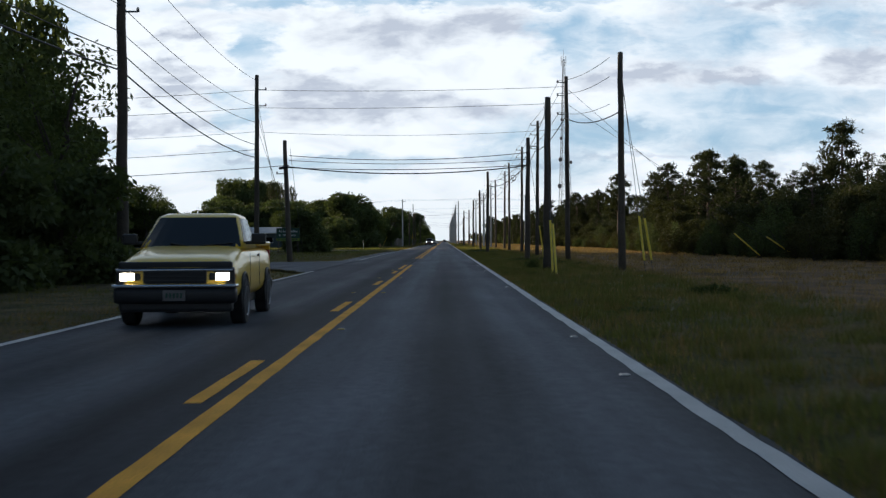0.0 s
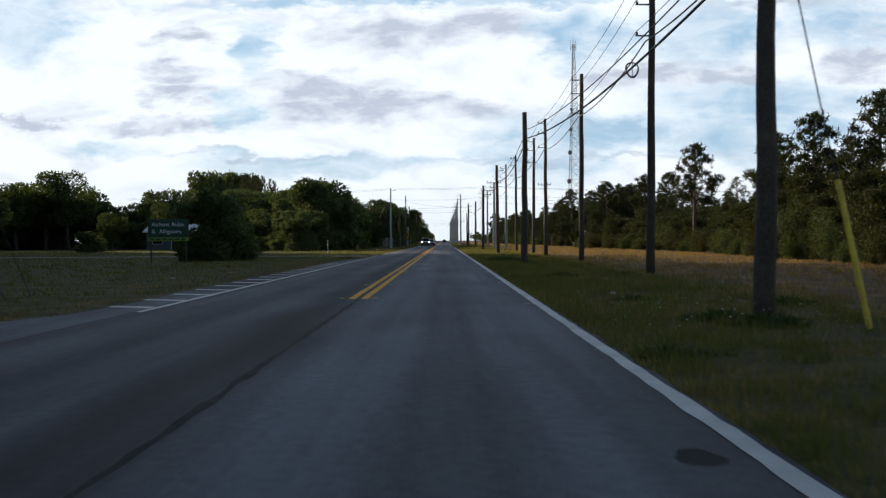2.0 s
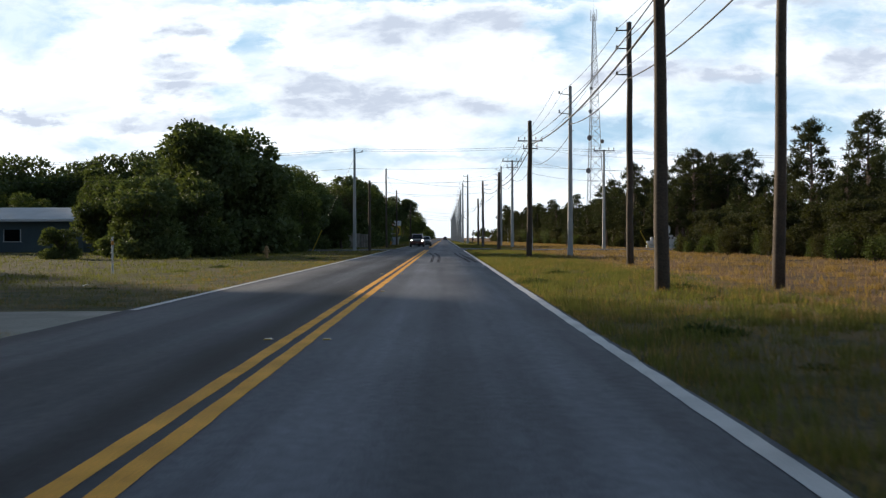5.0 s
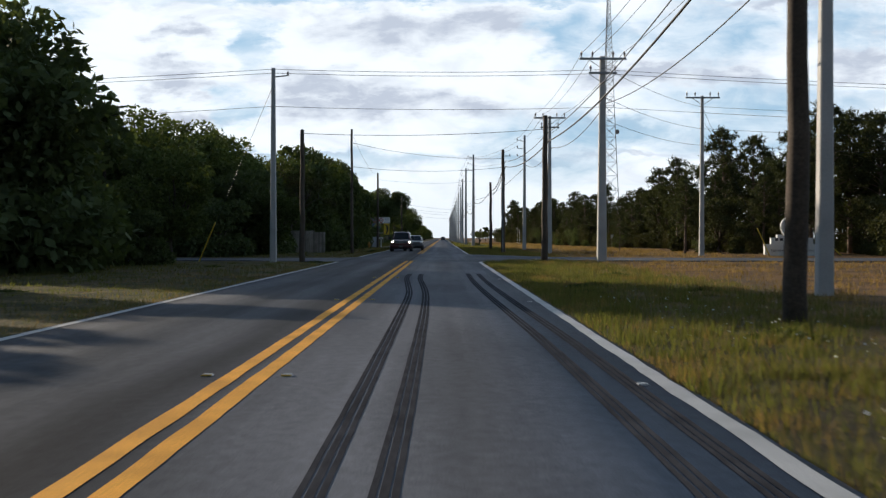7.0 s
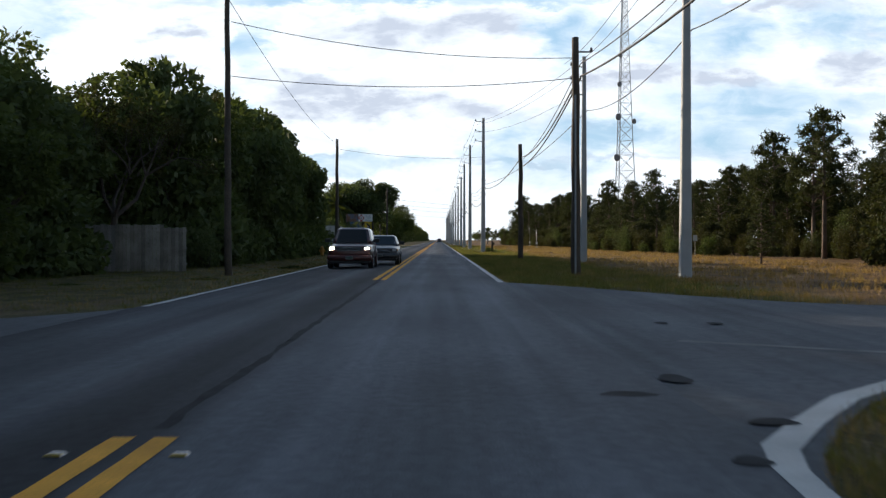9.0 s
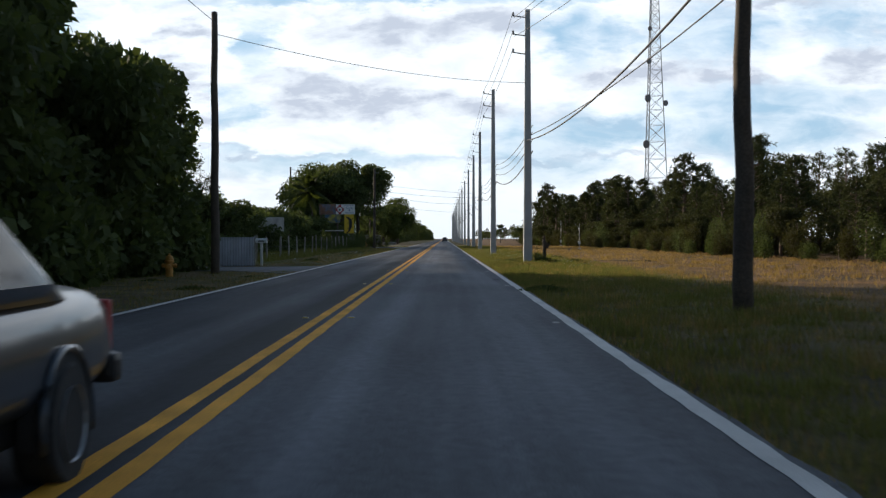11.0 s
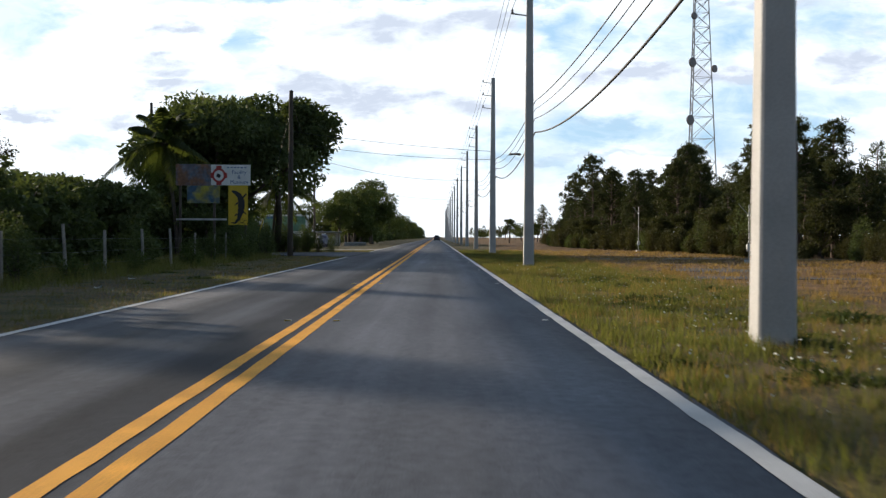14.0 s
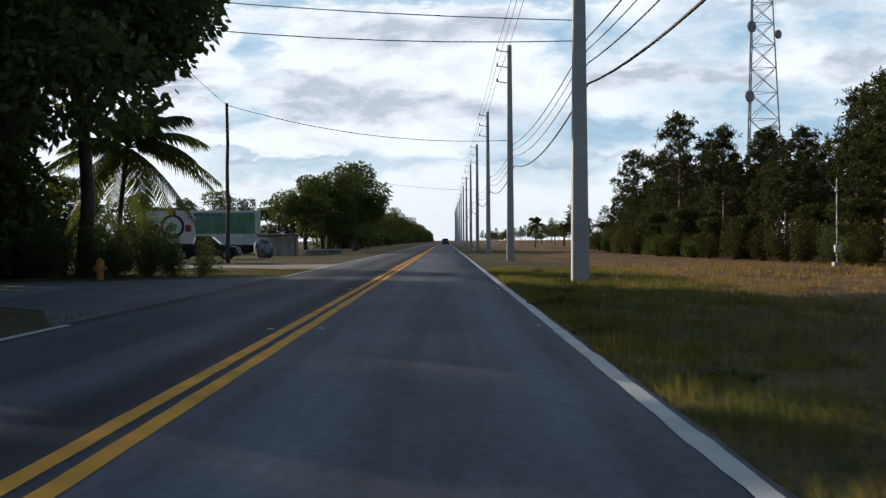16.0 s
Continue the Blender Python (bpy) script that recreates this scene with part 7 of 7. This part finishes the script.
# blank weathered notice board
t = thing("notice_board", facing(-12.7, 385.5, -0.08, 4), "weathered blank white board on two posts behind a fence", "sign")
for x in (-0.85, 0.75):
    part("post", bm_box(0.11, 0.11, 2.4, (x, 0.07, 1.15), 0.01), M_POST, t)
part("board", bm_box(2.15, 0.04, 1.3, (0, 0, 2.42), 0.01), M_OLDBOARD, t)
part("frame", bm_box(2.2, 0.03, 0.06, (0, 0.03, 1.80), 0.008), M_POST, t)


# wire fence along the hedge: posts and strands
def fence_post(x, y, h, lean):
    p = thing("fence_post", Matrix.Translation((x, y, -0.2)) @ Euler((radians(lean[0]), radians(lean[1]), 0)).to_matrix().to_4x4(), "pale weathered fence post carrying wire strands", "fence post", "wire fence posts")
    part("stake", bm_tube([(0, 0, -0.2), (0.01, 0, h * 0.5), (0, 0, h)], [0.06, 0.055, 0.05], 8), M_POST, p)
    for z in (0.5, 0.9, 1.3):
        part("staple", bm_box(0.02, 0.02, 0.03, (0.055, 0, z), 0.002), M_STEEL, p)
    return p


ys = list(np.arange(353, 437, 4.9))
for k, y in enumerate(ys):
    fence_post(-8.7 - 0.012 * (y - 353) + rng_f.uniform(-0.1, 0.1), y + rng_f.uniform(-0.4, 0.4), 1.62 + rng_f.uniform(-0.12, 0.15), (rng_f.uniform(-2, 2), rng_f.uniform(-3, 3)))
for z in (0.3, 0.7, 1.1):
    tagged(part("fence_wire", bm_tube([(-8.64 - 0.012 * (y - 353), y, z - 0.02 * math.sin(y)) for y in np.arange(353, 437, 2.4)], [0.004] * 35, 4, cap=False), M_WIRE), "thin barbed wire strand of a field fence", "fence wire", "wire fence strands")


def hydrant(x, y, mat, label, s=1.0):
    t = thing("fire_hydrant", pose(x, y, -0.15) @ Matrix.Scale(s, 4), label, "fire hydrant")
    part("barrel", bm_lathe([(0.17, 0), (0.17, 0.05), (0.12, 0.06), (0.115, 0.52), (0.15, 0.54), (0.15, 0.59), (0.12, 0.60)], 16), mat, t, smooth=False)
    part("bonnet", bm_lathe([(0.14, 0.60), (0.135, 0.66), (0.10, 0.73), (0.04, 0.77), (0.035, 0.82)], 16), mat, t)
    for a in (0, 180):
        cap = part("outlet", bm_lathe([(0.055, 0), (0.055, 0.08), (0.07, 0.08), (0.07, 0.12), (0.03, 0.14)], 10, (0.1 * math.cos(radians(a)), 0, 0.44), turn=Matrix.Rotation(radians(90 if a == 0 else -90), 4, "Y")), mat, t)
    part("front_outlet", bm_lathe([(0.075, 0), (0.075, 0.07), (0.095, 0.07), (0.095, 0.12), (0.035, 0.14)], 12, (0, -0.1, 0.40), turn=Matrix.Rotation(radians(90), 4, "X")), mat, t)
    part("pad", bm_lathe([(0.30, -0.05), (0.30, 0.02), (0.27, 0.03)], 16), M_CONCRETE, t)
    return t


hydrant(-9.7, 205.4, M_HYDRANT_TAN, "faded tan fire hydrant standing in mown grass", 1.05)
hydrant(-7.45, 327.8, M_HYDRANT, "orange-yellow fire hydrant in shaded grass", 1.05)
hydrant(-9.9, 460.6, M_HYDRANT, "dull orange fire hydrant by a yard entrance", 1.0)

# dark stub post with a valve head, beside a concrete pole
t = thing("marker_post", facing(7.0, 349.7, -0.15), "dark wooden stub post with a metal box", "marker post")
part("post", bm_box(0.17, 0.17, 1.3, (0, 0, 0.6), 0.015), M_BARK, t)
part("head", bm_box(0.11, 0.13, 0.40, (-0.02, 0, 1.28), 0.02), M_BARK, t)
part("meter_box", bm_box(0.26, 0.18, 0.28, (0.06, -0.05, 0.96), 0.02), M_BARK, t)
part("cap", bm_box(0.10, 0.10, 0.14, (0.20, -0.02, 0.98), 0.02), M_BARK, t)


def gauge_post(x, y, label, h=3.1):
    t = thing("instrument_post", facing(x, y, -0.15), label, "instrument post")
    part("mast", bm_tube([(0, 0, -0.2), (0, 0, h)], [0.035, 0.03], 8), M_STEEL, t)
    part("cabinet", bm_box(0.26, 0.18, 0.36, (0, -0.06, 0.85), 0.02), M_WHITEPAINT, t)
    part("base", bm_box(0.4, 0.4, 0.22, (0, 0, 0.1), 0.03), M_CONCRETE, t)
    part("arm", bm_tube([(0, 0, h - 0.6), (-0.55, 0, h + 0.02)], [0.022, 0.018], 6), M_STEEL, t)
    part("sensor", bm_box(0.16, 0.12, 0.1, (-0.02, 0, h - 0.58), 0.02), M_WHITEPAINT, t)
    return t


gauge_post(18.0, 428.0, "thin metal post with a white cabinet in dry field")
gauge_post(20.6, 475.5, "thin metal post with a white cabinet in dry field", 4.2)
t = thing("small_sign", facing(24.3, 338, -0.15), "small white marker sign on a post", "sign")
part("post", bm_box(0.07, 0.07, 1.5, (0, 0, 0.7), 0.008), M_POST, t)
part("panel", bm_box(0.36, 0.03, 0.5, (0, -0.05, 1.55), 0.008), M_WHITEPAINT, t)
for x, y in ((-10.4, 173.5),):
    t = thing("marker_stake", facing(x, y, -0.15), "thin white utility marker stake in grass", "marker stake", "utility markers")
    part("stake", bm_tube([(0, 0, -0.1), (0, 0, 1.4 if x < -10 else 0.8)], [0.04, 0.04], 8), M_WHITEPAINT, t)
    part("band", bm_tube([(0, 0, 1.1 if x < -10 else 0.6), (0, 0, 1.25 if x < -10 else 0.72)], [0.044, 0.044], 8), M_HYDRANT, t)
# scattered litter on the verge
rng_l = random.Random(5)
for x, y in ((8.3, 38.5), (-7.5, 92), (4.9, 116.5), (6.4, 119.5), (-7.8, 162), (-7.4, 360), (-6.0, 366), (-7.0, 388), (-6.4, 396), (5.6, 79), (-7.2, 402), (5.5, 330)):
    t = thing("litter_scrap", pose(x, y, -0.10, rng_l.uniform(-12, 12), rng_l.uniform(-12, 12), rng_l.uniform(0, 360)), "crumpled white scrap of litter on the grass", "litter", "litter on the verge")
    bm = bmesh.new()
    g = [[bm.verts.new((0.085 * i + rng_l.uniform(-0.03, 0.03), 0.07 * j + rng_l.uniform(-0.02, 0.02), 0.05 + rng_l.uniform(-0.03, 0.04))) for j in range(-1, 2)] for i in range(-1, 2)]
    for i in range(2):
        for j in range(2):
            bm.faces.new((g[i][j], g[i + 1][j], g[i + 1][j + 1], g[i][j + 1]))
    bmesh.ops.solidify(bm, geom=list(bm.faces), thickness=0.008)
    part("scrap", bm, M_WHITEPAINT, t)

# ------------------------------------------------------------------ house behind the open lot
t = thing("house", facing(-39.0, 238.5, -0.15), "long low grey-teal house with a pale metal roof", "house")
part("wall", bm_box(14.4, 8, 3.0, (0, 4, 1.5), 0.02), M_TEAL, t)
bm = bm_prism([(-4.6, 2.95), (4.6, 2.95), (4.6, 3.1), (0, 4.3), (-4.6, 3.1)], -7.6, 7.6)
bmesh.ops.transform(bm, matrix=Matrix.Translation((0, 4, 0)) @ Matrix.Rotation(radians(90), 4, "Z"), verts=bm.verts)
part("roof", bm, M_ROOF, t)
part("fascia", bm_box(15.3, 0.06, 0.22, (0, -0.63, 3.0), 0.01), M_WHITEPAINT, t)
door = part("door", bm_box(0.95, 0.06, 2.1, (-2.6, -0.03, 1.1), 0.01), M_BLACK, t, "dark doorway")
for s in (-1, 1):
    part("door_frame", bm_box(0.12, 0.09, 2.2, (-2.6 + s * 0.54, -0.045, 1.1), 0.01), M_WHITEPAINT, door)
for x in (-5.4, 0.6, 4.6):
    win = part("window", bm_box(1.5, 0.05, 1.1, (x, -0.02, 1.6), 0.01), M_CARGLASS, t, "dark window")
    part("sill", bm_box(1.7, 0.12, 0.07, (x, -0.05, 1.02), 0.01), M_WHITEPAINT, win)
    for s in (-1, 1):
        part("frame", bm_box(0.07, 0.08, 1.15, (x + s * 0.77, -0.03, 1.6), 0.01), M_WHITEPAINT, win)

# ------------------------------------------------------------------ billboard of the animal farm
t = thing("billboard", facing(-12.35, 441.0, 0.0, 2) @ Matrix.Diagonal((0.93, 1, 1, 1)), "roadside billboard of picture panels and a yellow banner", "billboard")
for x in (-2.2, 0.1, 2.2):
    part("post", bm_box(0.16, 0.16, 5.9, (x, 0.12, 2.6), 0.015), M_WOODPOLE, t)
part("picture_panel", bm_box(2.35, 0.05, 1.35, (-1.30, 0, 5.05), 0.01), M_SIGNPHOTO, t, "brown photograph panel")
white = part("white_panel", bm_box(2.65, 0.05, 1.30, (1.22, -0.002, 5.05), 0.01), M_WHITEPAINT, t, "white panel with a round badge and dark words")
ring = part("badge", bm_lathe([(0.28, 0), (0.46, 0.0), (0.46, 0.02), (0.28, 0.02)], 24, (0.42, -0.028, 5.02), turn=Matrix.Rotation(radians(90), 4, "X")), M_SIGNRED, white, "red badge ring")
part("badge_disc", bm_lathe([(0.33, 0), (0.33, 0.012)], 24, (0.42, -0.040, 5.02), turn=Matrix.Rotation(radians(90), 4, "X")), M_WHITEPAINT, white)
part("badge_shape", bm_box(0.26, 0.012, 0.22, (0.40, -0.055, 5.0), 0.004, turn=Matrix.Rotation(radians(30), 4, "Y")), M_BLACK, white)
bars(white, 1.05, 5.52, -0.031, 6, 0.17, 0.07, 0.06, M_SIGNBLUE)
for word, z in (("Facility", 5.22), ("&", 4.92), ("Museum", 4.60)):
    lettering(word, 0.36, pose(1.78, -0.032, z, 90), M_SIGNBLUE, white)
for x, z, w, h in ((-0.02, 5.02, 0.22, 0.34), (0.86, 5.02, 0.22, 0.34), (0.42, 5.52, 0.36, 0.22), (0.42, 4.50, 0.36, 0.16)):
    part("badge_arm", bm_box(w, 0.01, h, (x, -0.030, z), 0.002), M_SIGNRED, white, "red badge arm")
part("scene_panel", bm_box(2.2, 0.05, 1.1, (-0.62, -0.004, 3.82), 0.01), M_SIGNSCENE, t, "printed yellow and blue landscape panel")
part("lower_board", bm_box(3.4, 0.05, 0.12, (-0.75, 0, 2.25), 0.01), M_OLDBOARD, t)
banner = part("banner", bm_box(1.32, 0.03, 2.50, (1.72, -0.014, 3.15), 0.008), M_SIGNYELLOW, t, "yellow banner with a dark curled reptile shape")
# dark reptile shape: body, tail and legs as flat cut-outs
bm = bmesh.new()
spine = [(-0.42, 4.05), (-0.18, 3.95), (0.08, 3.75), (0.22, 3.4), (0.22, 3.0), (0.14, 2.6), (0.02, 2.25), (-0.22, 2.02), (-0.46, 2.05)]
wid = [0.05, 0.12, 0.17, 0.22, 0.22, 0.17, 0.11, 0.07, 0.02]
L_, R_ = [], []
for k, ((x, z), w) in enumerate(zip(spine, wid)):
    a, b = spine[max(k - 1, 0)], spine[min(k + 1, 8)]
    d = Vector((b[0] - a[0], b[1] - a[1])).normalized()
    L_.append(bm.verts.new((1.72 + x - d.y * w, -0.034, z + d.x * w))), R_.append(bm.verts.new((1.72 + x + d.y * w, -0.034, z - d.x * w)))
for k in range(8):
    bm.faces.new((L_[k], L_[k + 1], R_[k + 1], R_[k]))
for x, z, dx, dz in ((0.3, 3.6, 0.28, 0.22), (0.32, 2.75, 0.26, -0.2), (-0.02, 3.3, -0.22, -0.18), (-0.05, 2.6, -0.2, -0.16)):
    bm.faces.new([bm.verts.new((1.72 + px, -0.034, pz)) for px, pz in ((x, z - 0.07), (x + dx, z + dz), (x + dx * 0.8, z + dz + 0.1), (x, z + 0.08))])
part("reptile_shape", bm, M_BLACK, banner)

# ------------------------------------------------------------------ yard with a painted trailer
t = thing("painted_trailer", facing(-23.4, 541.0, -0.1), "white box trailer with a faded green and red mural", "trailer")
part("box", bm_box(11.6, 2.5, 3.6, (0, 1.25, 2.75), 0.05), M_WHITEPAINT, t)
part("green_panel", bm_box(6.2, 0.03, 2.2, (2.5, -0.012, 3.2), 0.005), M_GREENWALL, t, "green mural panel")
ring = part("badge", bm_lathe([(0.9, 0), (1.25, 0), (1.25, 0.02), (0.9, 0.02)], 28, (-3.0, -0.015, 2.9), turn=Matrix.Rotation(radians(90), 4, "X")), M_BLACK, t, "dark badge ring")
part("badge_disc", bm_lathe([(0.98, 0), (0.98, 0.012)], 28, (-3.0, -0.030, 2.9), turn=Matrix.Rotation(radians(90), 4, "X")), M_WHITEPAINT, t)
part("badge_shape", bm_box(0.9, 0.012, 0.7, (-3.0, -0.05, 2.9), 0.01, turn=Matrix.Rotation(radians(25), 4, "Y")), M_GREENWALL, t)
for x, z, w, h in ((-3.0, 4.3, 0.8, 0.4), (-1.35, 2.7, 0.6, 0.7), (-4.85, 2.8, 0.5, 0.6)):
    part("red_patch", bm_box(w, 0.03, h, (x, -0.014, z), 0.004), M_SIGNRED, t)
bars(t, -0.6, 4.1, -0.033, 5, 0.5, 0.32, 0.12, M_SIGNBLUE)
bars(t, 0.2, 2.0, -0.02, 8, 0.42, 0.42, 0.14, M_LETTER)
for x in (-4.2, -3.1, 3.6, 4.6):
    for y in (0.2, 2.3):
        part("wheel", bm_lathe([(0.2, -0.13), (0.48, -0.13), (0.5, 0.0), (0.48, 0.13), (0.2, 0.13)], 18, (x, y, 0.5), turn=Matrix.Rotation(radians(90), 4, "X")), M_TYRE, t)
part("chassis", bm_box(11.2, 1.2, 0.3, (0, 1.25, 0.85), 0.02), M_BLACK, t)
part("ladder_frame", bm_tube([(3.0, 1.2, 4.5), (3.0, 1.2, 5.6), (4.3, 1.2, 5.6), (4.3, 1.2, 4.5)], [0.05] * 4, 6), M_STEEL, t)

t = thing("painted_boulder", facing(-12.3, 512.0, -0.15), "boulder painted in white and violet patches", "boulder")
bm = bmesh.new()
bmesh.ops.create_icosphere(bm, subdivisions=3, radius=0.8)
for v in bm.verts:
    v.co *= 1 + 0.18 * noise.noise(v.co * 1.6)
    v.co.z = v.co.z * 1.1 + 0.75
part("stone", bm, material("painted_patches", (0.34, 0.33, 0.36), 0.7, fine=(6, 0.3), coarse=(1.4, 0.2), second=((0.06, 0.05, 0.10), 2.6)), t)
t = thing("lean_to", facing(-13.0, 524.0, -0.15), "low open wooden lean-to shelter in the yard", "shelter")
for x in (-1.6, 0.0, 1.6):
    part("post", bm_box(0.14, 0.14, 1.9, (x, 0, 0.9), 0.01), M_POST, t)
part("roof", bm_box(3.8, 1.6, 0.08, (0, 0.6, 1.9), 0.01, turn=Matrix.Rotation(radians(-6), 4, "X")), M_STEEL, t)
part("back_wall", bm_box(3.4, 0.05, 1.8, (0, 1.3, 0.85), 0.01), M_OLDBOARD, t)
# low stone wall before the yard
t = thing("stone_wall", facing(-9.8, 533.0, -0.15, 80), "low dry stone wall along the yard", "wall")
for i in range(34):
    for j in range(2):
        bm = bmesh.new()
        bmesh.ops.create_icosphere(bm, subdivisions=1, radius=0.5)
        for v in bm.verts:
            v.co = Vector((v.co.x * 0.5, v.co.y * 0.42, v.co.z * 0.36)) * (1 + 0.25 * noise.noise(v.co * 2 + Vector((i, j, 0))))
            v.co += Vector((i * 0.36 - 6 + (j % 2) * 0.18, rng_l.uniform(-0.05, 0.05), 0.14 + j * 0.26))
        part("stone", bm, M_STONE, t)

# ------------------------------------------------------------------ lattice radio tower behind the wood
tower = thing("radio_tower", facing(72.6, 680.0, -0.3, 12), "tall slender steel lattice radio tower with dishes", "radio tower")
HT, W0, W1 = 108.0, 10.4, 1.2


def leg(k, z):
    r = (W0 + (W1 - W0) * (z / HT) ** 0.82) / math.sqrt(3)
    a = radians(90 + 120 * k)
    return Vector((r * math.cos(a), r * math.sin(a), z))


levels = [0.0]
while levels[-1] < HT - 1.0:
    levels.append(min(HT, levels[-1] + max(1.6, 7.2 * (1 - levels[-1] / HT) + 0.6)))
for k in range(3):
    part("leg", bm_tube([leg(k, z) for z in levels], list(np.linspace(0.20, 0.09, len(levels))), 6), M_TOWER, tower)
for k in range(3):
    bm = bmesh.new()
    for a, b in zip(levels, levels[1:]):
        bm_tube([leg(k, a), leg((k + 1) % 3, b)], [0.075, 0.075], 4, bm)
        bm_tube([leg((k + 1) % 3, a), leg(k, b)], [0.075, 0.075], 4, bm)
        bm_tube([leg(k, b), leg((k + 1) % 3, b)], [0.06, 0.06], 4, bm)
    part("bracing", bm, M_TOWER, tower)
for z, k, r in ((33, 1, 1.35), (48.5, 1, 1.3), (61, 1, 1.0), (47, 2, 1.0), (72, 1, 0.8)):
    p = leg(k, z)
    dish = part("dish", bm_lathe([(0.05, -0.1), (r * 0.6, 0.0), (r, 0.35), (r, 0.75), (r * 0.9, 0.78)], 20, p * 1.12 + Vector((0, 0, z - p.z * 1.12)), turn=Matrix.Rotation(radians(90), 4, "X") @ Matrix.Rotation(radians(25), 4, "Y")), M_INSUL, tower, "round microwave dish")
    part("mount", bm_tube([p, p * 1.12 + Vector((0, 0, z - p.z * 1.12))], [0.1, 0.1], 6), M_TOWER, dish)
for k in range(6):
    a = radians(60 * k)
    part("antenna", bm_tube([(1.6 * math.cos(a), 1.6 * math.sin(a), HT - 4), (1.6 * math.cos(a), 1.6 * math.sin(a), HT + 1.5)], [0.09, 0.07], 6), M_TOWER, tower)
    part("antenna_arm", bm_tube([(0.4 * math.cos(a), 0.4 * math.sin(a), HT - 2), (1.6 * math.cos(a), 1.6 * math.sin(a), HT - 2)], [0.06, 0.06], 5), M_TOWER, tower)
part("spire", bm_tube([(0, 0, HT), (0, 0, HT + 6)], [0.08, 0.03], 6), M_TOWER, tower)
for x, y, h in ((60, 560, 14), (68, 575, 15), (86, 590, 16)):
    t = thing("lattice_mast", facing(x, y, -0.3), "thin pale mast rising above the pines", "mast", "thin masts")
    part("mast", bm_tube([(0, 0, -0.3), (0, 0, h * 0.6), (0, 0, h)], [0.10, 0.08, 0.05], 6), M_TOWER, t)
    part("tip", bm_tube([(0, 0, h), (0, 0, h + 1.2)], [0.02, 0.015], 5), M_STEEL, t)
